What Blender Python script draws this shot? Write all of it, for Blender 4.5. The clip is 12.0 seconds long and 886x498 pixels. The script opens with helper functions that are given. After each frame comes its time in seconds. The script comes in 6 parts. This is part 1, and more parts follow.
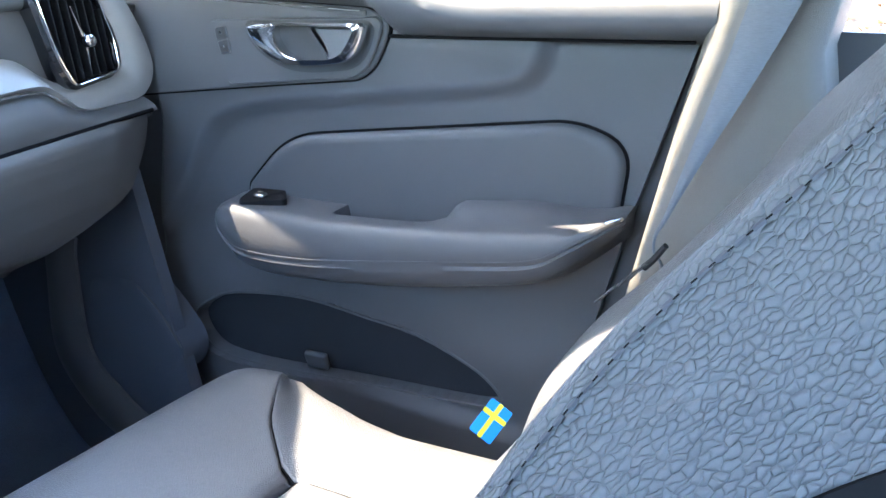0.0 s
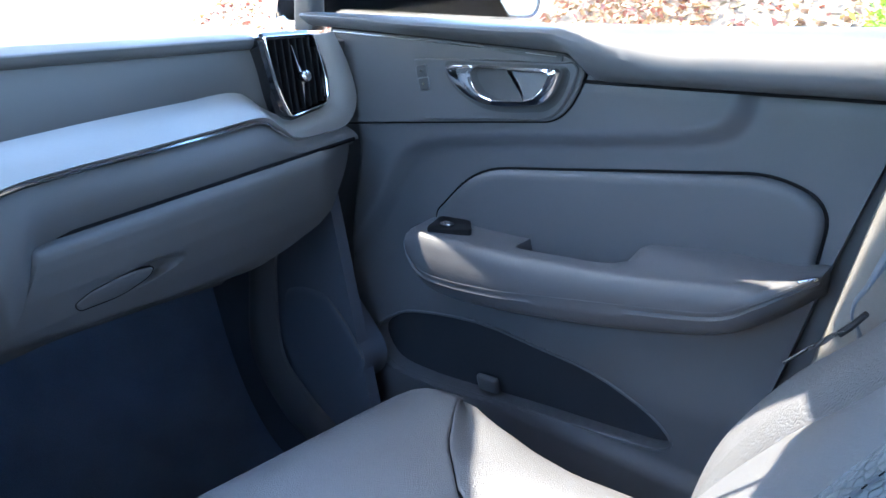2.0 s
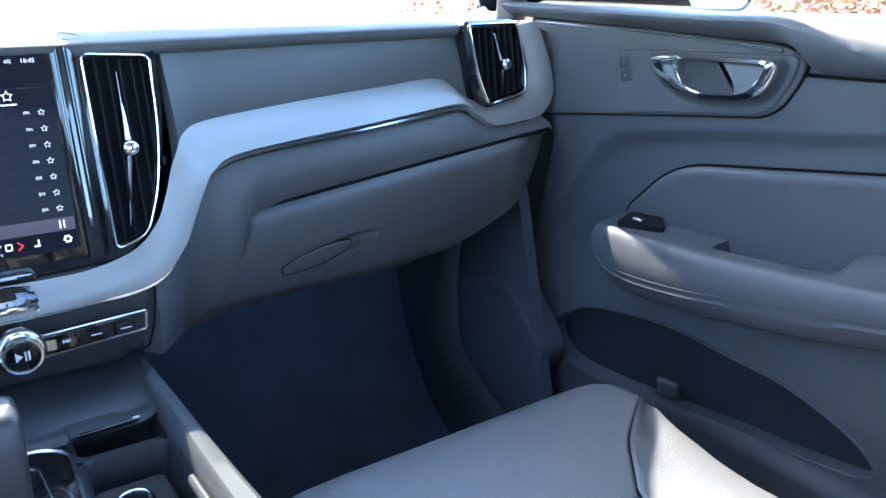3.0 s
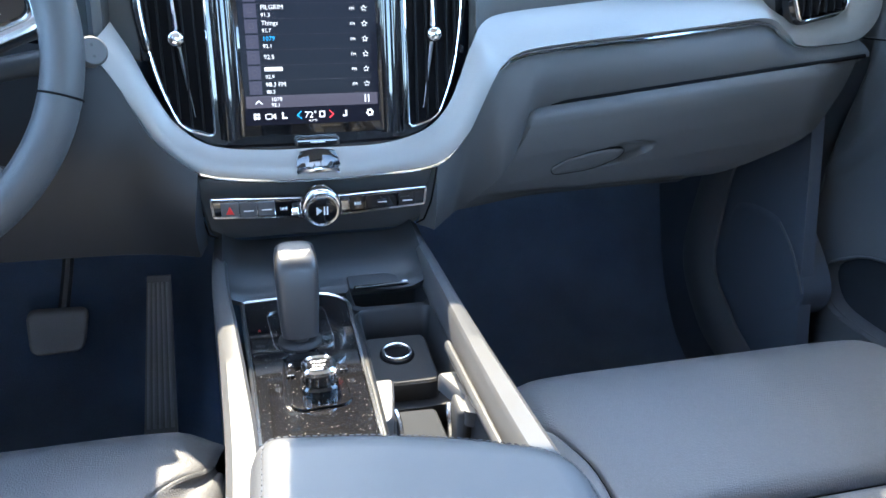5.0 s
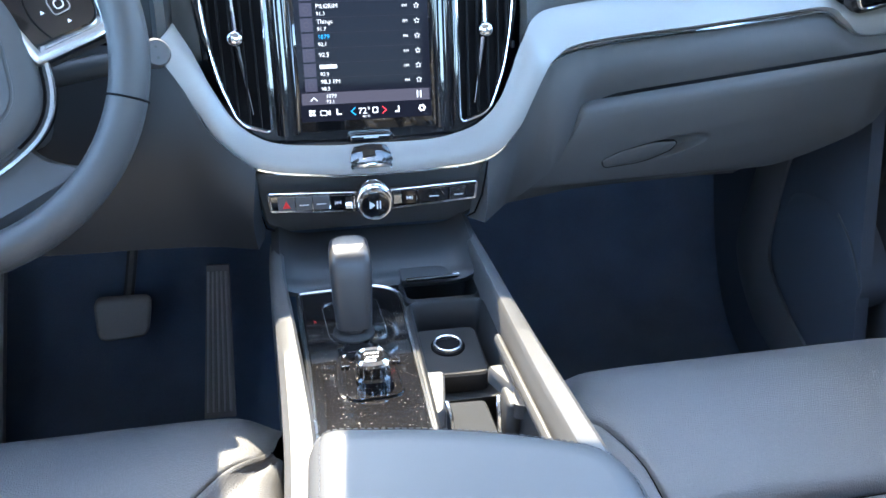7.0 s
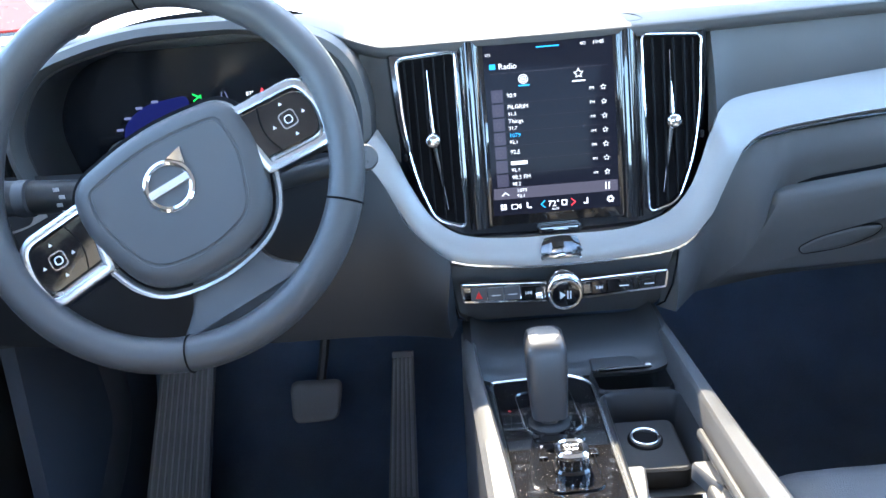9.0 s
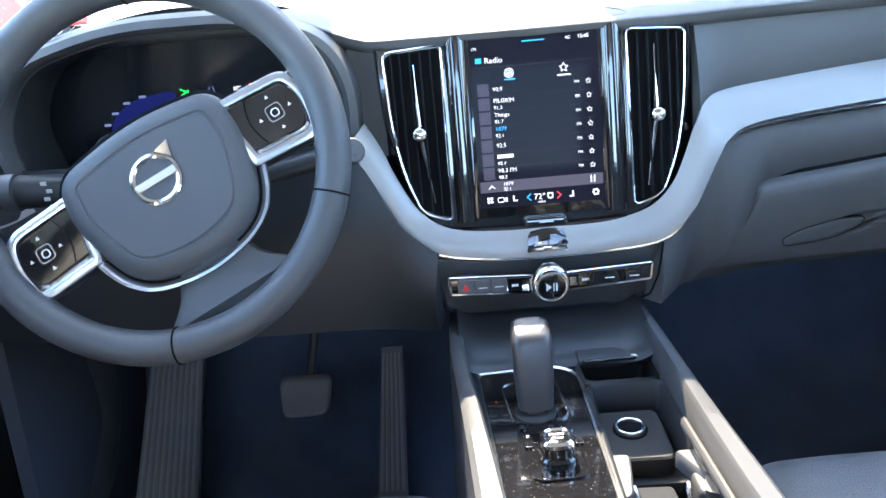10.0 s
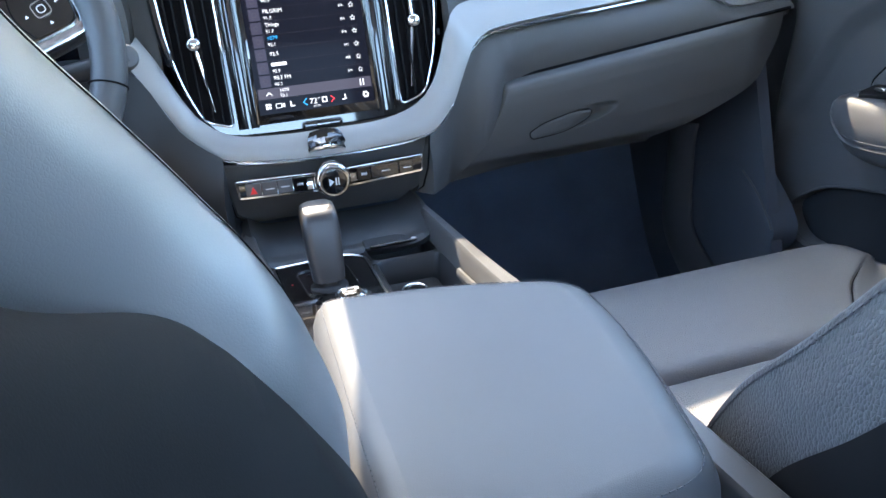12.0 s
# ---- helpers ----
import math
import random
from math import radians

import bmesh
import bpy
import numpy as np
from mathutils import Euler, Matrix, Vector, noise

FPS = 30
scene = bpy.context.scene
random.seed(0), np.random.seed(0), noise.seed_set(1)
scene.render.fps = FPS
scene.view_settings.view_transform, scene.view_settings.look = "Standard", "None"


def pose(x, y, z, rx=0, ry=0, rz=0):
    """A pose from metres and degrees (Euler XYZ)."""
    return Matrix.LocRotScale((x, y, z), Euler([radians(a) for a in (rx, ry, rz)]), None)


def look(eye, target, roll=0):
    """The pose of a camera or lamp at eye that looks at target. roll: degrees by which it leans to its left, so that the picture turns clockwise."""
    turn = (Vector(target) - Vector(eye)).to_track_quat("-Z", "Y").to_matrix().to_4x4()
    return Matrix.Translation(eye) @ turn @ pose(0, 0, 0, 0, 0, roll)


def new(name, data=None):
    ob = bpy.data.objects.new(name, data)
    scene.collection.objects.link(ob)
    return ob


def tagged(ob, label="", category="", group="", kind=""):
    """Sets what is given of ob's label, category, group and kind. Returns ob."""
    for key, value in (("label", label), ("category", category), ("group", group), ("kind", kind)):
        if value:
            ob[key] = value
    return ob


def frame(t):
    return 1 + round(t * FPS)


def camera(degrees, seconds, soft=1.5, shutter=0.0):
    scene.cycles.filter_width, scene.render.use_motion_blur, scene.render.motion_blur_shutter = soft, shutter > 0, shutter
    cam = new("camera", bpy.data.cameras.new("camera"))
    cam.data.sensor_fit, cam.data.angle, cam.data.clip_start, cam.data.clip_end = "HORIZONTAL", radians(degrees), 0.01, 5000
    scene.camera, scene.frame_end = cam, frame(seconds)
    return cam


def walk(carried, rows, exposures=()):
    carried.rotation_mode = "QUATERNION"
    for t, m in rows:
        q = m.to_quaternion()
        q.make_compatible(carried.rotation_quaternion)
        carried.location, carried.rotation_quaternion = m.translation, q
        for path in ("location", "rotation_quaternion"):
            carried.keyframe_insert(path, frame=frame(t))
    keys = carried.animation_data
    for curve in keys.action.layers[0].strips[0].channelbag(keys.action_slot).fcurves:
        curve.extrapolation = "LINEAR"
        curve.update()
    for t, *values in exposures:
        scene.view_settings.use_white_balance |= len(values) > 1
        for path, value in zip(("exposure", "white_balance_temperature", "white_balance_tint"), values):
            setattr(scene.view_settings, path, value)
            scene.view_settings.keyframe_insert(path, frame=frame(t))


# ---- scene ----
cam = camera(59.2, 12.0)
PATH = [
    (0, (0.015, -0.783, 0.793), (1.632, 0.184, 0.124), -0.1),
    (0.5, (0.006, -0.787, 0.814), (1.599, 0.22, 0.146), -0.3),
    (1, (-0.004, -0.784, 0.829), (1.553, 0.283, 0.166), -0.2),
    (1.5, (-0.012, -0.778, 0.832), (1.4787, 0.3819, 0.1762), -0.2),
    (2, (-0.019, -0.771, 0.8345), (1.3649, 0.5177, 0.1847), -0.29),
    (2.5, (-0.031, -0.7645, 0.8195), (1.2108, 0.6693, 0.1857), -0.08),
    (3, (-0.044, -0.7565, 0.8195), (1.0219, 0.8075, 0.1736), -0.11),
    (3.5, (-0.055, -0.754, 0.8205), (0.8171, 0.9176, 0.1545), -0.11),
    (5.3, (-0.069, -0.766, 0.825), (0.36, 0.95, -0.108), 1.6),
    (5.5, (-0.066, -0.755, 0.82), (0.348, 0.948, -0.143), 1.3),
    (6, (-0.065, -0.756, 0.819), (0.327, 0.931, -0.18), 1.3),
    (6.5, (-0.068, -0.762, 0.82), (0.314, 0.955, -0.133), 0.5),
    (6.7, (-0.068, -0.769, 0.832), (0.296, 0.959, -0.108), 0.4),
    (8.3, (-0.099, -0.777, 0.848), (0.015, 1.076, 0.106), -3.7),
    (8.5, (-0.097, -0.781, 0.841), (-0.048, 1.088, 0.131), -4.4),
    (9, (-0.11, -0.781, 0.854), (-0.15, 1.088, 0.145), -5.1),
    (9.5, (-0.108, -0.783, 0.852), (-0.186, 1.089, 0.152), -5.5),
    (10, (-0.105, -0.789, 0.849), (-0.125, 1.08, 0.137), -5.1),
    (10.5, (-0.089, -0.806, 0.832), (-0.006, 1.057, 0.112), -4.8),
    (11, (-0.089, -0.83, 0.805), (0.146, 1.013, 0.066), -4.2),
    (11.5, (-0.104, -0.859, 0.787), (0.285, 0.945, 0.017), -4.0),
    (12, (-0.124, -0.902, 0.754), (0.381, 0.888, 0.02), -4.9),
]
# stops, kelvin and tint of the picture
EXPOSURES = [(0.0, 4.49, 6050, 9), (0.5, 4.31, 6000, 9), (1.5, 4.03, 5800, 9), (2.5, 3.90, 5250, 7), (3.5, 4.03, 5450, 5), (5.5, 4.22, 6000, 5), (8.5, 4.33, 5900, 6), (12.0, 4.10, 6350, 8)]
walk(cam, [(t, look(eye, target, roll)) for t, eye, target, roll in PATH], EXPOSURES)

# ---- light: daylight from the front left through the glass ----
SUN_DIR = Vector((-0.12, 0.68, 1.0)).normalized()
world = bpy.data.worlds.new("sky")
scene.world = world
world.use_nodes = True
wn = world.node_tree.nodes
sky = wn.new("ShaderNodeTexSky")
sky.sky_type, sky.sun_disc = "NISHITA", False
sky.sun_elevation = math.asin(SUN_DIR.z)
sky.sun_rotation = math.atan2(SUN_DIR.x, SUN_DIR.y)
sky.air_density, sky.dust_density = 1.0, 1.0
world.node_tree.links.new(sky.outputs[0], wn["Background"].inputs[0])
wn["Background"].inputs[1].default_value = 0.15
sun = new("sun", bpy.data.lights.new("sun", "SUN"))
sun.data.energy, sun.data.angle, sun.data.color = 1.8, radians(0.53), (1.0, 0.82, 0.60)
sun.matrix_world = look(SUN_DIR * 10, (0, 0, 0))


# ---- mesh helpers ----
def part(name, bm, material, parent=None, label="", smooth=40):
    """Link a bmesh as one mesh object, under a thing or a part."""
    me = bpy.data.meshes.new(name)
    bmesh.ops.recalc_face_normals(bm, faces=bm.faces)
    bm.to_mesh(me)
    bm.free()
    me.materials.append(material)
    if smooth:
        me.shade_smooth()
        me.set_sharp_from_angle(angle=radians(smooth))
    ob = new(name, me)
    if parent is not None:
        ob.parent = parent
    if label:
        ob["label"] = label
    return ob


def thing(name, label, category, group="", kind=""):
    return tagged(new(name), label, category, group, kind)


def spline(pts, n=8, closed=False):
    """Catmull-Rom through points of any dimension."""
    p = [np.array(q, float) for q in pts]
    k = len(p)
    out = []
    for i in range(k if closed else k - 1):
        a, b, c, d = (p[(i + j) % k] if closed else p[min(max(i + j, 0), k - 1)] for j in (-1, 0, 1, 2))
        for s in range(n):
            t = s / n
            out.append(0.5 * (2 * b + (c - a) * t + (2 * a - 5 * b + 4 * c - d) * t * t + (3 * b - a - 3 * c + d) * t ** 3))
    if not closed:
        out.append(p[-1])
    return out


def rounded(pts, r, n=5):
    """A closed 2D polygon with its corners rounded by r (one number or one per corner)."""
    out = []
    k = len(pts)
    for i in range(k):
        a, b, c = (Vector(pts[(i + j) % k]) for j in (-1, 0, 1))
        ri = r[i] if isinstance(r, (list, tuple)) else r
        u, v = (a - b), (c - b)
        q = min(ri, u.length * 0.48, v.length * 0.48)
        s, e = b + u.normalized() * q, b + v.normalized() * q
        for j in range(n + 1):
            t = j / n
            out.append(np.array((s * (1 - t) ** 2 + b * 2 * t * (1 - t) + e * t * t)[:]))
    return out


def offset(outline, d):
    """A closed 2D outline moved inwards by d."""
    p = np.array(outline, float)
    area = 0.5 * np.sum(p[:, 0] * np.roll(p[:, 1], -1) - np.roll(p[:, 0], -1) * p[:, 1])
    e = np.roll(p, -1, 0) - np.roll(p, 1, 0)
    nrm = np.stack([-e[:, 1], e[:, 0]], 1) / (np.linalg.norm(e, axis=1, keepdims=True) + 1e-9)
    return p + nrm * d * (1 if area > 0 else -1)


def loft(rings, closed=True, caps=True, wrap=False):
    """Skin a list of rings of 3D points."""
    bm = bmesh.new()
    vs = [[bm.verts.new(tuple(q)) for q in ring] for ring in rings]
    k = len(vs[0])
    for i in range(len(vs) if wrap else len(vs) - 1):
        a, b = vs[i], vs[(i + 1) % len(vs)]
        for j in range(k if closed else k - 1):
            try:
                bm.faces.new((a[j], a[(j + 1) % k], b[(j + 1) % k], b[j]))
            except ValueError:
                pass
    if caps and closed and not wrap:
        for ring in (vs[0], vs[-1]):
            f = bm.faces.new(ring)
            bmesh.ops.triangulate(bm, faces=[f])
    return bm


def pillow(outline, profile, m=None, bend=None):
    """A closed outline stacked by (inset, height) steps along local z, capped at both ends."""
    m = m or Matrix()
    rings = []
    for inset, h in profile:
        o = offset(outline, inset)
        rings.append([m @ Vector((q[0], q[1], h)) for q in o])
    if bend:
        rings = [[bend(v) for v in r] for r in rings]
    return loft(rings)


def bezel(outline, profile, m=None, bend=None):
    """A frame that follows a closed outline: a closed profile of (inset, height)."""
    m = m or Matrix()
    rings = [[m @ Vector((q[0], q[1], h)) for q in offset(outline, i)] for i, h in profile]
    if bend:
        rings = [[bend(v) for v in r] for r in rings]
    return loft(rings, wrap=True)


def tube(path, r, seg=8, closed=False, flat=1.0):
    """A round bar along a path; r is a number or a function of 0..1."""
    p = [Vector(q) for q in path]
    k = len(p)
    rings = []
    nrm = None
    for i in range(k):
        a = p[(i - 1) % k] if closed or i else p[0]
        b = p[(i + 1) % k] if closed or i < k - 1 else p[-1]
        t = (b - a).normalized()
        if nrm is None:
            nrm = t.orthogonal().normalized() if abs(t.z) > 0.9 else Vector((0, 0, 1)).cross(t).normalized()
        nrm = (nrm - t * nrm.dot(t)).normalized()
        bi = t.cross(nrm)
        q = r(i / max(k - 1, 1)) if callable(r) else r
        rings.append([p[i] + nrm * q * math.cos(2 * math.pi * s / seg) + bi * q * flat * math.sin(2 * math.pi * s / seg) for s in range(seg)])
    return loft(rings, wrap=closed, caps=not closed)


def sheet(grid, thick):
    """A slab from a grid of points (rows, columns, 3), with its back face moved by thick along the normal."""
    g = np.array(grid, float)
    du, dv = np.gradient(g, axis=0), np.gradient(g, axis=1)
    nn = np.cross(du, dv)
    nn /= np.linalg.norm(nn, axis=2, keepdims=True) + 1e-12
    back = g - nn * thick
    r, c = g.shape[:2]
    verts = np.concatenate([g.reshape(-1, 3), back.reshape(-1, 3)])
    o = r * c
    faces = []
    for i in range(r - 1):
        for j in range(c - 1):
            a = i * c + j
            faces.append((a, a + 1, a + c + 1, a + c))
            faces.append((o + a, o + a + c, o + a + c + 1, o + a + 1))
    rim = [j for j in range(c)] + [i * c + c - 1 for i in range(1, r)] + [(r - 1) * c + j for j in range(c - 2, -1, -1)] + [i * c for i in range(r - 2, 0, -1)]
    for a, b in zip(rim, rim[1:] + rim[:1]):
        faces.append((b, a, o + a, o + b))
    me = bpy.data.meshes.new("sheet")
    me.from_pydata(verts.tolist(), [], faces)
    bm = bmesh.new()
    bm.from_mesh(me)
    bpy.data.meshes.remove(me)
    return bm


def ribbon(lower, upper, thick, n=6, rows=6, bulge=0.0):
    """A band between two polylines of 3D points."""
    a, b = np.array(spline(lower, n)), np.array(spline(upper, n))
    g = []
    for i in range(rows + 1):
        t = i / rows
        q = a * (1 - t) + b * t
        if bulge:
            q = q + np.array((0, -bulge, 0)) * math.sin(math.pi * t)
        g.append(q)
    return sheet(np.array(g), thick)


def rbox(size, r=0.004, seg=3, m=None, taper=1.0):
    """A box with rounded edges, standing on local z = 0."""
    x, y, z = (s / 2 for s in size)
    o = rounded([(-x, -y), (x, -y), (x, y), (-x, y)], r * 2, 4)
    prof = [(r * (1 - math.sin(a)), r * (1 - math.cos(a))) for a in [math.pi / 2 * i / seg for i in range(seg + 1)]]
    steps = prof + [(i, 2 * z - h) for i, h in reversed(prof)]
    bm = pillow(o, steps)
    for v in bm.verts:
        s = 1 + (taper - 1) * v.co.z / (2 * z)
        v.co.x *= s
        v.co.y *= s
    if m:
        bmesh.ops.transform(bm, matrix=m, verts=bm.verts)
    return bm


def turned(profile, seg=32, m=None):
    """A turned body about local z from (radius, height) steps."""
    rings = [[Vector((r * math.cos(2 * math.pi * s / seg), r * math.sin(2 * math.pi * s / seg), h)) for s in range(seg)] for r, h in profile]
    bm = loft(rings)
    if m:
        bmesh.ops.transform(bm, matrix=m, verts=bm.verts)
    return bm


def merged(*bms):
    """Several bmeshes in one."""
    out = bmesh.new()
    for b in bms:
        me = bpy.data.meshes.new("tmp")
        b.to_mesh(me)
        b.free()
        out.from_mesh(me)
        bpy.data.meshes.remove(me)
    return out


def stitches(path, gap=0.0045, dash=0.003, r=0.0005):
    """Thread dashes along a path."""
    p = [Vector(q) for q in path]
    out = []
    seg = [(b - a).length for a, b in zip(p, p[1:])]
    total = sum(seg)

    def at(s):
        for a, b, l in zip(p, p[1:], seg):
            if s <= l:
                return a.lerp(b, s / max(l, 1e-9))
            s -= l
        return p[-1]
    s = 0.0
    while s + dash < total:
        a, b = at(s), at(s + dash)
        out.append(tube([a, a.lerp(b, 0.5), b], r, 5))
        s += gap
    return merged(*out)


def bump_fn(x, a, b):
    """Smooth step from 0 at a to 1 at b."""
    t = np.clip((np.asarray(x, float) - a) / (b - a), 0, 1)
    return t * t * (3 - 2 * t)


# ---- materials ----
def mat(name, color, rough=0.5, metal=0.0, grain=0, depth=0.0, cell=0, cell_depth=0.0, var=0.12, coat=0.0, spec=0.5, spots=0.0, aniso=None, crease_shade=0.0, crinkle=0.0):
    m = bpy.data.materials.new(name)
    m.use_nodes = True
    nt = m.node_tree
    n, l = nt.nodes, nt.links
    b = n["Principled BSDF"]
    tc = n.new("ShaderNodeTexCoord")
    big, fine = n.new("ShaderNodeTexNoise"), n.new("ShaderNodeTexNoise")
    big.inputs["Scale"].default_value, big.inputs["Detail"].default_value = 9, 3
    fine.inputs["Scale"].default_value, fine.inputs["Detail"].default_value = (grain or 300), 3
    src = tc.outputs["Object"]
    if aniso:
        mp = n.new("ShaderNodeMapping")
        mp.inputs["Scale"].default_value = aniso
        l.new(src, mp.inputs[0])
        l.new(mp.outputs[0], fine.inputs[0])
    else:
        l.new(src, fine.inputs[0])
    l.new(src, big.inputs[0])
    mix = n.new("ShaderNodeMix")
    mix.data_type = "RGBA"
    mix.blend_type = "MULTIPLY"
    mix.inputs[0].default_value = 1.0
    mix.inputs[6].default_value = (*color, 1)
    add = n.new("ShaderNodeMath")
    add.operation = "ADD"
    l.new(big.outputs[0], add.inputs[0])
    l.new(fine.outputs[0], add.inputs[1])
    mr = n.new("ShaderNodeMapRange")
    mr.inputs[1].default_value, mr.inputs[2].default_value = 0.5, 1.5
    mr.inputs[3].default_value, mr.inputs[4].default_value = 1 - var, 1 + var
    l.new(add.outputs[0], mr.inputs[0])
    l.new(mr.outputs[0], mix.inputs[7])
    l.new(mix.outputs[2], b.inputs["Base Color"])
    rr = n.new("ShaderNodeMapRange")
    rr.inputs[3].default_value, rr.inputs[4].default_value = max(rough - 0.07, 0.02), min(rough + 0.07, 1)
    l.new(big.outputs[0], rr.inputs[0])
    l.new(rr.outputs[0], b.inputs["Roughness"])
    b.inputs["Metallic"].default_value = metal
    b.inputs["Specular IOR Level"].default_value = spec
    b.inputs["Coat Weight"].default_value = coat
    last = None
    if cell:
        vo = n.new("ShaderNodeTexVoronoi")
        vo.feature = "DISTANCE_TO_EDGE"
        vo.inputs["Scale"].default_value = cell
        wob = n.new("ShaderNodeTexNoise")
        wob.inputs["Scale"].default_value = cell * 0.45
        vm = n.new("ShaderNodeVectorMath")
        vm.operation = "MULTIPLY_ADD"
        vm.inputs[1].default_value = ((1.3 if crease_shade else 0.5) / cell,) * 3
        l.new(src, wob.inputs[0])
        l.new(wob.outputs["Color"], vm.inputs[0])
        l.new(src, vm.inputs[2])
        l.new(vm.outputs[0], vo.inputs["Vector"])
        cr = n.new("ShaderNodeMapRange")
        cr.interpolation_type = "SMOOTHSTEP"
        cr.inputs[1].default_value, cr.inputs[2].default_value = -0.05, 0.26
        l.new(vo.outputs["Distance"], cr.inputs[0])
        if crease_shade:
            # rounded pebbles between thin creases, whose shade is darkened into the colour
            cr.inputs[1].default_value, cr.inputs[2].default_value = -0.02, 0.34
            dk = n.new("ShaderNodeMapRange")
            dk.inputs[1].default_value, dk.inputs[2].default_value = 0.0, 0.09
            dk.inputs[3].default_value, dk.inputs[4].default_value = 1.0 - crease_shade, 1.0
            l.new(vo.outputs["Distance"], dk.inputs[0])
            mm = n.new("ShaderNodeMath")
            mm.operation = "MULTIPLY"
            l.new(mr.outputs[0], mm.inputs[0])
            l.new(dk.outputs[0], mm.inputs[1])
            l.new(mm.outputs[0], mix.inputs[7])
        bp = n.new("ShaderNodeBump")
        bp.inputs["Strength"].default_value = 1.0
        bp.inputs["Distance"].default_value = cell_depth
        l.new(cr.outputs[0], bp.inputs["Height"])
        last = bp
    if crinkle:
        # rounded pebbles: soft domes on a sheared plane, so that no face is streaked
        sp, cb = n.new("ShaderNodeSeparateXYZ"), n.new("ShaderNodeCombineXYZ")
        wob = n.new("ShaderNodeTexNoise")
        wob.inputs["Scale"].default_value, wob.inputs["Detail"].default_value, wob.inputs["Roughness"].default_value = crinkle * 0.55, 1.5, 0.5
        vm = n.new("ShaderNodeVectorMath")
        vm.operation = "MULTIPLY_ADD"
        vm.inputs[1].default_value = (0.85 / crinkle,) * 3
        l.new(src, wob.inputs[0])
        l.new(wob.outputs["Color"], vm.inputs[0])
        l.new(src, vm.inputs[2])
        l.new(vm.outputs[0], sp.inputs[0])
        shear = n.new("ShaderNodeMath")
        shear.operation = "MULTIPLY_ADD"
        shear.inputs[1].default_value = 0.9
        l.new(sp.outputs[0], shear.inputs[0])
        l.new(sp.outputs[1], shear.inputs[2])
        l.new(shear.outputs[0], cb.inputs[0])
        l.new(sp.outputs[2], cb.inputs[1])
        mp2 = n.new("ShaderNodeMapping")
        mp2.inputs["Scale"].default_value = (1.15, 0.62, 1)
        mp2.inputs["Rotation"].default_value = (0, 0, 0.25)
        l.new(cb.outputs[0], mp2.inputs[0])
        vo = n.new("ShaderNodeTexVoronoi")
        vo.voronoi_dimensions, vo.feature = "2D", "DISTANCE_TO_EDGE"
        vo.inputs["Scale"].default_value = crinkle
        l.new(mp2.outputs[0], vo.inputs["Vector"])
        # narrow creases between low, softly domed pebbles
        cr, dm_, ht = n.new("ShaderNodeMapRange"), n.new("ShaderNodeMapRange"), n.new("ShaderNodeMath")
        cr.interpolation_type = "SMOOTHSTEP"
        cr.inputs[1].default_value, cr.inputs[2].default_value, cr.inputs[4].default_value = -0.03, 0.14, 0.45
        dm_.inputs[1].default_value, dm_.inputs[2].default_value = 0.0, 0.5
        dm_.inputs[3].default_value, dm_.inputs[4].default_value = 1.0, 0.0
        ht.operation = "ADD"
        l.new(vo.outputs["Distance"], cr.inputs[0])
        v1, sq = n.new("ShaderNodeTexVoronoi"), n.new("ShaderNodeMath")
        v1.voronoi_dimensions, v1.feature = "2D", "F1"
        v1.inputs["Scale"].default_value = crinkle
        sq.operation = "POWER"
        sq.inputs[1].default_value = 2.0
        l.new(mp2.outputs[0], v1.inputs["Vector"])
        l.new(v1.outputs["Distance"], sq.inputs[0])
        l.new(sq.outputs[0], dm_.inputs[0])
        l.new(cr.outputs[0], ht.inputs[0])
        l.new(dm_.outputs[0], ht.inputs[1])
        bp = n.new("ShaderNodeBump")
        bp.inputs["Strength"].default_value = 1.0
        bp.inputs["Distance"].default_value = cell_depth
        l.new(ht.outputs[0], bp.inputs["Height"])
        last = bp
        dk, mm = n.new("ShaderNodeMapRange"), n.new("ShaderNodeMath")
        mm.operation = "MULTIPLY"
        dk.inputs[1].default_value, dk.inputs[2].default_value = 0.0, 0.06
        dk.inputs[3].default_value, dk.inputs[4].default_value = 1.0 - crease_shade, 1.0
        l.new(vo.outputs["Distance"], dk.inputs[0])
        l.new(mr.outputs[0], mm.inputs[0])
        l.new(dk.outputs[0], mm.inputs[1])
        l.new(mm.outputs[0], mix.inputs[7])
    if grain and depth:
        bp = n.new("ShaderNodeBump")
        bp.inputs["Strength"].default_value = 1.0
        bp.inputs["Distance"].default_value = depth
        l.new(fine.outputs[0], bp.inputs["Height"])
        if last:
            l.new(last.outputs[0], bp.inputs["Normal"])
        last = bp
    if last:
        l.new(last.outputs[0], b.inputs["Normal"])
    if spots:
        vo = n.new("ShaderNodeTexVoronoi")
        vo.inputs["Scale"].default_value = 420
        l.new(src, vo.inputs["Vector"])
        sr = n.new("ShaderNodeMapRange")
        sr.inputs[1].default_value, sr.inputs[2].default_value = 0.10, 0.16
        sr.inputs[3].default_value, sr.inputs[4].default_value = 1, 0
        l.new(vo.outputs["Distance"], sr.inputs[0])
        sel = n.new("ShaderNodeMath")
        sel.operation = "MULTIPLY"
        thr = n.new("ShaderNodeMath")
        thr.operation = "GREATER_THAN"
        thr.inputs[1].default_value = 1 - spots
        sep = n.new("ShaderNodeSeparateColor")
        l.new(vo.outputs["Color"], sep.inputs[0])
        l.new(sep.outputs[0], thr.inputs[0])
        l.new(sr.outputs[0], sel.inputs[0])
        l.new(thr.outputs[0], sel.inputs[1])
        dm = n.new("ShaderNodeMix")
        dm.data_type = "RGBA"
        l.new(sel.outputs[0], dm.inputs[0])
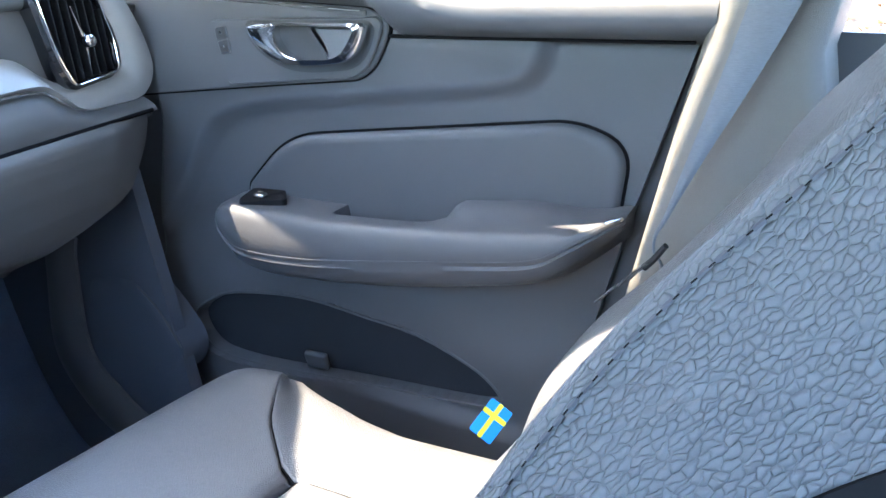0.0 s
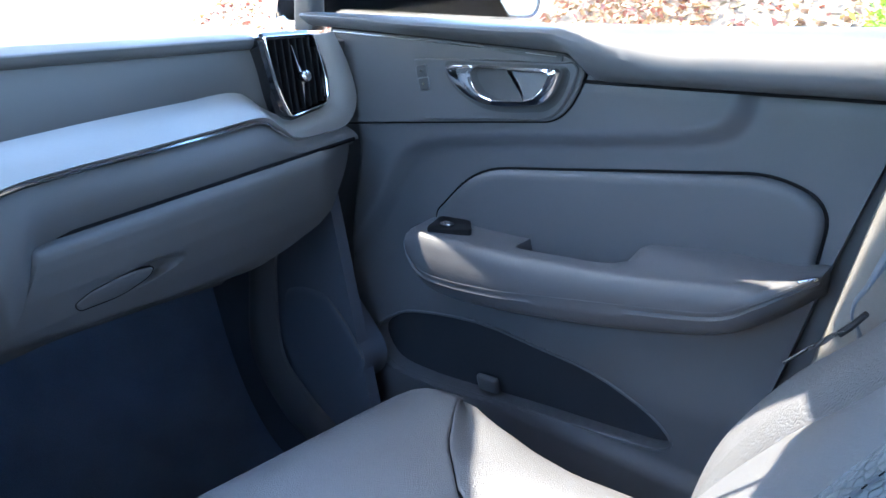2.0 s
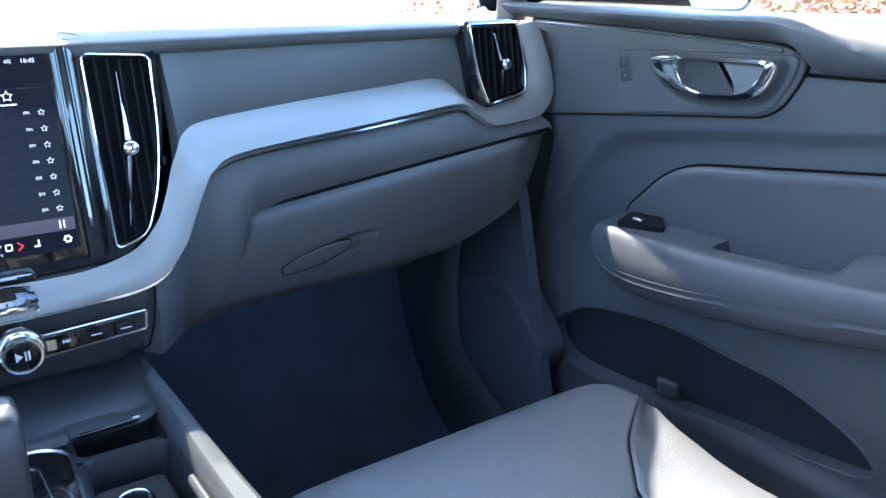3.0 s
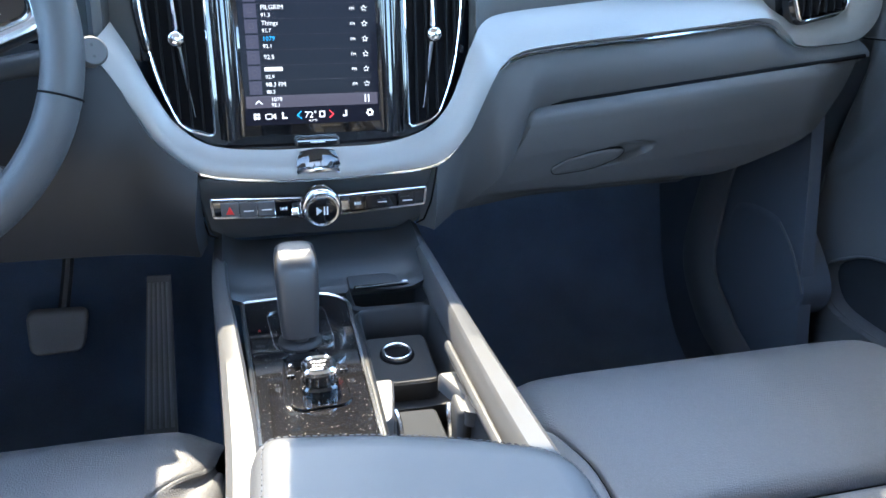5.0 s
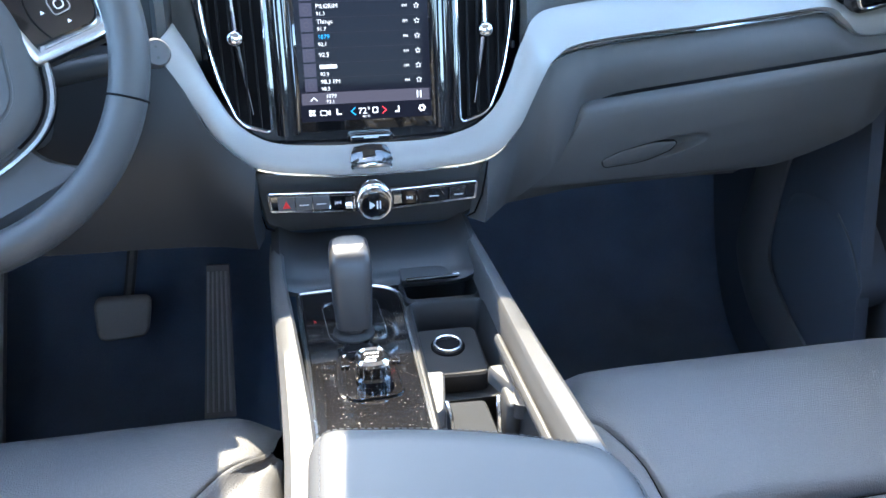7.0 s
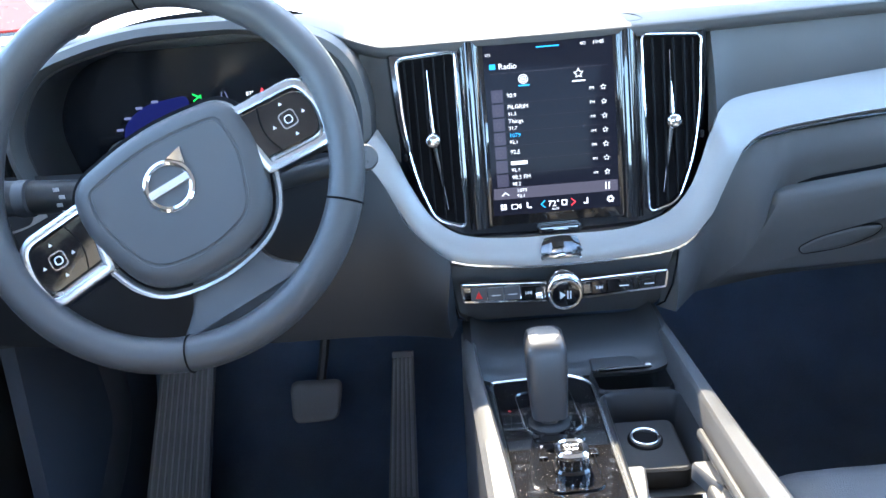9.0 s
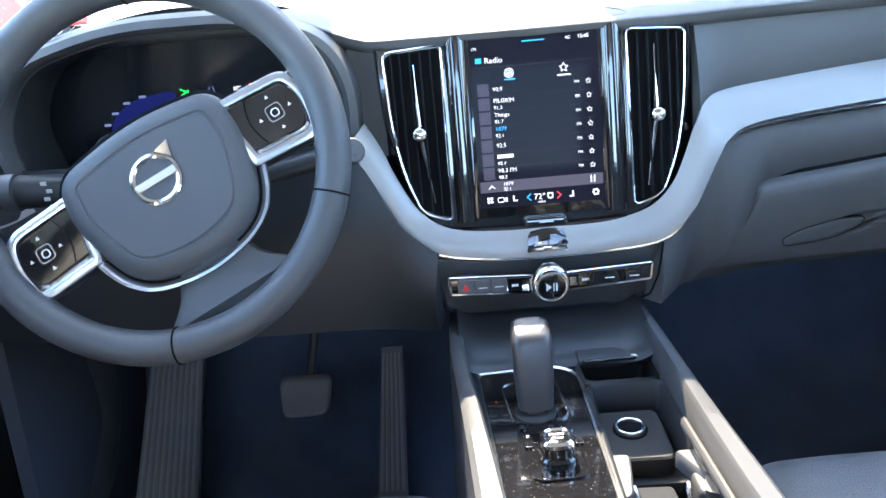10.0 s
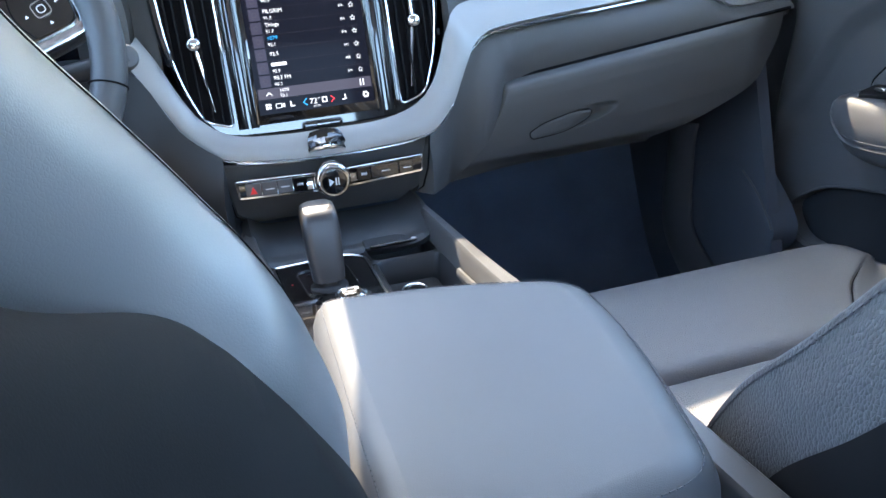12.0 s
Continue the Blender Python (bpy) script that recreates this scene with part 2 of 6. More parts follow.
        l.new(mix.outputs[2], dm.inputs[6])
        dm.inputs[7].default_value = (0.5, 0.48, 0.44, 1)
        l.new(dm.outputs[2], b.inputs["Base Color"])
    return m


def glow(name, color, strength):
    m = bpy.data.materials.new(name)
    m.use_nodes = True
    b = m.node_tree.nodes["Principled BSDF"]
    b.inputs["Base Color"].default_value = (0.01, 0.01, 0.012, 1)
    b.inputs["Emission Color"].default_value = (*color, 1)
    b.inputs["Emission Strength"].default_value = strength
    b.inputs["Roughness"].default_value = 0.06
    b.inputs["Specular IOR Level"].default_value = 0.03
    return m


LEATHER = mat("grained_leather", (0.118, 0.120, 0.126), 0.44, cell=420, cell_depth=0.00022, crease_shade=0.08, grain=2500, depth=0.00003, var=0.06)
# seat leather made paler, so the driver's backrest carries its sheen in colour
LEATHER_SHEEN = mat("sheen_backrest_leather", (0.165, 0.170, 0.176), 0.36, cell=900, cell_depth=0.00002, grain=3000, depth=0.00001, var=0.05)
LEATHER_COARSE = mat("pebbled_leather", (0.115, 0.118, 0.124), 0.42, crinkle=500, cell_depth=0.00048, crease_shade=0.0, grain=2500, depth=0.00004, var=0.06)
LEATHER_SMOOTH = mat("smooth_leather", (0.078, 0.080, 0.084), 0.46, cell=900, cell_depth=0.00003, grain=3000, depth=0.00002, var=0.05)
DASH_SOFT = mat("soft_dash_foam", (0.084, 0.083, 0.082), 0.52, cell=800, cell_depth=0.00007, grain=2600, depth=0.00003, var=0.07)
DOOR_SOFT = mat("soft_door_vinyl", (0.082, 0.084, 0.090), 0.46, cell=800, cell_depth=0.00007, grain=2600, depth=0.00003, var=0.07)
PLASTIC = mat("hard_grained_plastic", (0.085, 0.086, 0.090), 0.50, grain=1800, depth=0.00006, var=0.08)
PLASTIC_DARK = mat("dark_plastic", (0.046, 0.047, 0.049), 0.45, grain=1500, depth=0.00004, var=0.1)
PILLAR = mat("grained_pillar_plastic", (0.17, 0.162, 0.145), 0.5, cell=800, cell_depth=0.00016, crease_shade=0.08, grain=1500, depth=0.00005, var=0.06)
PIANO = mat("piano_black", (0.008, 0.008, 0.009), 0.06, var=0.2, coat=1.0)
RAIL = mat("grained_rail_plastic", (0.075, 0.076, 0.078), 0.36, grain=1800, depth=0.00006, var=0.08)
PIANO_DUSTY = mat("dusty_piano_black", (0.006, 0.006, 0.007), 0.09, var=0.2, coat=1.0, spots=0.4)
CHROME = mat("bright_chrome", (0.82, 0.82, 0.83), 0.10, 1.0, var=0.03)
# satin chrome darkened, so the release paddle's shade is in its colour
DARK_SATIN = mat("shaded_satin_chrome", (0.30, 0.31, 0.32), 0.28, 1.0, var=0.05)
SATIN = mat("satin_chrome", (0.62, 0.63, 0.64), 0.26, 1.0, var=0.05)
ALU = mat("brushed_aluminium", (0.33, 0.322, 0.305), 0.46, 0.4, grain=60, depth=0.00001, var=0.06, aniso=(1, 40, 40))
# charcoal carpet raised and blued, its colour standing in for glare haze
CARPET = mat("hazed_carpet", (0.122, 0.160, 0.228), 0.95, grain=900, depth=0.0015, var=0.35, spec=0.1)
RUBBER = mat("black_rubber", (0.018, 0.018, 0.019), 0.7, grain=700, depth=0.0001, var=0.15)
# pedal greys raised to carry the footwell's haze in the colour, ribs paler still
PEDAL_RIB = mat("pale_pedal_rib", (0.36, 0.36, 0.365), 0.5, grain=700, depth=0.0001, var=0.15)
PEDAL = mat("hazed_pedal_rubber", (0.22, 0.22, 0.225), 0.55, grain=700, depth=0.0001, var=0.15)
THREAD = mat("grey_thread", (0.085, 0.09, 0.10), 0.8, var=0.1)
BELT = mat("woven_belt", (0.13, 0.15, 0.175), 0.6, grain=900, depth=0.0004, var=0.2, aniso=(0.2, 0.2, 1.6))
CONSOLE = mat("console_plastic", (0.020, 0.021, 0.023), 0.45, grain=1800, depth=0.00005, var=0.08)
SLOT = mat("dark_gap", (0.006, 0.006, 0.007), 0.8, var=0.1, spec=0.1)
SHELL = mat("seat_shell_plastic", (0.009, 0.0095, 0.011), 0.62, grain=1500, depth=0.00004, var=0.1, spec=0.10)
# map pocket lining; also the shade on divider cover and pull cup, as colour
FELT_SHADE = mat("black_felt_and_shade", (0.032, 0.035, 0.041), 0.9, grain=900, depth=0.0002, var=0.15, spec=0.1)

# ---- the car's shell ----
def setting(name, bm, material, label, category, smooth=40):
    return tagged(part(name, bm, material, None, "", smooth), label, category, kind="structure")


def slab_between(p00, p01, p10, p11, thick, n=8):
    a, b, c, d = (np.array(q, float) for q in (p00, p01, p10, p11))
    g = [[(a * (1 - v) + b * v) * (1 - u) + (c * (1 - v) + d * v) * u for v in np.linspace(0, 1, n)] for u in np.linspace(0, 1, n)]
    return sheet(g, thick)


# carpeted floor that rises into the firewall
prof = spline([(-2.0, 0.03), (-0.7, 0.02), (-0.1, 0.015), (0.22, 0.03), (0.36, 0.12), (0.45, 0.32), (0.50, 0.55), (0.50, 0.74)], 6)
g = [[(x, q[0], q[1] + 0.003 * math.sin(31 * x + 17 * q[0])) for q in prof] for x in np.linspace(-0.76, 0.76, 30)]
setting("floor", sheet(g, 0.02), CARPET, "carpeted car floor rising to the firewall, blue haze put in its colour", "floor")


def roof_pt(u, v):
    x = 0.60 * u
    return (x, -2.0 + v * (1.80 + 0.09 * u * u), 1.255 - 0.045 * u * u + 0.03 * math.sin(math.pi * v) - 0.015 * v)


g = [[roof_pt(u, v) for v in np.linspace(0, 1, 16)] for u in np.linspace(-1, 1, 16)]
HEADLINER = mat("light_headliner", (0.55, 0.54, 0.52), 0.9, grain=700, depth=0.0003, var=0.05)
setting("ceiling", sheet(g, -0.03), HEADLINER, "pale fabric car headliner", "headliner")


def post(pts, w, d):
    """A pillar along a line, w across the car's length and d across its width."""
    rings = []
    for q in spline(pts, 5):
        o = rounded([(-d / 2, -w / 2), (d / 2, -w / 2), (d / 2, w / 2), (-d / 2, w / 2)], min(w, d) * 0.4, 4)
        rings.append([(q[0] + a[0], q[1] + a[1], q[2]) for a in o])
    return loft(rings)


for s in (-1, 1):
    setting("trim", post([(s * 0.80, 0.74, 0.815), (s * 0.725, 0.43, 0.95), (s * 0.655, 0.18, 1.06), (s * 0.592, -0.03, 1.16), (s * 0.55, -0.15, 1.215)], 0.08, 0.10), PILLAR,
            "pale slanted windscreen pillar trim", "pillar trim")
    setting("trim", post([(s * 0.752, 0.225, 0.765), (s * 0.748, 0.215, 0.83), (s * 0.735, 0.19, 0.93), (s * 0.70, 0.15, 1.05)], 0.048, 0.03), PLASTIC_DARK,
            "dark mirror corner trim at the window's front", "corner trim")
    setting("trim", tube(spline([(s * 0.585, -0.13, 1.215), (s * 0.61, -0.7, 1.262), (s * 0.60, -2.0, 1.235)], 8), 0.035, 10), HEADLINER,
            "pale roof rail trim over the windows", "roof trim")
    setting("trim", slab_between((s * 0.785, -0.80, 0.0), (s * 0.785, -0.80, 0.80), (s * 0.785, -2.02, 0.0), (s * 0.785, -2.02, 0.82), 0.03), PLASTIC,
            "dark rear side trim below the window line", "side trim")
    setting("trim", post([(s * 0.72, -1.95, 0.8), (s * 0.60, -1.85, 1.24)], 0.25, 0.06), PLASTIC, "dark rear pillar trim", "pillar trim")
for s in (-1, 1):
    setting("trim", slab_between((s * 0.768, 0.72, 0.0), (s * 0.768, 0.72, 0.745), (s * 0.768, -0.95, 0.0), (s * 0.768, -0.95, 0.745), 0.02), PLASTIC, "dark body side below the window line", "side trim")
# unseen block added overhead, cut to shade the armrest lid but its left strip
over = thing("added_overhead_block", "unseen pale block added at the headliner's front to shade the armrest", "overhead console")
part("block_shell", pillow(rounded([(-0.134, 0.070), (0.125, 0.070), (0.128, -0.06), (0.130, -0.30), (-0.205, -0.30), (-0.168, -0.16), (-0.146, -0.06)], [0.03, 0.03, 0.02, 0.01, 0.01, 0.02, 0.02]), [(0.010, 1.158), (0.002, 1.164), (0.0, 1.172), (0.0, 1.215)]), HEADLINER, over)
# unseen visors added to keep sun off the cushions, outlined after the shadow's edge
VISOR = [(0.055, 0.315), (0.055, 0.098), (0.350, 0.130), (0.430, 0.175), (0.515, 0.232), (0.560, 0.300), (0.540, 0.315)]
for s, x0, who in ((1, 0.0, "passenger"), (-1, -0.19, "driver")):
    visor = thing("added_visor", "pale fabric sun visor swung against the glass before the %s" % who, "sun visor")
    part("visor_pad", pillow(rounded([(x0 + s * q[0], q[1]) for q in VISOR], [0.02, 0.03, 0.05, 0.05, 0.05, 0.02, 0.01]), [(0.008, 0.0), (0.0, 0.005), (0.0, 0.014), (0.008, 0.019)], None, lambda v: Vector((v.x, v.y, v.z + 1.092 - 0.40 * (v.y - 0.13)))), HEADLINER, visor)
    for x in (0.075, 0.33):
        part("visor_arm", tube([(x0 + s * x, -0.19, 1.225), (x0 + s * x, 0.02, 1.165), (x0 + s * x, 0.145, 1.10)], 0.005, 8), PLASTIC_DARK, visor)
# mirror out of view, added as one more sun blocker over the console
mirror_in = thing("unseen_rear_mirror", "unseen dark framed mirror added at the windscreen to block sun", "rear-view mirror")
part("mirror_frame", rbox((0.24, 0.07, 0.03), 0.015, 3, Matrix.Translation((-0.02, 0.06, 1.10)) @ pose(0, 0, 0, 80, 0, -8)), PLASTIC_DARK, mirror_in)
part("mirror_stem", tube([(-0.02, 0.09, 1.12), (-0.02, 0.12, 1.16), (-0.02, 0.16, 1.20)], 0.012, 8), PLASTIC_DARK, mirror_in)
setting("wall_rear", slab_between((-0.8, -2.02, 0.0), (-0.8, -2.02, 0.86), (0.8, -2.02, 0.0), (0.8, -2.02, 0.86), 0.03), PLASTIC,
        "dark tailgate trim that closes the cabin", "rear wall")

GLASS = bpy.data.materials.new("thin_clear_glass")
GLASS.use_nodes = True
gn, gl = GLASS.node_tree.nodes, GLASS.node_tree.links
gn.remove(gn["Principled BSDF"])
tr, gs, fr, mx = (gn.new("ShaderNode" + k) for k in ("BsdfTransparent", "BsdfGlossy", "Fresnel", "MixShader"))
tr.inputs[0].default_value = (0.93, 0.96, 0.95, 1)
gs.inputs["Roughness"].default_value = 0.01
fr.inputs[0].default_value = 1.45
gl.new(fr.outputs[0], mx.inputs[0])
gl.new(tr.outputs[0], mx.inputs[1])
gl.new(gs.outputs[0], mx.inputs[2])
gl.new(mx.outputs[0], gn["Material Output"].inputs[0])


def pane(name, grid, label):
    ob = setting(name, sheet(grid, 0.004), GLASS, label, "window")
    ob.visible_shadow = False
    return ob


g = [[((0.72 - 0.15 * v) * u, 0.90 - 1.02 * v - 0.10 * u * u * (1 - v), 0.83 + 0.42 * v) for v in np.linspace(0, 1, 10)] for u in np.linspace(-1, 1, 14)]
pane("window_1", g, "clear raked windscreen glass")
for i, s in enumerate((-1, 1)):
    g = [[(s * (0.785 - 0.17 * v), 0.36 - 0.44 * v * (1 - u) - u * (1.02 + 0.08 * v), 0.775 + 0.47 * v) for v in np.linspace(0, 1, 8)] for u in np.linspace(0, 1, 8)]
    pane("window_%d" % (i + 2), g, "clear front side window glass, closed")

# ---- dashboard ----
dash = thing("dashboard", "dark grey soft dashboard with brushed aluminium inlay, sunlit on top", "dashboard")
REC = 0.197
SM = Matrix.Translation((0, 0.027, 0.59)) @ Matrix(((1, 0, 0, 0), (0, math.sin(math.atan(REC)), -math.cos(math.atan(REC)), 0), (0, math.cos(math.atan(REC)), math.sin(math.atan(REC)), 0), (0, 0, 0, 1)))


def interp(x, xs, ys):
    return float(np.interp(x, xs, ys))


def edge_y(x):
    return interp(x, [-0.74, -0.60, -0.19, -0.17, 0.0, 0.17, 0.2, 0.35, 0.58, 0.74], [0.12, 0.10, 0.085, 0.072, 0.068, 0.072, 0.082, 0.104, 0.118, 0.13])


# top: from the edge over the fascia to the foot of the windscreen
xs = np.linspace(-0.745, 0.745, 90)
g = []
for x in xs:
    ye, row = edge_y(x), []
    for y, z in spline([(0.035, -0.020), (0.0, -0.016), (-0.010, -0.006), (-0.002, 0.0), (0.06, 0.004), (0.2, 0.006), (0.45, 0.0), (0.68, -0.02)], 5):
        hump = 0.030 * bump_fn(x, -0.60, -0.50) * (1 - bump_fn(x, -0.27, -0.17)) * bump_fn(y, 0.30, 0.06)
        side = 0.012 * bump_fn(abs(x), 0.62, 0.74)
        row.append((x, ye + y - 0.05 * x * x * (y > 0.4), 0.768 + z + hump - side))
    g.append(row)
part("dash_top", sheet(g, 0.01), DASH_SOFT, dash, "dark grey soft dash top, bleached by sun")
# round speaker cover in the middle of the top
o = spline([(-0.105, 0.085), (-0.095, 0.15), (-0.06, 0.20), (0, 0.215), (0.06, 0.20), (0.095, 0.15), (0.105, 0.085), (0.05, 0.078), (0, 0.077), (-0.05, 0.078)], 5, True)
part("speaker_seam", tube([(q[0], q[1], 0.7682 + interp(q[1] - edge_y(q[0]), [0.0, 0.06, 0.2], [0.0, 0.004, 0.006])) for q in o], 0.0008, 5, True), SLOT, dash, "thin seam of the round speaker cover")

LOW = [(-0.207, 0.040, 0.660), (-0.190, 0.032, 0.632), (-0.171, 0.026, 0.602), (-0.146, 0.018, 0.560), (-0.114, 0.012, 0.540), (-0.050, 0.008, 0.5315), (0.0, 0.008, 0.5295), (0.065, 0.009, 0.531),
       (0.127, 0.012, 0.537), (0.158, 0.018, 0.562), (0.175, 0.026, 0.590), (0.190, 0.034, 0.616), (0.205, 0.042, 0.632), (0.232, 0.050, 0.643), (0.300, 0.060, 0.649), (0.387, 0.070, 0.654),
       (0.480, 0.082, 0.660), (0.555, 0.090, 0.6645), (0.585, 0.092, 0.649), (0.612, 0.092, 0.635), (0.660, 0.094, 0.636), (0.705, 0.098, 0.642), (0.726, 0.100, 0.672), (0.718, 0.105, 0.720), (0.697, 0.110, 0.768)]
UPP = [(-0.192, 0.062, 0.676), (-0.176, 0.050, 0.650), (-0.162, 0.038, 0.618), (-0.140, 0.030, 0.582), (-0.104, 0.024, 0.558), (-0.050, 0.021, 0.552), (0.0, 0.021, 0.552), (0.070, 0.021, 0.553),
       (0.118, 0.025, 0.566), (0.145, 0.030, 0.590), (0.160, 0.037, 0.620), (0.171, 0.046, 0.650), (0.184, 0.062, 0.667), (0.212, 0.076, 0.675), (0.290, 0.090, 0.681), (0.370, 0.101, 0.686),
       (0.460, 0.113, 0.690), (0.540, 0.121, 0.693), (0.572, 0.115, 0.672), (0.600, 0.106, 0.660), (0.650, 0.105, 0.662), (0.682, 0.107, 0.672), (0.690, 0.110, 0.700), (0.684, 0.113, 0.735), (0.668, 0.117, 0.766)]
part("trim_inlay", ribbon(LOW, UPP, 0.008, 6, 6, 0.004), ALU, dash, "brushed aluminium inlay sweeping round the screen")
edge = [Vector(q) + Vector((0, -0.004, -0.0022)) for q in spline(LOW, 6)]
part("trim_edge", tube(edge, 0.0024, 8), CHROME, dash, "thin polished chrome edge")

# padded fascia above the inlay
top, bot = [], []
for x in np.linspace(0.172, 0.60, 30):
    u = spline(UPP[11:19], 10)
    xs_u = [q[0] for q in u]
    bot.append((x, interp(x, xs_u, [q[1] for q in u]) + 0.010, interp(x, xs_u, [q[2] for q in u]) - 0.004))
    top.append((x, edge_y(x) + 0.014, 0.760))
part("upper_pad", ribbon(bot, top, 0.01, 1, 10, 0.006), DASH_SOFT, dash)
top, bot = [], []
for x in np.linspace(-0.20, -0.165, 6):
    bot.append((x, 0.075, 0.64))
    top.append((x, edge_y(x) + 0.012, 0.762))
part("upper_pad", ribbon(bot, top, 0.01, 1, 6), DASH_SOFT, dash)


def lid_top(x):
    return 0.574 + 0.108 * (x - 0.229)


# padded fascia between the inlay and the glovebox
low_pts = spline(LOW, 8)
rows = []
X = np.linspace(0.128, 0.704, 120)
sel = [q for q in low_pts if q[0] > 0.12 and q[1] < 0.0995]
sx, sy, sz = ([q[i] for q in sel] for i in range(3))
order = np.argsort(sx)
sx, sy, sz = (np.array(a)[order] for a in (sx, sy, sz))
for k, t in enumerate(np.linspace(0, 1, 10)):
    row = []
    for x in X:
        y0, z0 = interp(x, sx, sy) + 0.004, interp(x, sx, sz)
        x2 = x
        z1 = lid_top(x) - 0.002 if x > 0.248 else interp(x, [0.128, 0.15, 0.168, 0.19, 0.213, 0.226, 0.24, 0.248], [0.455, 0.448, 0.446, 0.468, 0.499, 0.519, 0.546, 0.579])
        y1 = interp(x, [0.128, 0.15, 0.168, 0.19, 0.213, 0.226, 0.24, 0.26, 0.3, 0.72], [0.012, 0.050, 0.076, 0.063, 0.043, 0.043, 0.050, 0.060, 0.066, 0.066])
        bul = 0.010 * math.sin(math.pi * t)
        row.append((x2, y0 + (y1 - y0) * t - bul, z0 + (z1 - z0) * t))
    rows.append(row)
part("lower_pad", sheet(rows, 0.02), DASH_SOFT, dash)

XZ0 = Matrix(((1, 0, 0, 0), (0, 0, -1, 0), (0, 1, 0, 0), (0, 0, 0, 1)))
# glovebox lid with a scooped grip
LIDL = [(0.600, 0.244), (0.570, 0.234), (0.542, 0.222), (0.513, 0.208), (0.476, 0.184), (0.440, 0.166)]
LIDR = [(0.640, 0.700), (0.610, 0.700), (0.580, 0.690), (0.530, 0.655), (0.487, 0.563), (0.470, 0.520), (0.440, 0.490)]
LID_LOW = 0.447


def lid_y(x, z):
    """Front face of the closed lid: a soft roll at the top, leaning back below, rounded away at the door."""
    d = lid_top(x) - z
    y = interp(d, [-0.002, 0.0, 0.003, 0.008, 0.016, 0.030, 0.055, 0.090, 0.120, 0.150], [0.070, 0.060, 0.0515, 0.0475, 0.0462, 0.0470, 0.0510, 0.0600, 0.0720, 0.0900])
    y += 0.045 * float(bump_fn(x, 0.615, 0.735)) + 0.030 * float(bump_fn(LID_LOW + 0.028 - z, 0.0, 0.028)) * float(bump_fn(x, 0.12, 0.30))
    # teardrop scoop, deepest at its outer end
    c, e = math.cos(0.20), math.sin(0.20)
    p, q = (x - 0.352), (z - 0.5135)
    p, q = p * c + q * e, -p * e + q * c
    inside = (p / 0.062) ** 2 + (q / (0.0125 + 0.02 * min(0.0, p))) ** 2
    return y + 0.013 * (1 - float(bump_fn(inside, 0.55, 1.1))) * float(bump_fn(p, -0.015, 0.034))


rows = []
for u in np.linspace(0, 1, 110):
    row = []
    for v in np.linspace(0, 1, 60):
        zz = LID_LOW + v * 0.175
        xl = interp(zz, [q[0] for q in LIDL[::-1]], [q[1] for q in LIDL[::-1]])
        xr = interp(zz, [q[0] for q in LIDR[::-1]], [q[1] for q in LIDR[::-1]])
        x = xl + (xr - xl) * u
        z = LID_LOW + v * (lid_top(x) - LID_LOW)
        row.append((x, lid_y(x, z) + 0.006 * (1 - float(bump_fn(u, 0.0, 0.012))), z))
    rows.append(row)
lid = part("glovebox_lid", sheet(rows, 0.012), DASH_SOFT, dash, "dark grey glovebox lid, closed")
part("lid_gap", tube([(x, 0.064, lid_top(x) + 0.0005) for x in np.linspace(0.246, 0.695, 30)], 0.0028, 6), SLOT, dash)
part("lid_gap", tube([(r[0] - 0.002, lid_y(r[0], r[2]) + 0.0085, r[2]) for r in rows[0]], 0.0026, 6), SLOT, dash)
o = rounded([(0.286, 0.4935), (0.335, 0.4975), (0.368, 0.5125), (0.374, 0.5235), (0.345, 0.5245), (0.300, 0.5135), (0.281, 0.5025)], [0.006, 0.03, 0.008, 0.006, 0.03, 0.014, 0.006], 6)
on_lid = lambda v: Vector((v.x, v.y + lid_y(min(v.x, 0.330), v.z), v.z))
part("grip_gap", bezel(o, [(-0.0013, -0.004), (-0.0013, 0.0005), (0.0, 0.0005), (0.0, -0.004)], XZ0, on_lid), SLOT, lid)
part("lid_grip", pillow(o, [(0.0, -0.012), (0.0, 0.0006), (0.0012, 0.0014), (0.004, 0.0016)], XZ0, on_lid), DASH_SOFT, lid, "oval pull flap flush in the lid")

# control strip panel under the screen
o = rounded([(-0.126, 0.533), (-0.114, 0.447), (0.114, 0.445), (0.126, 0.533), (0.06, 0.527), (-0.06, 0.527)], [0.006, 0.02, 0.02, 0.006, 0.05, 0.05])
XZ = Matrix(((1, 0, 0, 0), (0, 0, -1, 0), (0, 1, 0, 0), (0, 0, 0, 1)))


def bow(v):
    return Vector((v.x, v.y + 0.55 * v.x * v.x + 1.6 * max(0, 0.495 - v.z) ** 1.5 * 2, v.z))


panel = part("control_panel", pillow(o, [(0, -0.05), (0, -0.010), (0.001, -0.008), (0.003, -0.007)], XZ, bow), DASH_SOFT, dash)
o = rounded([(-0.110, 0.492), (-0.112, 0.515), (-0.02, 0.513), (0.02, 0.513), (0.116, 0.514), (0.114, 0.492), (0.02, 0.489), (-0.02, 0.489)], 0.004)
part("button_strip", pillow(o, [(0, 0.0), (0, 0.0075), (0.0008, 0.0085), (0.0030, 0.0080), (0.0035, 0.0068)], XZ, bow), CHROME, panel, "polished chrome button surround")
part("strip_face", pillow(offset(o, 0.0030), [(0, 0.003), (0, 0.0081), (0.0004, 0.0084)], XZ, bow), PIANO, panel, "gloss black strip between the buttons")
bx = [(-0.101, -0.083), (-0.0825, -0.065), (-0.0645, -0.047), (-0.0465, -0.030), (0.030, 0.0465), (0.047, 0.082), (0.0825, 0.101)]
BUTTON = mat("grey_button", (0.10, 0.10, 0.105), 0.35, var=0.1)
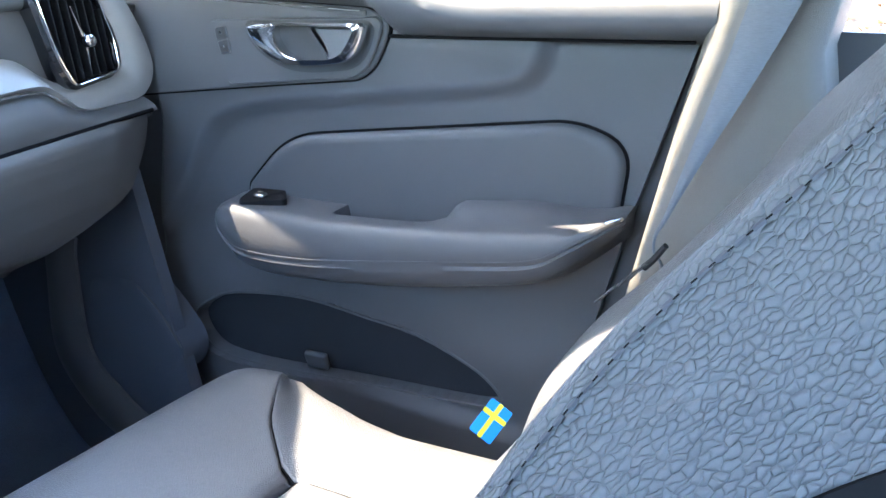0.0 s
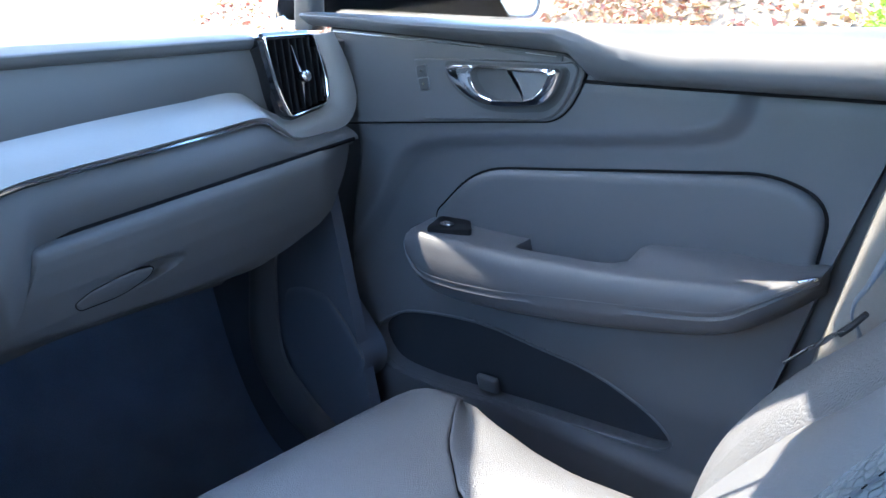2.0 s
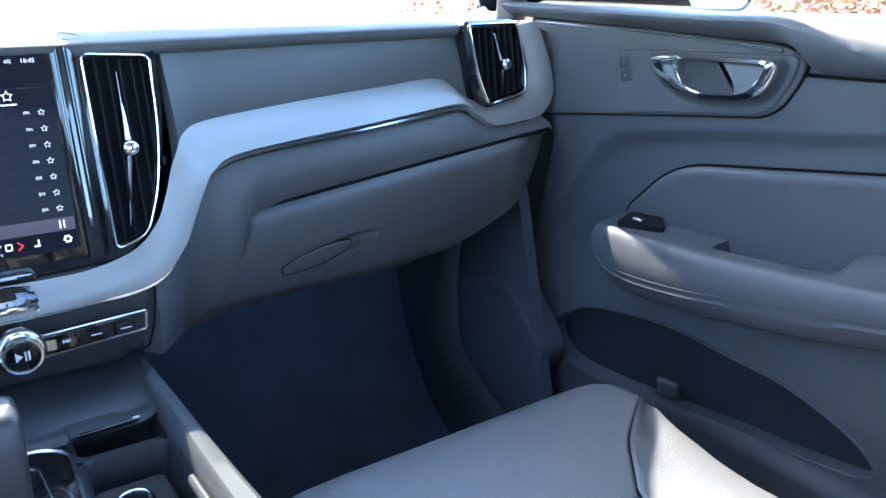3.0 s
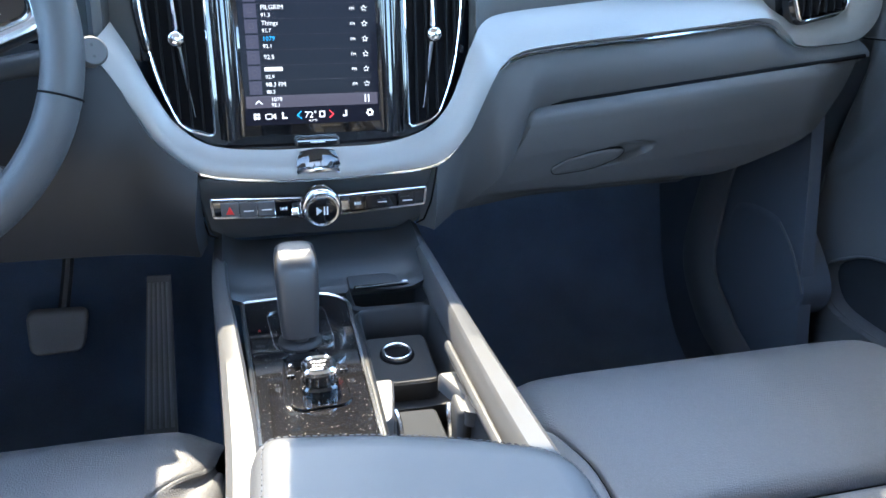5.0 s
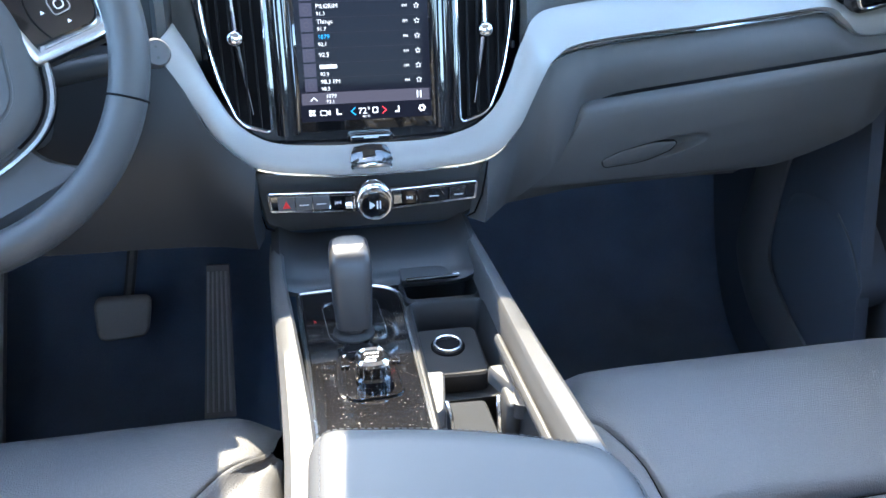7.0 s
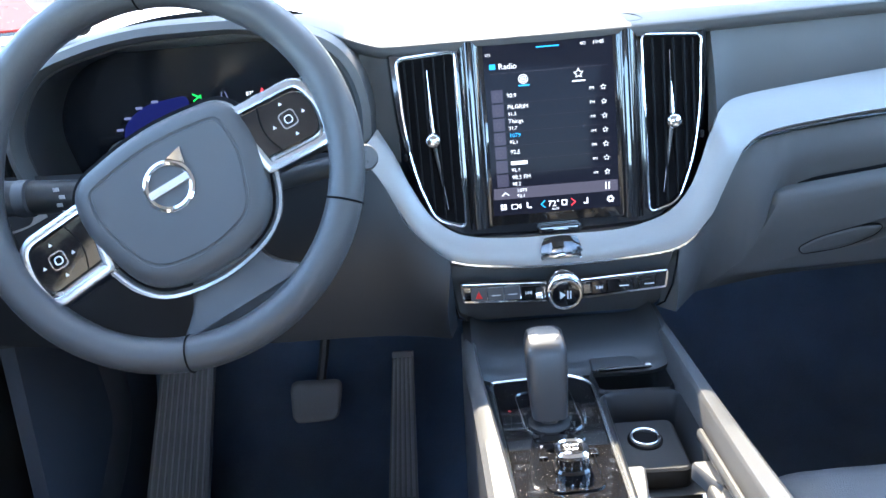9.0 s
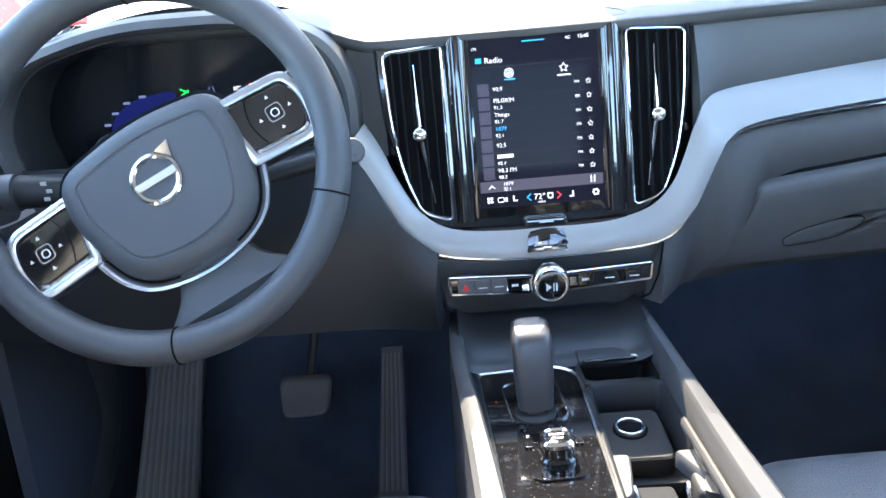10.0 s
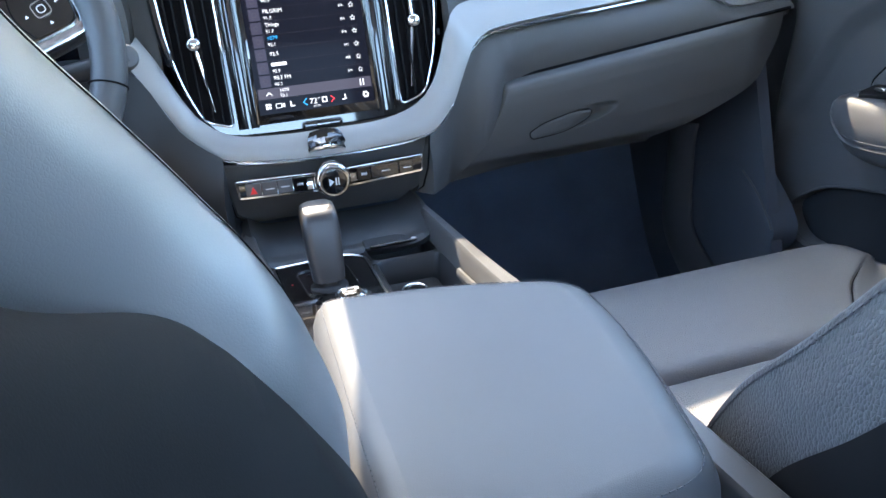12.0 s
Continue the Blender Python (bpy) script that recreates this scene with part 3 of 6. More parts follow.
for i, (a, b) in enumerate(bx):
    o = rounded([(a, 0.4945), (a, 0.5105), (b, 0.5105), (b, 0.4945)], 0.001)
    part("button", pillow(o, [(0, 0.004), (0, 0.0080), (0.0008, 0.0088)], XZ, bow), BUTTON if i in (0, 1, 2) else PIANO, panel)
RED = mat("hazard_red", (0.75, 0.03, 0.03), 0.4)
part("hazard_mark", pillow([(-0.096, 0.498), (-0.088, 0.498), (-0.092, 0.5065)], [(0, 0.0085), (0, 0.0098)], XZ, bow), RED, panel, "red hazard triangle")
KM = Matrix.Translation((0, 0.0, 0.502)) @ pose(0, 0, 0, 90)
part("dial", turned([(0.0215, 0.0), (0.0215, 0.011), (0.020, 0.014), (0.0188, 0.015)], 40, KM), CHROME, panel, "chrome volume dial ring")
part("dial", turned([(0.0178, 0.0), (0.0178, 0.019), (0.0170, 0.0215), (0.0152, 0.0215), (0.0147, 0.0205)], 40, KM), CHROME, panel)
part("dial_face", turned([(0.0147, 0.012), (0.0147, 0.0208), (0.0138, 0.0212)], 32, KM), PIANO, panel)
WHITE = mat("pale_print", (0.75, 0.75, 0.75), 0.5)


def glyph(name, tri, material, parent, m, h0=0.0, h1=0.0004):
    return part(name, merged(*[pillow(t, [(0, h0), (0, h1)], m) for t in tri]), material, parent, "", 0)


KF = KM @ Matrix.Translation((0, 0, 0.0212))
glyph("play_mark", [[(-0.006, -0.0045), (-0.006, 0.0045), (0.000, 0.0)], [(0.0015, -0.0045), (0.003, -0.0045), (0.003, 0.0045), (0.0015, 0.0045)], [(0.0045, -0.0045), (0.006, -0.0045), (0.006, 0.0045), (0.0045, 0.0045)]], WHITE, panel, KF)
SK = Matrix.Translation((0, -0.0092, 0.5025)) @ pose(0, 0, 0, 90)
for cx, s in ((-0.038, -1), (0.038, 1)):
    glyph("skip_mark", [[(cx - 0.003 * s, -0.002), (cx - 0.003 * s, 0.002), (cx, 0)], [(cx, -0.002), (cx, 0.002), (cx + 0.003 * s, 0)], [(cx + 0.003 * s, -0.002), (cx + 0.0036 * s, -0.002), (cx + 0.0036 * s, 0.002), (cx + 0.003 * s, 0.002)]], WHITE, panel, SK)
for cx in (-0.0735, -0.0555, 0.065, 0.092):
    glyph("button_mark", [[(cx - 0.005, -0.0005), (cx + 0.005, -0.0005), (cx + 0.005, 0.0005), (cx - 0.005, 0.0005)]], WHITE, panel, SK)
for sx_ in (-1, 1):
    part("panel_seam", tube([bow(Vector((sx_ * x, -0.0072, z))) for x, z in ((0.1262, 0.534), (0.1245, 0.520), (0.1205, 0.495), (0.116, 0.468), (0.108, 0.462))], 0.0011, 6), SLOT, panel)
# rounded cheeks of the stack
for s in (-1, 1):
    lo, up = [], []
    for x, y, z0, z1 in ((0.121, 0.006, 0.458, 0.533), (0.135, 0.011, 0.452, 0.537), (0.150, 0.020, 0.452, 0.552), (0.165, 0.036, 0.456, 0.574), (0.178, 0.060, 0.470, 0.594)):
        lo.append((s * x, y + 0.02, z0 + 0.004))
        up.append((s * x, y + 0.006, z1))
    if s < 0:
        part("stack_cheek", ribbon(lo, up, -0.02, 4, 5, 0.006), DASH_SOFT, dash)
# underside behind the glovebox and stack
part("dash_underside", slab_between((-0.70, 0.06, 0.462), (-0.70, 0.48, 0.42), (0.50, 0.17, 0.452), (0.50, 0.48, 0.42), 0.01), PLASTIC_DARK, dash)

# small dark pennant mark printed at the end of the inlay
for i, (dx, dz) in enumerate(((0, 0), (0.007, 0.001), (0.0135, 0.0012), (0.0, 0.0045), (0.0135, 0.0052))):
    part("inlay_mark", rbox((0.0045 if i != 1 else 0.003, 0.0022, 0.0008), 0.0002, 1, Matrix.Translation((0.652 + dx, 0.0965, 0.6440 + dz)) @ pose(0, 0, 0, 75)), SLOT, dash)

# ---- centre screen unit ----
unit = thing("touchscreen_unit", "tall glossy black touchscreen between two upright air vents", "touchscreen")
o = rounded([(-0.171, 0.176), (-0.166, 0.085), (-0.150, 0.030), (-0.122, -0.026), (-0.06, -0.036), (0.06, -0.036), (0.122, -0.026), (0.150, 0.030), (0.166, 0.085), (0.171, 0.176), (0.10, 0.181), (-0.10, 0.181)], [0.01, 0.06, 0.04, 0.02, 0.03, 0.03, 0.02, 0.04, 0.06, 0.01, 0.05, 0.05])
part("bezel", pillow(o, [(0, -0.05), (0, -0.010), (0.003, -0.006)], SM), PIANO, unit, "glossy piano-black surround")
# convex gloss cheeks beside the display
for s in (-1, 1):
    rings = []
    for h in np.linspace(-0.022, 0.178, 12):
        ring = []
        for a in np.linspace(0, math.pi, 13):
            ring.append(SM @ Vector((s * (0.083 + 0.012 * math.cos(a) * 1.02), h, -0.008 + 0.010 * math.sin(a))))
        rings.append(ring)
    part("gloss_cheek", loft(rings), PIANO, unit)
o = rounded([(-0.0745, -0.020), (0.0745, -0.020), (0.0745, 0.178), (-0.0745, 0.178)], 0.004)
display = part("display", pillow(o, [(0, -0.02), (0, -0.0012), (0.001, -0.0004)], SM), PIANO, unit, "glass display panel")
SCREEN = glow("screen_dark_blue", (0.045, 0.045, 0.095), 0.010)
o = rounded([(-0.0685, -0.009), (0.0685, -0.009), (0.0685, 0.1715), (-0.0685, 0.1715)], 0.001)
part("screen", pillow(o, [(0, -0.003), (0, 0.0002)], SM), SCREEN, display, "lit dark radio list", 0)
LINE = glow("screen_grey", (0.16, 0.15, 0.21), 0.05)
TILE = glow("screen_tile", (0.11, 0.105, 0.17), 0.05)
TXT = glow("screen_white", (0.9, 0.92, 1.0), 0.13)
BLUE = glow("screen_blue", (0.05, 0.45, 0.95), 0.12)
REDG = glow("screen_red", (0.95, 0.06, 0.09), 0.12)
GREEN = glow("display_green", (0.05, 0.8, 0.12), 0.1)


def flat(name, x0, y0, x1, y1, material, h=0.0006):
    return part(name, pillow([(x0, y0), (x1, y0), (x1, y1), (x0, y1)], [(0, 0), (0, h)], SM), material, display, "", 0)


def write(name, text, x, y, size, material, m=SM, parent=None, align="LEFT", h=0.0007):
    c = bpy.data.curves.new(name, "FONT")
    c.body, c.size, c.align_x, c.extrude, c.resolution_u = text, size, align, 0.0001, 2
    tmp = bpy.data.objects.new(name, c)
    scene.collection.objects.link(tmp)
    dg = bpy.context.evaluated_depsgraph_get()
    me = bpy.data.meshes.new_from_object(tmp.evaluated_get(dg))
    bpy.data.objects.remove(tmp)
    me.transform(m @ Matrix.Translation((x, y, h)))
    me.materials.clear()
    me.materials.append(material)
    ob = new(name, me)
    ob.parent = parent or display
    return ob


def star(name, cx, cy, r):
    o = [(cx + (r if i % 2 == 0 else r * 0.5) * math.sin(math.pi * i / 5), cy + (r if i % 2 == 0 else r * 0.5) * math.cos(math.pi * i / 5)) for i in range(10)]
    inn = [(cx + (p[0] - cx) * 0.72, cy + (p[1] - cy) * 0.72) for p in o]
    rings = [[SM @ Vector((q[0], q[1], h)) for q in ring] for ring, h in ((o, 0.0002), (o, 0.0009), (inn, 0.0009), (inn, 0.0002))]
    return part(name, loft(rings, wrap=True), TXT, display, "", 0)


# list rows from the top down: text, frequency, highlighted
ROWS_TXT = [("90.9", "", 0), ("PILGRIM", "91.3", 0), ("Things", "91.7", 0), ("1079", "92.1", 1), ("92.5", "", 0), ("", "92.9", 0), ("98.3 FM", "98.3", 0)]
write("heading", "Radio", -0.053, 0.1462, 0.0085, TXT)
flat("heading_mark", -0.0625, 0.1465, -0.0560, 0.1520, BLUE)
flat("source_line", -0.012, 0.1655, 0.012, 0.1668, BLUE)
write("clock", "10:45", 0.047, 0.1645, 0.0056, TXT)
write("signal", "4G", 0.034, 0.1645, 0.0048, TXT)
flat("divider", -0.062, 0.1418, 0.062, 0.1421, LINE)
star("star", 0.031, 0.1355, 0.0055)
flat("word_bar", 0.024, 0.1272, 0.038, 0.1286, TXT)
flat("word_bar", -0.033, 0.1272, -0.021, 0.1286, BLUE)
for k in range(3):
    part("wave_mark", bezel([(-0.0275 + (0.0015 + 0.0018 * k) * math.cos(a), 0.1345 + (0.0015 + 0.0018 * k) * math.sin(a)) for a in np.linspace(0, 2 * math.pi, 16, endpoint=False)], [(0, 0.0002), (0, 0.0008), (0.0007, 0.0008), (0.0007, 0.0002)], SM), TXT, display, "", 0)
for i, (a, b, hot) in enumerate(ROWS_TXT):
    y = 0.1165 - i * 0.01495
    flat("station_tile", -0.0625, y - 0.0048, -0.0500, y + 0.0085, TILE)
    part("wave_mark", bezel([(-0.0563 + 0.0028 * math.cos(q), y + 0.0018 + 0.0028 * math.sin(q)) for q in np.linspace(0, 2 * math.pi, 14, endpoint=False)], [(0, 0.0004), (0, 0.0009), (0.0006, 0.0009), (0.0006, 0.0004)], SM), LINE, display, "", 0)
    if a:
        write("station", a, -0.0462, y + 0.0028 if b else y, 0.0062, BLUE if hot else TXT)
    else:
        flat("word_bar", -0.0462, y + 0.0032, -0.0285, y + 0.0070, TXT)
    if b:
        write("frequency", b, -0.0462, y - 0.0042, 0.0054, TXT)
    write("band", "FM", 0.0415, y + 0.0015, 0.0042, TXT)
    star("star", 0.0565, y + 0.0030, 0.0033)
    flat("divider", -0.050, y - 0.0062, 0.062, y - 0.0060, LINE)
flat("player_bar", -0.0670, 0.0085, 0.0670, 0.0205, LINE, 0.0005)
write("station", "1079", -0.0420, 0.0150, 0.0056, TXT)
write("frequency", "92.1", -0.0420, 0.0095, 0.0052, TXT)
for dx in (0, 0.0035):
    flat("pause_mark", 0.0535 + dx, 0.0110, 0.0548 + dx, 0.0185, TXT, 0.0009)
glyph("arrow_mark", [[(-0.0585, 0.0125), (-0.0575, 0.0122), (-0.0545, 0.0150), (-0.0545, 0.0165)], [(-0.0505, 0.0125), (-0.0515, 0.0122), (-0.0545, 0.0150), (-0.0545, 0.0165)]], TXT, display, SM, 0.0, 0.0009)
for gx in (-0.0605, -0.0570):
    for gy in (-0.0030, 0.0005):
        flat("menu_mark", gx, gy, gx + 0.0027, gy + 0.0027, TXT)
part("camera_mark", bezel(rounded([(-0.0490, -0.0030), (-0.0420, -0.0030), (-0.0420, 0.0025), (-0.0490, 0.0025)], 0.001), [(0, 0.0002), (0, 0.0008), (0.0007, 0.0008), (0.0007, 0.0002)], SM), TXT, display, "", 0)
glyph("camera_mark", [[(-0.0413, -0.0015), (-0.0385, -0.003), (-0.0385, 0.0025), (-0.0413, 0.001)]], TXT, display, SM, 0.0, 0.0008)
for cx, s in ((-0.0295, 1), (0.0315, -1)):
    flat("seat_mark", cx - 0.002, -0.0030, cx + 0.0025, -0.0015, TXT)
    flat("seat_mark", cx - 0.002 * s - 0.0008, -0.0030, cx - 0.002 * s + 0.0008, 0.0035, TXT)
glyph("less_mark", [[(-0.0160, 0.0), (-0.0120, 0.0035), (-0.0128, 0.0042), (-0.0175, 0.0)], [(-0.0160, 0.0), (-0.0120, -0.0035), (-0.0128, -0.0042), (-0.0175, 0.0)]], BLUE, display, SM, 0.0, 0.0009)
glyph("more_mark", [[(0.0195, 0.0), (0.0155, 0.0035), (0.0163, 0.0042), (0.0210, 0.0)], [(0.0195, 0.0), (0.0155, -0.0035), (0.0163, -0.0042), (0.0210, 0.0)]], REDG, display, SM, 0.0, 0.0009)
write("temperature", "72°", -0.0095, -0.0030, 0.0092, TXT)
write("mode", "AUTO", -0.0055, -0.0068, 0.0030, TXT)
part("fan_mark", bezel(rounded([(0.0055, -0.003), (0.0115, -0.003), (0.0115, 0.0035), (0.0055, 0.0035)], 0.001), [(0, 0.0002), (0, 0.0008), (0.0012, 0.0008), (0.0012, 0.0002)], SM), TXT, display, "", 0)
part("settings_mark", bezel([(0.0585 + (0.0040 if i % 4 < 2 else 0.0032) * math.cos(math.pi * i / 12), 0.0 + (0.0040 if i % 4 < 2 else 0.0032) * math.sin(math.pi * i / 12)) for i in range(24)], [(0, 0.0002), (0, 0.0008), (0.0016, 0.0008), (0.0016, 0.0002)], SM), TXT, display, "", 0)
write("signal", "LTE", -0.066, 0.1605, 0.0036, TXT)
# home bar below the display, and the chrome notch in the inlay
part("home_button", rbox((0.048, 0.011, 0.010), 0.003, 3, SM @ Matrix.Translation((0.002, -0.028, -0.006))), PIANO, unit)
part("home_mark", rbox((0.016, 0.0012, 0.001), 0.0004, 2, SM @ Matrix.Translation((0.002, -0.028, 0.0037))), WHITE, unit)
part("lower_rim", tube([SM @ Vector((x, -0.034 + 0.25 * x * x, -0.001)) for x in np.linspace(-0.092, 0.092, 20)], 0.004, 8), PIANO, unit)
part("saddle", ribbon([(-0.020, 0.001, 0.540), (-0.010, -0.005, 0.541), (0.0, -0.006, 0.5415), (0.010, -0.005, 0.541), (0.020, 0.001, 0.540)], [(-0.0165, 0.013, 0.556), (-0.008, 0.012, 0.5565), (0.0, 0.012, 0.557), (0.008, 0.012, 0.5565), (0.0165, 0.013, 0.556)], 0.006, 5, 6, -0.003), PIANO, unit, "gloss black bridge piece")
part("chrome_lip", tube(spline([(-0.023, 0.006, 0.533), (-0.018, 0.001, 0.539), (-0.008, -0.004, 0.5415), (0.0, -0.005, 0.542), (0.008, -0.004, 0.5415), (0.018, 0.001, 0.539), (0.023, 0.006, 0.533)], 5), 0.0032, 8, flat=1.3), CHROME, unit, "small polished chrome bridge")


def vent(name_parent, outline, slat_x, zlo, zhi, knob, tips, m, depth=0.03):
    """An upright air vent: chrome frame, black well, upright slats and a knob on a long tapered spindle."""
    part("vent_well", pillow(outline, [(0.001, -depth), (0.001, -depth + 0.012)], m), SLOT, name_parent)
    part("vent_frame", bezel(outline, [(-0.0018, -0.006), (-0.0015, 0.0028), (-0.0004, 0.0036), (0.0006, 0.0028), (0.0009, -depth)], m), CHROME, name_parent, "thin chrome vent frame")
    p = np.array(outline)
    for x in slat_x:
        at = []
        k = len(p)
        for i in range(k):
            a, b = p[i], p[(i + 1) % k]
            if (a[0] - x) * (b[0] - x) < 0:
                at.append(a[1] + (b[1] - a[1]) * (x - a[0]) / (b[0] - a[0]))
        if len(at) < 2:
            continue
        lo, hi = min(at) + 0.003, max(at) - 0.003
        part("vent_slat", rbox((0.0018, hi - lo, 0.0165), 0.0006, 2, m @ Matrix.Translation((x, (lo + hi) / 2, -0.0155))), PIANO_SLAT, name_parent)
    kx, ky = knob
    (ax, ay), (bx_, by) = tips
    path = [m @ Vector((ax + (kx - ax) * t, ay + (ky - ay) * t, -0.004 + 0.004 * t)) for t in np.linspace(0, 1, 8)]
    part("vent_spindle", tube(path, lambda t: 0.0010 + 0.0026 * t ** 1.5, 8), CHROME, name_parent, "long tapered chrome spindle")
    path = [m @ Vector((bx_ + (kx - bx_) * t, by + (ky - by) * t, -0.004 + 0.004 * t)) for t in np.linspace(0, 1, 8)]
    part("vent_spindle", tube(path, lambda t: 0.0010 + 0.0026 * t ** 1.5, 8), CHROME, name_parent)
    part("vent_knob", turned([(0.0045, -0.004), (0.0072, 0.001), (0.0084, 0.006), (0.0082, 0.009), (0.0074, 0.0115), (0.0060, 0.0130), (0.0040, 0.0139), (0.0018, 0.0143)], 24, m @ Matrix.Translation((kx, ky, 0.0))), CHROME, name_parent, "round chrome vent knob")


PIANO_SLAT = mat("gloss_black_slat", (0.014, 0.014, 0.015), 0.6, var=0.1, spec=0.06)
VO = [(0.099, 0.169), (0.160, 0.165), (0.1575, 0.09), (0.148, 0.035), (0.131, -0.008), (0.100, -0.018)]
for s in (-1, 1):
    o = rounded([(s * a, b) for a, b in VO], [0.006, 0.008, 0.05, 0.04, 0.012, 0.008])
    vent(unit, o, [s * q for q in (0.110, 0.121, 0.132, 0.143, 0.152)], 0, 0, (s * 0.1275, 0.078), ((s * 0.129, 0.152), (s * 0.1175, 0.002)), SM, 0.0172)
    part("vent_tab", rbox((0.004, 0.008, 0.004), 0.001, 2, SM @ Matrix.Translation((s * 0.158, 0.062, 0.001))), PIANO_SLAT, unit)

# passenger's corner vent
PV = Matrix.Translation((0.625, 0.094, 0.718)) @ pose(0, 0, 0, 90 - 8, 0, 6)
side = thing("corner_vent", "small upright air vent with chrome knob at the dash end", "air vent")
o = rounded([(-0.047, 0.050), (0.038, 0.050), (0.050, -0.005), (0.048, -0.038), (0.040, -0.044), (-0.022, -0.054), (-0.036, -0.02)], [0.006, 0.006, 0.03, 0.012, 0.012, 0.008, 0.04])
part("vent_body", bezel(offset(o, -0.006), [(0.0, -0.05), (0.0, -0.006), (0.004, -0.002), (0.0068, -0.002), (0.0068, -0.05)], PV), PIANO, side)
vent(side, o, (-0.030, -0.018, -0.006, 0.006, 0.018, 0.030, 0.041), 0, 0, (0.008, -0.004), ((0.002, 0.038), (0.010, -0.044)), PV)

# ---- centre console ----
console = thing("centre_console", "dark centre console with raised side rails and gloss black switch plate", "centre console")


def rail_pts(s):
    if s < 0:
        return [(-0.108, 0.020, 0.450), (-0.107, -0.06, 0.453), (-0.100, -0.155, 0.455), (-0.094, -0.25, 0.458), (-0.090, -0.34, 0.462), (-0.091, -0.45, 0.468), (-0.097, -0.56, 0.474), (-0.10, -0.72, 0.478)]
    return [(0.108, 0.020, 0.450), (0.109, -0.06, 0.453), (0.110, -0.165, 0.455), (0.111, -0.25, 0.458), (0.113, -0.34, 0.462), (0.116, -0.45, 0.468), (0.116, -0.56, 0.474), (0.115, -0.72, 0.478)]


def rail_w(y):
    return interp(-y, [-0.02, 0.06, 0.16, 0.30, 0.45], [0.016, 0.017, 0.019, 0.024, 0.026])


for s in (-1, 1):
    rings = []
    for q in spline(rail_pts(s), 6):
        w, (x, y, z) = rail_w(q[1]), q
        inner, outer = x - s * w * 0.5, x + s * w * 0.5
        rings.append([(inner, y, z - 0.050), (inner, y, z - 0.004), (inner + s * 0.003, y, z), (outer - s * 0.006, y, z - 0.001), (outer - s * 0.001, y, z - 0.006), (outer + s * 0.001, y, z - 0.05), (outer + s * 0.006, y, z - 0.20), (outer + s * 0.01, y, 0.0), (inner, y, 0.0)])
    part("side_rail", loft(rings), RAIL, console, "grained plastic console rail")
# ramp from the control panel down to the tray
g = [[(x, y - 0.012 * (abs(x) / 0.104) ** 4, z + 0.020 * (abs(x) / 0.106) ** 8) for y, z in spline([(0.05, 0.442), (0.020, 0.440), (0.000, 0.4365), (-0.012, 0.4325), (-0.022, 0.428), (-0.030, 0.4245), (-0.040, 0.422), (-0.046, 0.417)], 5)] for x in np.linspace(-0.104, 0.104, 31)]
part("front_ramp", sheet(g, -0.012), PLASTIC_DARK, console)
o = [(-0.098, -0.02), (0.102, -0.02), (0.104, -0.42), (-0.084, -0.42)]
part("console_base", pillow(o, [(0, 0.0), (0, 0.352)]), PLASTIC_DARK, console)
# gloss plate
o = rounded([(-0.086, -0.055), (-0.005, -0.050), (0.016, -0.066), (0.015, -0.16), (0.013, -0.40), (-0.074, -0.40), (-0.079, -0.20)], [0.004, 0.01, 0.012, 0.02, 0.004, 0.004, 0.02])
part("switch_plate", pillow(o, [(0, 0.35), (0, 0.419), (0.0015, 0.4205)]), PIANO_DUSTY, console, "dusty gloss black plate")
part("plate_edge", bezel(o, [(-0.0042, 0.40), (-0.0042, 0.4205), (-0.0022, 0.4220), (0.0, 0.4208), (0.0, 0.40)]), SATIN, console, "satin metal edging")
o = rounded([(-0.066, -0.078), (-0.008, -0.074), (-0.004, -0.150), (-0.060, -0.152)], 0.012)
part("shifter_well", bezel(o, [(0, 0.4195), (0, 0.4222), (0.0012, 0.4222), (0.0012, 0.4195)]), SATIN, console)
o2 = rounded([(-0.058, -0.090), (-0.018, -0.088), (-0.014, -0.166), (-0.054, -0.168)], 0.008)
part("shifter_boot", pillow(o2, [(0, 0.41), (0, 0.4215), (0.003, 0.4220), (0.012, 0.4240)]), PIANO, console)
part("neck_collar", turned([(0.020, 0.0), (0.020, 0.0035), (0.017, 0.0055), (0.012, 0.006)], 28, Matrix.Translation((-0.0365, -0.139, 0.4215))), RUBBER, console)
write("gear_letter", "P", -0.050, -0.176, 0.006, WHITE, Matrix(), console, h=0.4212)
for k in range(3):
    part("gear_mark", pillow([(-0.020, -0.152 - 0.006 * k), (-0.015, -0.152 - 0.006 * k), (-0.015, -0.149 - 0.006 * k), (-0.020, -0.149 - 0.006 * k)], [(0, 0.420), (0, 0.4214)]), WHITE, console)
write("gear_letter", "R", -0.074, -0.112, 0.005, RED, Matrix(), console, h=0.4208)
# drive knob
o = rounded([(-0.050, -0.178), (-0.004, -0.176), (0.000, -0.240), (-0.052, -0.242)], 0.014)
part("knob_tray", bezel(o, [(0, 0.4195), (0, 0.4225), (0.0012, 0.4225), (0.002, 0.4195)]), PIANO, console)
KN = Matrix.Translation((-0.026, -0.208, 0.420))
SQ = rounded([(-0.0145, -0.0140), (0.0145, -0.0140), (0.0145, 0.0140), (-0.0145, 0.0140)], 0.0125, 6)
knob = part("start_knob", pillow(SQ, [(-0.0015, 0.0), (-0.0015, 0.004), (0.001, 0.006), (0.0016, 0.0165), (0.0, 0.018)], KN), PIANO, console, "start knob with knurled chrome sides")
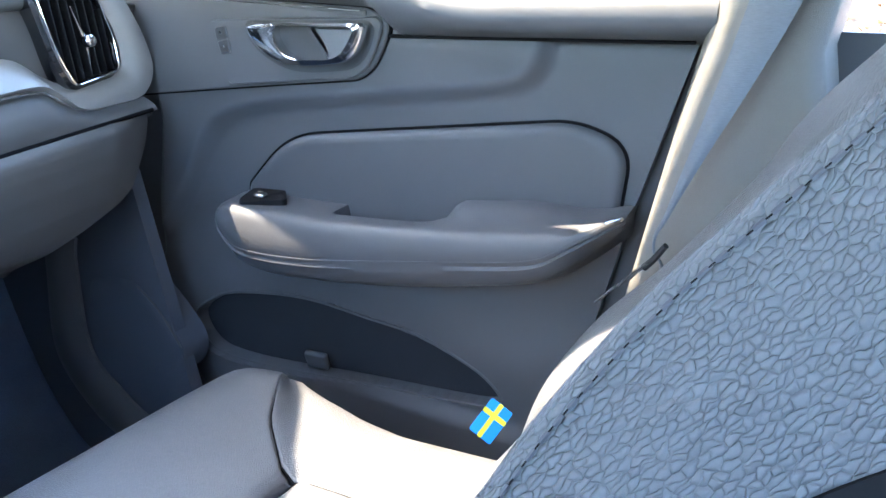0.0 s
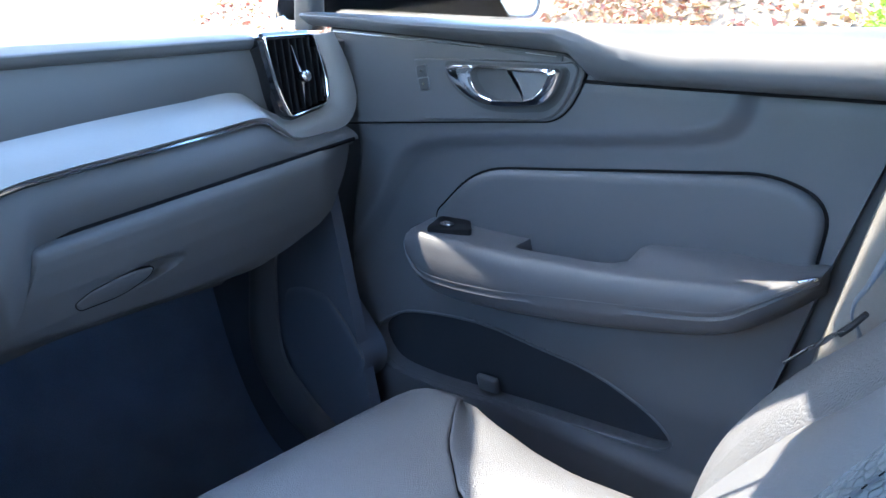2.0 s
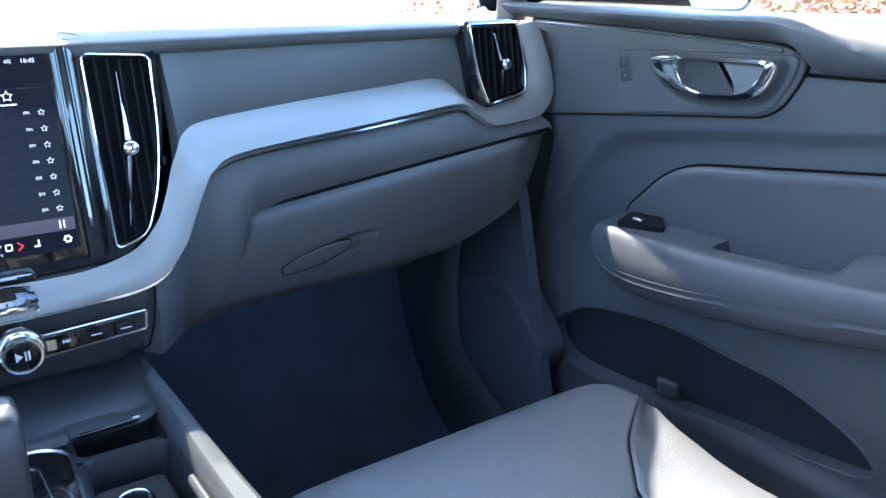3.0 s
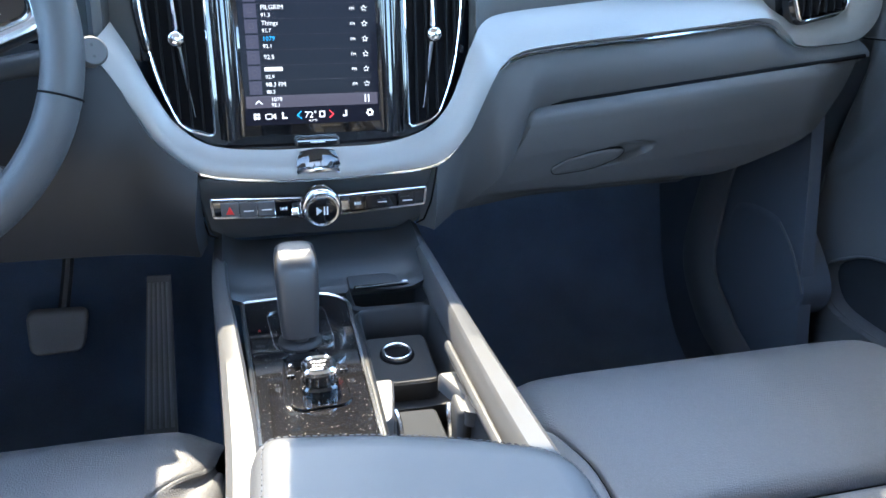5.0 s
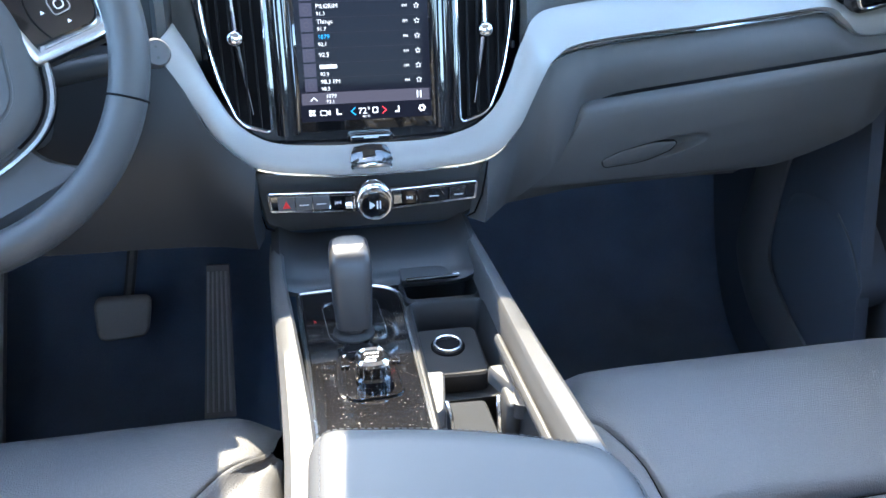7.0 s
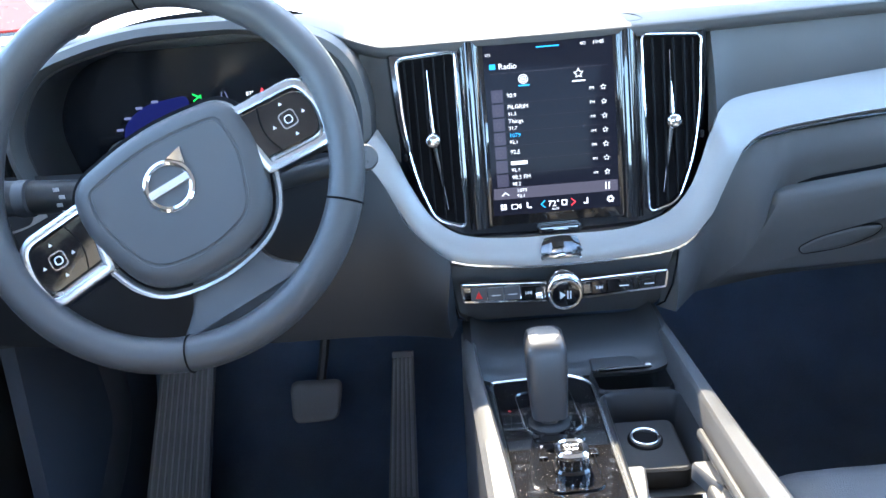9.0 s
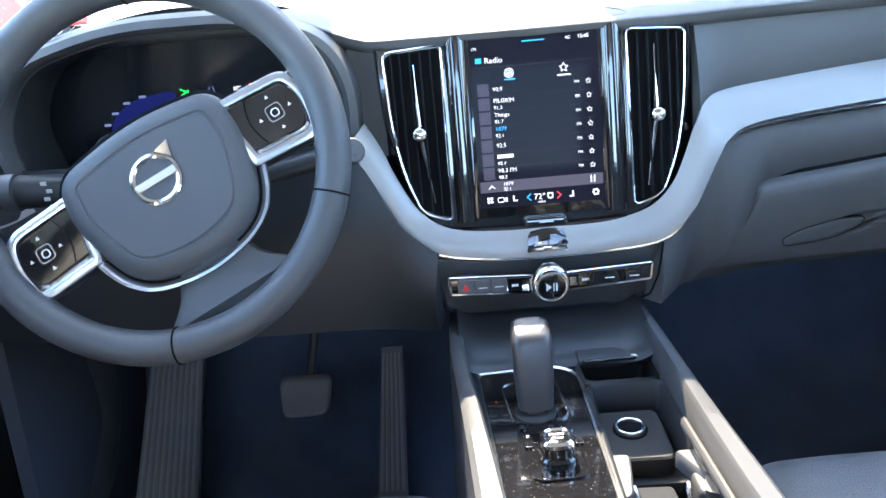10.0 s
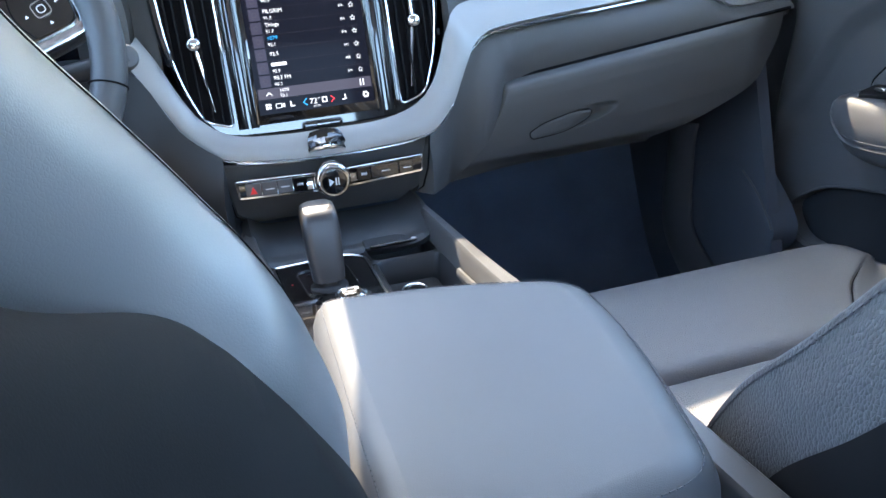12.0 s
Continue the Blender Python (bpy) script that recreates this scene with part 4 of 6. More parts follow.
part("knob_rim", bezel(SQ, [(0.001, 0.0165), (-0.0004, 0.0180), (0.0, 0.0215), (0.0025, 0.0235), (0.0048, 0.0225), (0.0048, 0.0165)], KN), CHROME, knob, "polished rim of the knob")
part("knob_cap", pillow(offset(SQ, 0.0048), [(0, 0.016), (0, 0.0218), (0.003, 0.0226), (0.006, 0.0228)], KN), PIANO, knob)
for k, q in enumerate(offset(np.array(spline(SQ[::2], 2, True))[::2], 0.0008)):
    part("knob_rib", rbox((0.0016, 0.0016, 0.0095), 0.0005, 2, KN @ Matrix.Translation((q[0], q[1], 0.0062)) @ pose(0, 0, 0, 0, 0, 45)), CHROME, knob)
for txt, dy in (("START", 0.0012), ("STOP", -0.0045)):
    write("knob_word", txt, -0.026, -0.208 + dy, 0.0048, WHITE, Matrix(), knob, "CENTER", 0.4430)
for dx in (-0.020, 0.020):
    part("drive_button", rbox((0.008, 0.010, 0.003), 0.001, 2, KN @ Matrix.Translation((dx * 1.15, 0.020, 0.0))), PIANO, console)
# trays on the passenger's side
o = rounded([(0.022, -0.020), (0.098, -0.026), (0.099, -0.084), (0.024, -0.082)], 0.010)
part("front_well", bezel(o, [(-0.004, 0.36), (-0.004, 0.416), (-0.001, 0.4195), (0.001, 0.416), (0.002, 0.37), (0.004, 0.362)]), CONSOLE, console)
part("well_floor", pillow(o, [(0, 0.36), (0, 0.372)]), RUBBER, console)
part("roller_cover", rbox((0.076, 0.022, 0.007), 0.002, 3, Matrix.Translation((0.060, -0.036, 0.418)) @ pose(0, 0, 0, 10)), PLASTIC_DARK, console)
part("cover_lip", rbox((0.070, 0.004, 0.004), 0.0015, 3, Matrix.Translation((0.062, -0.047, 0.4205))), PIANO, console, "gloss cover lip")
part("cover_lip", rbox((0.020, 0.006, 0.0045), 0.0015, 3, Matrix.Translation((0.088, -0.044, 0.4210))), SATIN, console)
o = rounded([(0.024, -0.092), (0.099, -0.094), (0.100, -0.345), (0.018, -0.345)], 0.012)
part("tray_rim", bezel(o, [(-0.005, 0.36), (-0.005, 0.418), (-0.001, 0.4215), (0.002, 0.418), (0.004, 0.385), (0.006, 0.378)]), CONSOLE, console)
part("tray_floor", pillow([(0.020, -0.092), (0.100, -0.092), (0.100, -0.205), (0.020, -0.205)], [(0, 0.36), (0, 0.380)]), CONSOLE, console)
o = rounded([(0.025, -0.112), (0.088, -0.113), (0.086, -0.194), (0.023, -0.192)], 0.010)
part("tray_plate", pillow(o, [(0, 0.37), (0, 0.398), (0.002, 0.400)]), CONSOLE, console, "raised square tray plate")
RM = Matrix.Translation((0.054, -0.146, 0.400))
part("socket_ring", turned([(0.0150, 0.0), (0.0150, 0.003), (0.0142, 0.0050), (0.0132, 0.0055), (0.0118, 0.0048), (0.0112, 0.003), (0.0112, -0.016), (0.002, -0.016)], 36, RM), SATIN, console, "polished metal socket ring")
part("socket_collar", turned([(0.0168, 0.0), (0.0168, 0.0014), (0.0160, 0.0018), (0.0150, 0.0016)], 36, RM), SLOT, console)
o = rounded([(0.018, -0.210), (0.099, -0.212), (0.102, -0.345), (0.018, -0.345)], 0.010)
part("cup_floor", pillow(o, [(0, 0.33), (0, 0.352)]), RUBBER, console)
# cover coloured near black in place of the shade that lies on it
o = rounded([(0.034, -0.206), (0.078, -0.208), (0.080, -0.300), (0.030, -0.300)], 0.006)
part("divider_cover", pillow(o, [(0, 0.35), (0, 0.378), (0.0015, 0.380)]), FELT_SHADE, console)
part("divider_latch", rbox((0.040, 0.012, 0.010), 0.003, 3, Matrix.Translation((0.055, -0.282, 0.380))), PLASTIC, console, "pale spring latch")
for x, s in ((0.025, 1), (0.092, -1)):
    part("cup_claw", rbox((0.016, 0.034, 0.060), 0.005, 3, Matrix.Translation((x, -0.245, 0.352)), 0.9), PLASTIC_DARK, console)
    part("claw_spring", tube(spline([(x + s * 0.010, -0.236, 0.405), (x + s * 0.012, -0.248, 0.398), (x + s * 0.012, -0.258, 0.376), (x + s * 0.008, -0.262, 0.362)], 5), 0.0022, 6, flat=0.5), SATIN, console)
    part("cup_lip", pillow(rounded([(x - 0.014, -0.205), (x + 0.014, -0.205), (x + 0.010, -0.232), (x + s * 0.004, -0.262), (x - s * 0.012, -0.27)], 0.006), [(0, 0.40), (0, 0.414), (0.002, 0.4165)]), PLASTIC, console)
strip_path = [(0.0935, -0.185, 0.430), (0.0940, -0.26, 0.4335), (0.0945, -0.34, 0.4375), (0.095, -0.40, 0.4400)]
part("rail_strip", tube(spline(strip_path, 5), 0.0036, 10, flat=1.6), RAIL, console, "pale strip inside the rail")
# gear selector
shifter = thing("gear_selector", "brushed metal gear selector with sunlit rounded top on the console", "gear selector")
rings = []
for x, y, z, w, d in ((-0.0365, -0.140, 0.424, 0.016, 0.018), (-0.0365, -0.139, 0.433, 0.017, 0.019), (-0.036, -0.137, 0.435, 0.034, 0.026), (-0.036, -0.131, 0.455, 0.037, 0.029), (-0.0355, -0.124, 0.480, 0.039, 0.032), (-0.0355, -0.119, 0.496, 0.039, 0.034), (-0.0355, -0.117, 0.5035, 0.036, 0.031), (-0.0355, -0.116, 0.5065, 0.030, 0.025)):
    o = rounded([(-w / 2, -d / 2), (w / 2, -d / 2), (w / 2, d / 2), (-w / 2, d / 2)], 0.009 if w > 0.02 else 0.007, 5)
    rings.append([(x + q[0], y + q[1], z + 0.22 * q[1]) for q in o])
part("lever", loft(rings[2:]), mat("brushed_dark_metal", (0.075, 0.075, 0.078), 0.38, 0.5, grain=160, depth=0.00003, var=0.10, aniso=(40, 1, 1)), shifter, "brushed grey metal grip")
part("neck", loft(rings[:3]), PLASTIC_DARK, shifter, "dark plastic neck")
# armrest lid over the storage box
lid_thing = thing("console_armrest", "grey leather armrest lid, stitched along its edge, partly sunlit", "armrest")
o = rounded([(-0.083, -0.386), (0.020, -0.404), (0.107, -0.440), (0.104, -0.51), (0.090, -0.58), (0.066, -0.672), (-0.094, -0.692), (-0.090, -0.55)], [0.024, 0.20, 0.045, 0.05, 0.05, 0.03, 0.03, 0.1], 7)


def lid_bend(v):
    return Vector((v.x, v.y, v.z - 0.9 * max(0, abs(v.x - 0.01) - 0.06) ** 2 + 0.012 * max(0, -0.45 - v.y)))


prof = [(0.006, 0.452), (0.002, 0.462), (0.0, 0.480), (0.0, 0.500), (0.001, 0.512), (0.004, 0.520), (0.009, 0.5250), (0.015, 0.5278), (0.022, 0.5292), (0.024, 0.5294)]
part("lid", pillow(o, prof, None, lid_bend), LEATHER_SMOOTH, lid_thing)
path = [lid_bend(Vector((q[0], q[1], 0.5254))) for q in offset(o, 0.0085)]
part("stitching", stitches(path + path[:1], 0.0042, 0.0029, 0.0004), THREAD, lid_thing, "grey edge stitching")
part("storage_box", pillow(offset(o, 0.004), [(0.004, 0.02), (0.0, 0.452)]), CONSOLE, lid_thing, "dark box below the lid")

# ---- passenger's door ----
def front_edge(z):
    return interp(z, [0.18, 0.248, 0.33, 0.394, 0.50, 0.60, 0.64, 0.775], [0.06, 0.104, 0.140, 0.152, 0.135, 0.114, 0.118, 0.165])


def rear_edge(z):
    return interp(z, [0.18, 0.556, 0.734, 0.80], [-0.47, -0.560, -0.612, -0.636])


CREASE = np.array(spline([(0.20, 0.30), (0.125, 0.42), (0.06, 0.50), (0.008, 0.579), (-0.03, 0.607), (-0.08, 0.622), (-0.2, 0.640), (-0.367, 0.661), (-0.44, 0.675), (-0.470, 0.70), (-0.478, 0.740)], 8))
POCKET = np.array(spline([(0.074, 0.315), (0.035, 0.350), (-0.018, 0.371), (-0.135, 0.388), (-0.24, 0.383), (-0.317, 0.377), (-0.385, 0.357), (-0.418, 0.339), (-0.430, 0.321), (-0.412, 0.308), (-0.36, 0.300), (-0.231, 0.287), (-0.119, 0.273), (-0.02, 0.264), (0.047, 0.271)], 6, True))


def inside_dist(poly, y, z):
    """Signed distance to a closed polygon, positive inside."""
    a, b = poly, np.roll(poly, -1, 0)
    p = np.array((y, z))
    ab = b - a
    t = np.clip(((p - a) * ab).sum(1) / (ab * ab).sum(1), 0, 1)
    d = np.linalg.norm(a + ab * t[:, None] - p, axis=1).min()
    cross = ((a[:, 1] > z) != (b[:, 1] > z)) & (y < (b[:, 0] - a[:, 0]) * (z - a[:, 1]) / (b[:, 1] - a[:, 1] + 1e-12) + a[:, 0])
    return d if cross.sum() % 2 else -d


def below_crease(y, z):
    d = CREASE - np.array((y, z))
    i = int((d * d).sum(1).argmin())
    i = min(max(i, 1), len(CREASE) - 2)
    t = CREASE[i + 1] - CREASE[i - 1]
    v = np.array((y, z)) - CREASE[i]
    return (v[1] * t[0] - v[0] * t[1]) / np.linalg.norm(t)


def door_x(y, z):
    x = 0.735
    s = below_crease(y, z)
    x += 0.016 * bump_fn(s, -0.022, 0.004) * bump_fn(z, 0.36, 0.46)
    x += 0.042 * bump_fn(inside_dist(POCKET, y, z), 0.0, 0.005)
    x -= 0.010 * bump_fn(z, 0.30, 0.27)
    x += 0.020 * bump_fn(y, front_edge(z) - 0.02, front_edge(z))
    return x


door = thing("passenger_door", "dark grey car door card with chrome handle and padded armrest, closed", "car door")
g = []
for u in np.linspace(0, 1, 170):
    row = []
    for z in np.concatenate([np.linspace(0.18, 0.254, 8), np.linspace(0.256, 0.395, 64), np.linspace(0.40, 0.765, 66)]):
        y = rear_edge(z) + (front_edge(z) - rear_edge(z)) * u
        zz = z if z < 0.70 else z
        row.append((door_x(y, z) + 0.003 * float(bump_fn(z, 0.722, 0.730)), y, zz))
    g.append(row)
part("door_panel", sheet(g, -0.012), DOOR_SOFT, door)
# soft sill roll below the window
rings = []
for y in np.linspace(-0.636, 0.20, 90):
    zl = interp(y, [-0.64, -0.312, -0.298, -0.288, -0.280, -0.262, -0.22, 0.2], [0.735, 0.728, 0.7315, 0.742, 0.7515, 0.757, 0.759, 0.774])
    zt = interp(y, [-0.64, -0.45, -0.2, 0.2], [0.797, 0.792, 0.788, 0.792])
    xi = 0.680 + 0.035 * float(bump_fn(y, -0.06, 0.09)) + 0.014 * float(bump_fn(-y, 0.34, 0.50))
    back = float(bump_fn(-y, 0.28, 0.42))
    prof = [(a[0] * (1 - back) + b[0] * back, a[1] * (1 - back) + b[1] * back) for a, b in zip(
        ((0.02, 0.0), (0.14, 0.26), (0.32, 0.56), (0.52, 0.82), (0.68, 0.97), (0.78, 1.0), (0.88, 0.94), (0.96, 0.74)),
        ((0.02, 0.0), (0.08, 0.45), (0.18, 0.82), (0.30, 0.97), (0.40, 1.0), (0.55, 0.93), (0.78, 0.66), (0.94, 0.25)))]
    rings.append([(0.742, y, zl - 0.002)] + [(0.7335 + (xi - 0.7335) * a, y, zl + f * (zt - zl)) for f, a in prof] + [ (0.745, y, zt), (0.785, y, zt - 0.004), (0.787, y, zl - 0.003)])
part("sill_roll", loft(rings), DOOR_SOFT, door, "soft sill roll, sunlit")
part("pocket_rim", tube([(0.7352, q[0], q[1]) for q in POCKET[::2]], 0.0020, 8, True), DOOR_SOFT, door, "rounded rim of the map pocket")
YZ = Matrix(((0, 0, -1, 0), (1, 0, 0, 0), (0, 1, 0, 0), (0, 0, 0, 1)))
part("sill_gap", tube([(0.7335, y, interp(y, [-0.64, -0.28, 0.2], [0.735, 0.728, 0.722])) for y in np.linspace(-0.612, -0.285, 12)], 0.0022, 6), SLOT, door)
# front inset with the handle
o = rounded([(0.150, 0.770), (-0.070, 0.764), (-0.262, 0.7565), (-0.288, 0.742), (-0.282, 0.720), (-0.266, 0.693), (-0.245, 0.679), (-0.127, 0.666), (0.125, 0.636)], [0.004, 0.03, 0.02, 0.01, 0.02, 0.02, 0.02, 0.05, 0.004])
part("inset_panel", pillow(o, [(0, -0.74), (0, -0.7325), (0.0012, -0.7312)], YZ), PLASTIC, door, "thin grained inset panel")
part("inset_gap", bezel(o, [(-0.0022, -0.74), (-0.0022, -0.7338), (0.0, -0.7338), (0.0, -0.74)], YZ), SLOT, door)
part("inset_edge", tube([YZ @ Vector((q[0], q[1], -0.7306)) for q in spline([(0.140, 0.7665), (-0.07, 0.7605), (-0.25, 0.7535)], 6)], 0.0012, 6), SATIN, door)
o = rounded([(-0.022, 0.738), (-0.150, 0.7440), (-0.255, 0.7465), (-0.274, 0.749), (-0.281, 0.742), (-0.276, 0.722), (-0.261, 0.694), (-0.240, 0.680), (-0.127, 0.669), (-0.044, 0.660)], [0.008, 0.03, 0.02, 0.006, 0.006, 0.02, 0.02, 0.02, 0.05, 0.01])
part("handle_surround", pillow(o, [(0, -0.733), (0, -0.7285), (0.0015, -0.7270)], YZ), DOOR_SOFT, door)
OUTER = rounded([(-0.085, 0.737), (-0.261, 0.742), (-0.267, 0.739), (-0.263, 0.724), (-0.254, 0.708), (-0.239, 0.698), (-0.191, 0.692), (-0.162, 0.691), (-0.136, 0.695), (-0.105, 0.709), (-0.090, 0.723)], [0.006, 0.004, 0.003, 0.008, 0.008, 0.01, 0.02, 0.02, 0.02, 0.02, 0.01], 4)
OPEN = rounded([(-0.145, 0.736), (-0.193, 0.736), (-0.249, 0.737), (-0.253, 0.735), (-0.246, 0.720), (-0.233, 0.706), (-0.215, 0.7015), (-0.171, 0.699), (-0.150, 0.706), (-0.139, 0.720), (-0.137, 0.729)], [0.006, 0.01, 0.004, 0.004, 0.008, 0.01, 0.01, 0.02, 0.012, 0.01, 0.006], 4)


def spoked(outline, c, n=96):
    """The outline seen from c, one point for each of n directions."""
    p = np.array(outline) - c
    q = np.roll(p, -1, 0)
    out = []
    for a in np.linspace(0, 2 * math.pi, n, endpoint=False):
        d = np.array((math.cos(a), math.sin(a)))
        best = 1.0
        for u, v in zip(p, q):
            e = v - u
            den = d[0] * e[1] - d[1] * e[0]
            if abs(den) < 1e-12:
                continue
            t = (u[0] * e[1] - u[1] * e[0]) / den
            k = (u[0] * d[1] - u[1] * d[0]) / den
            if t > 0 and -1e-6 <= k <= 1 + 1e-6:
                best = min(best, t)
        out.append(c + d * best)
    return np.array(out)


cen = np.array((-0.195, 0.719))
po, pi_ = spoked(OUTER, cen), spoked(OPEN, cen)
part("handle_recess", pillow(offset(OUTER, -0.005), [(0, -0.729), (0, -0.7266)], YZ @ Matrix.Translation((0.0, -0.003, 0))), PLASTIC_DARK, door, "dark finger recess behind the handle")
rings = []
for f, h in ((0.0, -0.724), (0.0, -0.717), (0.05, -0.7135), (0.18, -0.7115), (0.55, -0.7105), (0.85, -0.7095), (0.97, -0.7105), (1.0, -0.7140), (0.96, -0.7255)):
    q = po * (1 - f) + pi_ * f
    rings.append([YZ @ Vector((a[0], a[1], h - 0.004 * float(bump_fn(a[0], -0.16, -0.09)))) for a in q])
handle = part("door_handle", loft(rings, wrap=True), CHROME, door, "satin chrome pull handle")
part("handle_paddle", pillow(rounded([(-0.184, 0.737), (-0.250, 0.738), (-0.246, 0.718), (-0.231, 0.703), (-0.208, 0.699), (-0.204, 0.715)], [0.002, 0.003, 0.006, 0.008, 0.006, 0.02], 5), [(0, -0.7275), (0, -0.7235), (0.003, -0.7215), (0.004, -0.7215)], YZ), DARK_SATIN, handle, "satin release paddle")
for quad in ([(-0.031, 0.729), (-0.048, 0.732), (-0.051, 0.7175), (-0.033, 0.7145)], [(-0.034, 0.713), (-0.052, 0.716), (-0.054, 0.701), (-0.039, 0.698)]):
    o = rounded(quad, 0.003)
    part("lock_button", pillow(o, [(0, -0.729), (0, -0.7255), (0.0008, -0.7248)], YZ), PLASTIC_DARK, door)
    part("button_edge", bezel(o, [(-0.0009, -0.729), (-0.0009, -0.7258), (0.0, -0.7254), (0.0, -0.729)], YZ), PLASTIC, door)
    c = sum((Vector(q) for q in quad), Vector((0, 0))) / 4
    part("lock_mark", pillow([(c.x + 0.0015, c.y - 0.0018), (c.x - 0.0015, c.y - 0.0018), (c.x - 0.0015, c.y + 0.0018), (c.x + 0.0015, c.y + 0.0018)], [(0, -0.7252), (0, -0.7245)], YZ), SATIN, door)
o = rounded([(-0.144, 0.7615), (-0.259, 0.7545), (-0.258, 0.7475), (-0.142, 0.7560)], 0.002)
part("mesh_strip", pillow(o, [(0, -0.733), (0, -0.7300), (0.0005, -0.7296)], YZ), PLASTIC_DARK, door, "dark finely perforated strip")
part("pocket_liner", pillow(POCKET, [(0.001, -0.795), (0.001, -0.756)], YZ), FELT_SHADE, door, "dark map pocket lining")
# padded insert
o = rounded([(-0.118, 0.600), (-0.50, 0.652), (-0.556, 0.632), (-0.548, 0.548), (-0.30, 0.50), (-0.065, 0.500), (-0.040, 0.522)], [0.05, 0.03, 0.04, 0.02, 0.02, 0.02, 0.02], 7)
part("padded_insert", pillow(o, [(-0.003, -0.765), (-0.002, -0.756), (0.0, -0.749), (0.003, -0.745), (0.007, -0.7432), (0.012, -0.7426), (0.013, -0.7426)], YZ), DOOR_SOFT, door, "padded vinyl insert")
part("insert_gap", bezel(o, [(-0.0032, -0.7580), (-0.0032, -0.7495), (0.001, -0.7495), (0.001, -0.7580)], YZ), SLOT, door)
# armrest
ST = [(-0.036, 0.512, 0.506, 0.502, 0.712), (-0.045, 0.515, 0.494, 0.484, 0.684), (-0.060, 0.517, 0.478, 0.462, 0.677), (-0.085, 0.519, 0.464, 0.442, 0.675), (-0.13, 0.519, 0.462, 0.436, 0.675), (-0.20, 0.521, 0.468, 0.442, 0.675), (-0.25, 0.524, 0.476, 0.448, 0.675), (-0.335, 0.530, 0.489, 0.459, 0.681),
      (-0.42, 0.540, 0.503, 0.476, 0.684), (-0.485, 0.551, 0.517, 0.493, 0.685), (-0.52, 0.558, 0.538, 0.516, 0.686), (-0.548, 0.566, 0.556, 0.540, 0.702), (-0.565, 0.570, 0.564, 0.556, 0.722)]
rings, seam = [], []
for y, zt, zs, zb, xi in spline(ST, 8):
    dip = 0.070 * float(bump_fn(-y, 0.214, 0.226) * (1 - bump_fn(-y, 0.30, 0.375)))
    lift = 0.004 + 0.018 * float(bump_fn(-y, 0.33, 0.385)) * (1 - float(bump_fn(-y, 0.44, 0.57)))
    w = 0.752 - xi
    top = lambda f: zt + lift * min(1.0, max(0.0, (f - 0.25) / 0.6))
    rings.append([(xi + w * f, y, top(f) - dip * k) for f, k in ((1.0, 1), (0.8, 1), (0.60, 1), (0.52, 0.9), (0.48, 0.1), (0.43, 0.0))]
                 + [(xi + 0.26 * w, y, zt), (xi + 0.17 * w, y, zt - 0.0012), (xi + 0.09 * w, y, zt - 0.005), (xi + 0.045 * w, y, zt - 0.28 * (zt - zs)), (xi, y, (zt + zs) / 2), (xi - 0.001, y, zs + 0.12 * (zt - zs)), (xi + 0.0014, y, zs), (xi - 0.0005, y, zs - 0.16 * (zs - zb)),
                    (xi + 0.003, y, zs * 0.6 + zb * 0.4), (xi + 0.008, y, zs * 0.2 + zb * 0.8), (xi + 0.018, y, zb - 0.001), (0.752, y, zb - 0.012)])
    seam.append((xi - 0.0020, y, zs + 0.0055))
arm = part("armrest", loft(rings), DOOR_SOFT, door, "padded stitched door armrest", 50)
part("stitching", stitches(seam[6:], 0.0052, 0.0033, 0.0006), THREAD, arm)
# near-black floor added to stand for the shade inside the narrow cup
part("pull_cup", pillow(rounded([(0.717, -0.222), (0.752, -0.222), (0.752, -0.345), (0.718, -0.335)], 0.008), [(0, 0.466), (0, 0.486), (0.002, 0.488)]), FELT_SHADE, arm, "pull cup floor, the cup's shade put in its colour")
o = rounded([(0.690, -0.078), (0.735, -0.066), (0.745, -0.110), (0.712, -0.142)], [0.01, 0.006, 0.004, 0.01])
part("switch_plate", pillow(o, [(0, 0.500), (0, 0.5235), (0.001, 0.5242)], None, lambda v: Vector((v.x, v.y, v.z + max(-0.004, min(0.0045, (v.x - 0.697) * 0.4))))), PIANO_SLAT, arm, "black window switch plate")
part("window_switch", rbox((0.012, 0.018, 0.006), 0.002, 3, Matrix.Translation((0.712, -0.098, 0.5250))), SATIN, arm, "small silver window switch")
part("armrest_tail", rbox((0.006, 0.020, 0.004), 0.0015, 2, Matrix.Translation((0.716, -0.556, 0.564)) @ pose(0, 0, 0, -20, 0, 20)), SATIN, arm)
part("pocket_clip", rbox((0.010, 0.034, 0.026), 0.003, 3, Matrix.Translation((0.744, -0.150, 0.285)) @ pose(0, 0, 0, 0, -18, 8)), PLASTIC, door, "small clip in the map pocket")
# speaker panel and curved sill strip low at the front
o = np.array(spline([(0.225, 0.361), (0.133, 0.381), (0.083, 0.353), (0.037, 0.297), (0.060, 0.247), (0.149, 0.210), (0.218, 0.228), (0.240, 0.273)], 6, True))
KICK = mat("kick_panel_plastic", (0.075, 0.085, 0.105), 0.55, grain=1500, depth=0.00005, var=0.12)
grille = thing("kick_speaker", "dark speaker grille low beside the footwell", "speaker")
part("speaker_panel", pillow(o, [(0.0, -0.72), (0.0, -0.674), (0.004, -0.671), (0.012, -0.670), (0.014, -0.670)], YZ), KICK, grille)
part("speaker_edge", tube([(0.6715, q[0], q[1]) for q in spline([(0.115, 0.374), (0.083, 0.352), (0.058, 0.325), (0.038, 0.297)], 6)], 0.0016, 6), PLASTIC, grille)
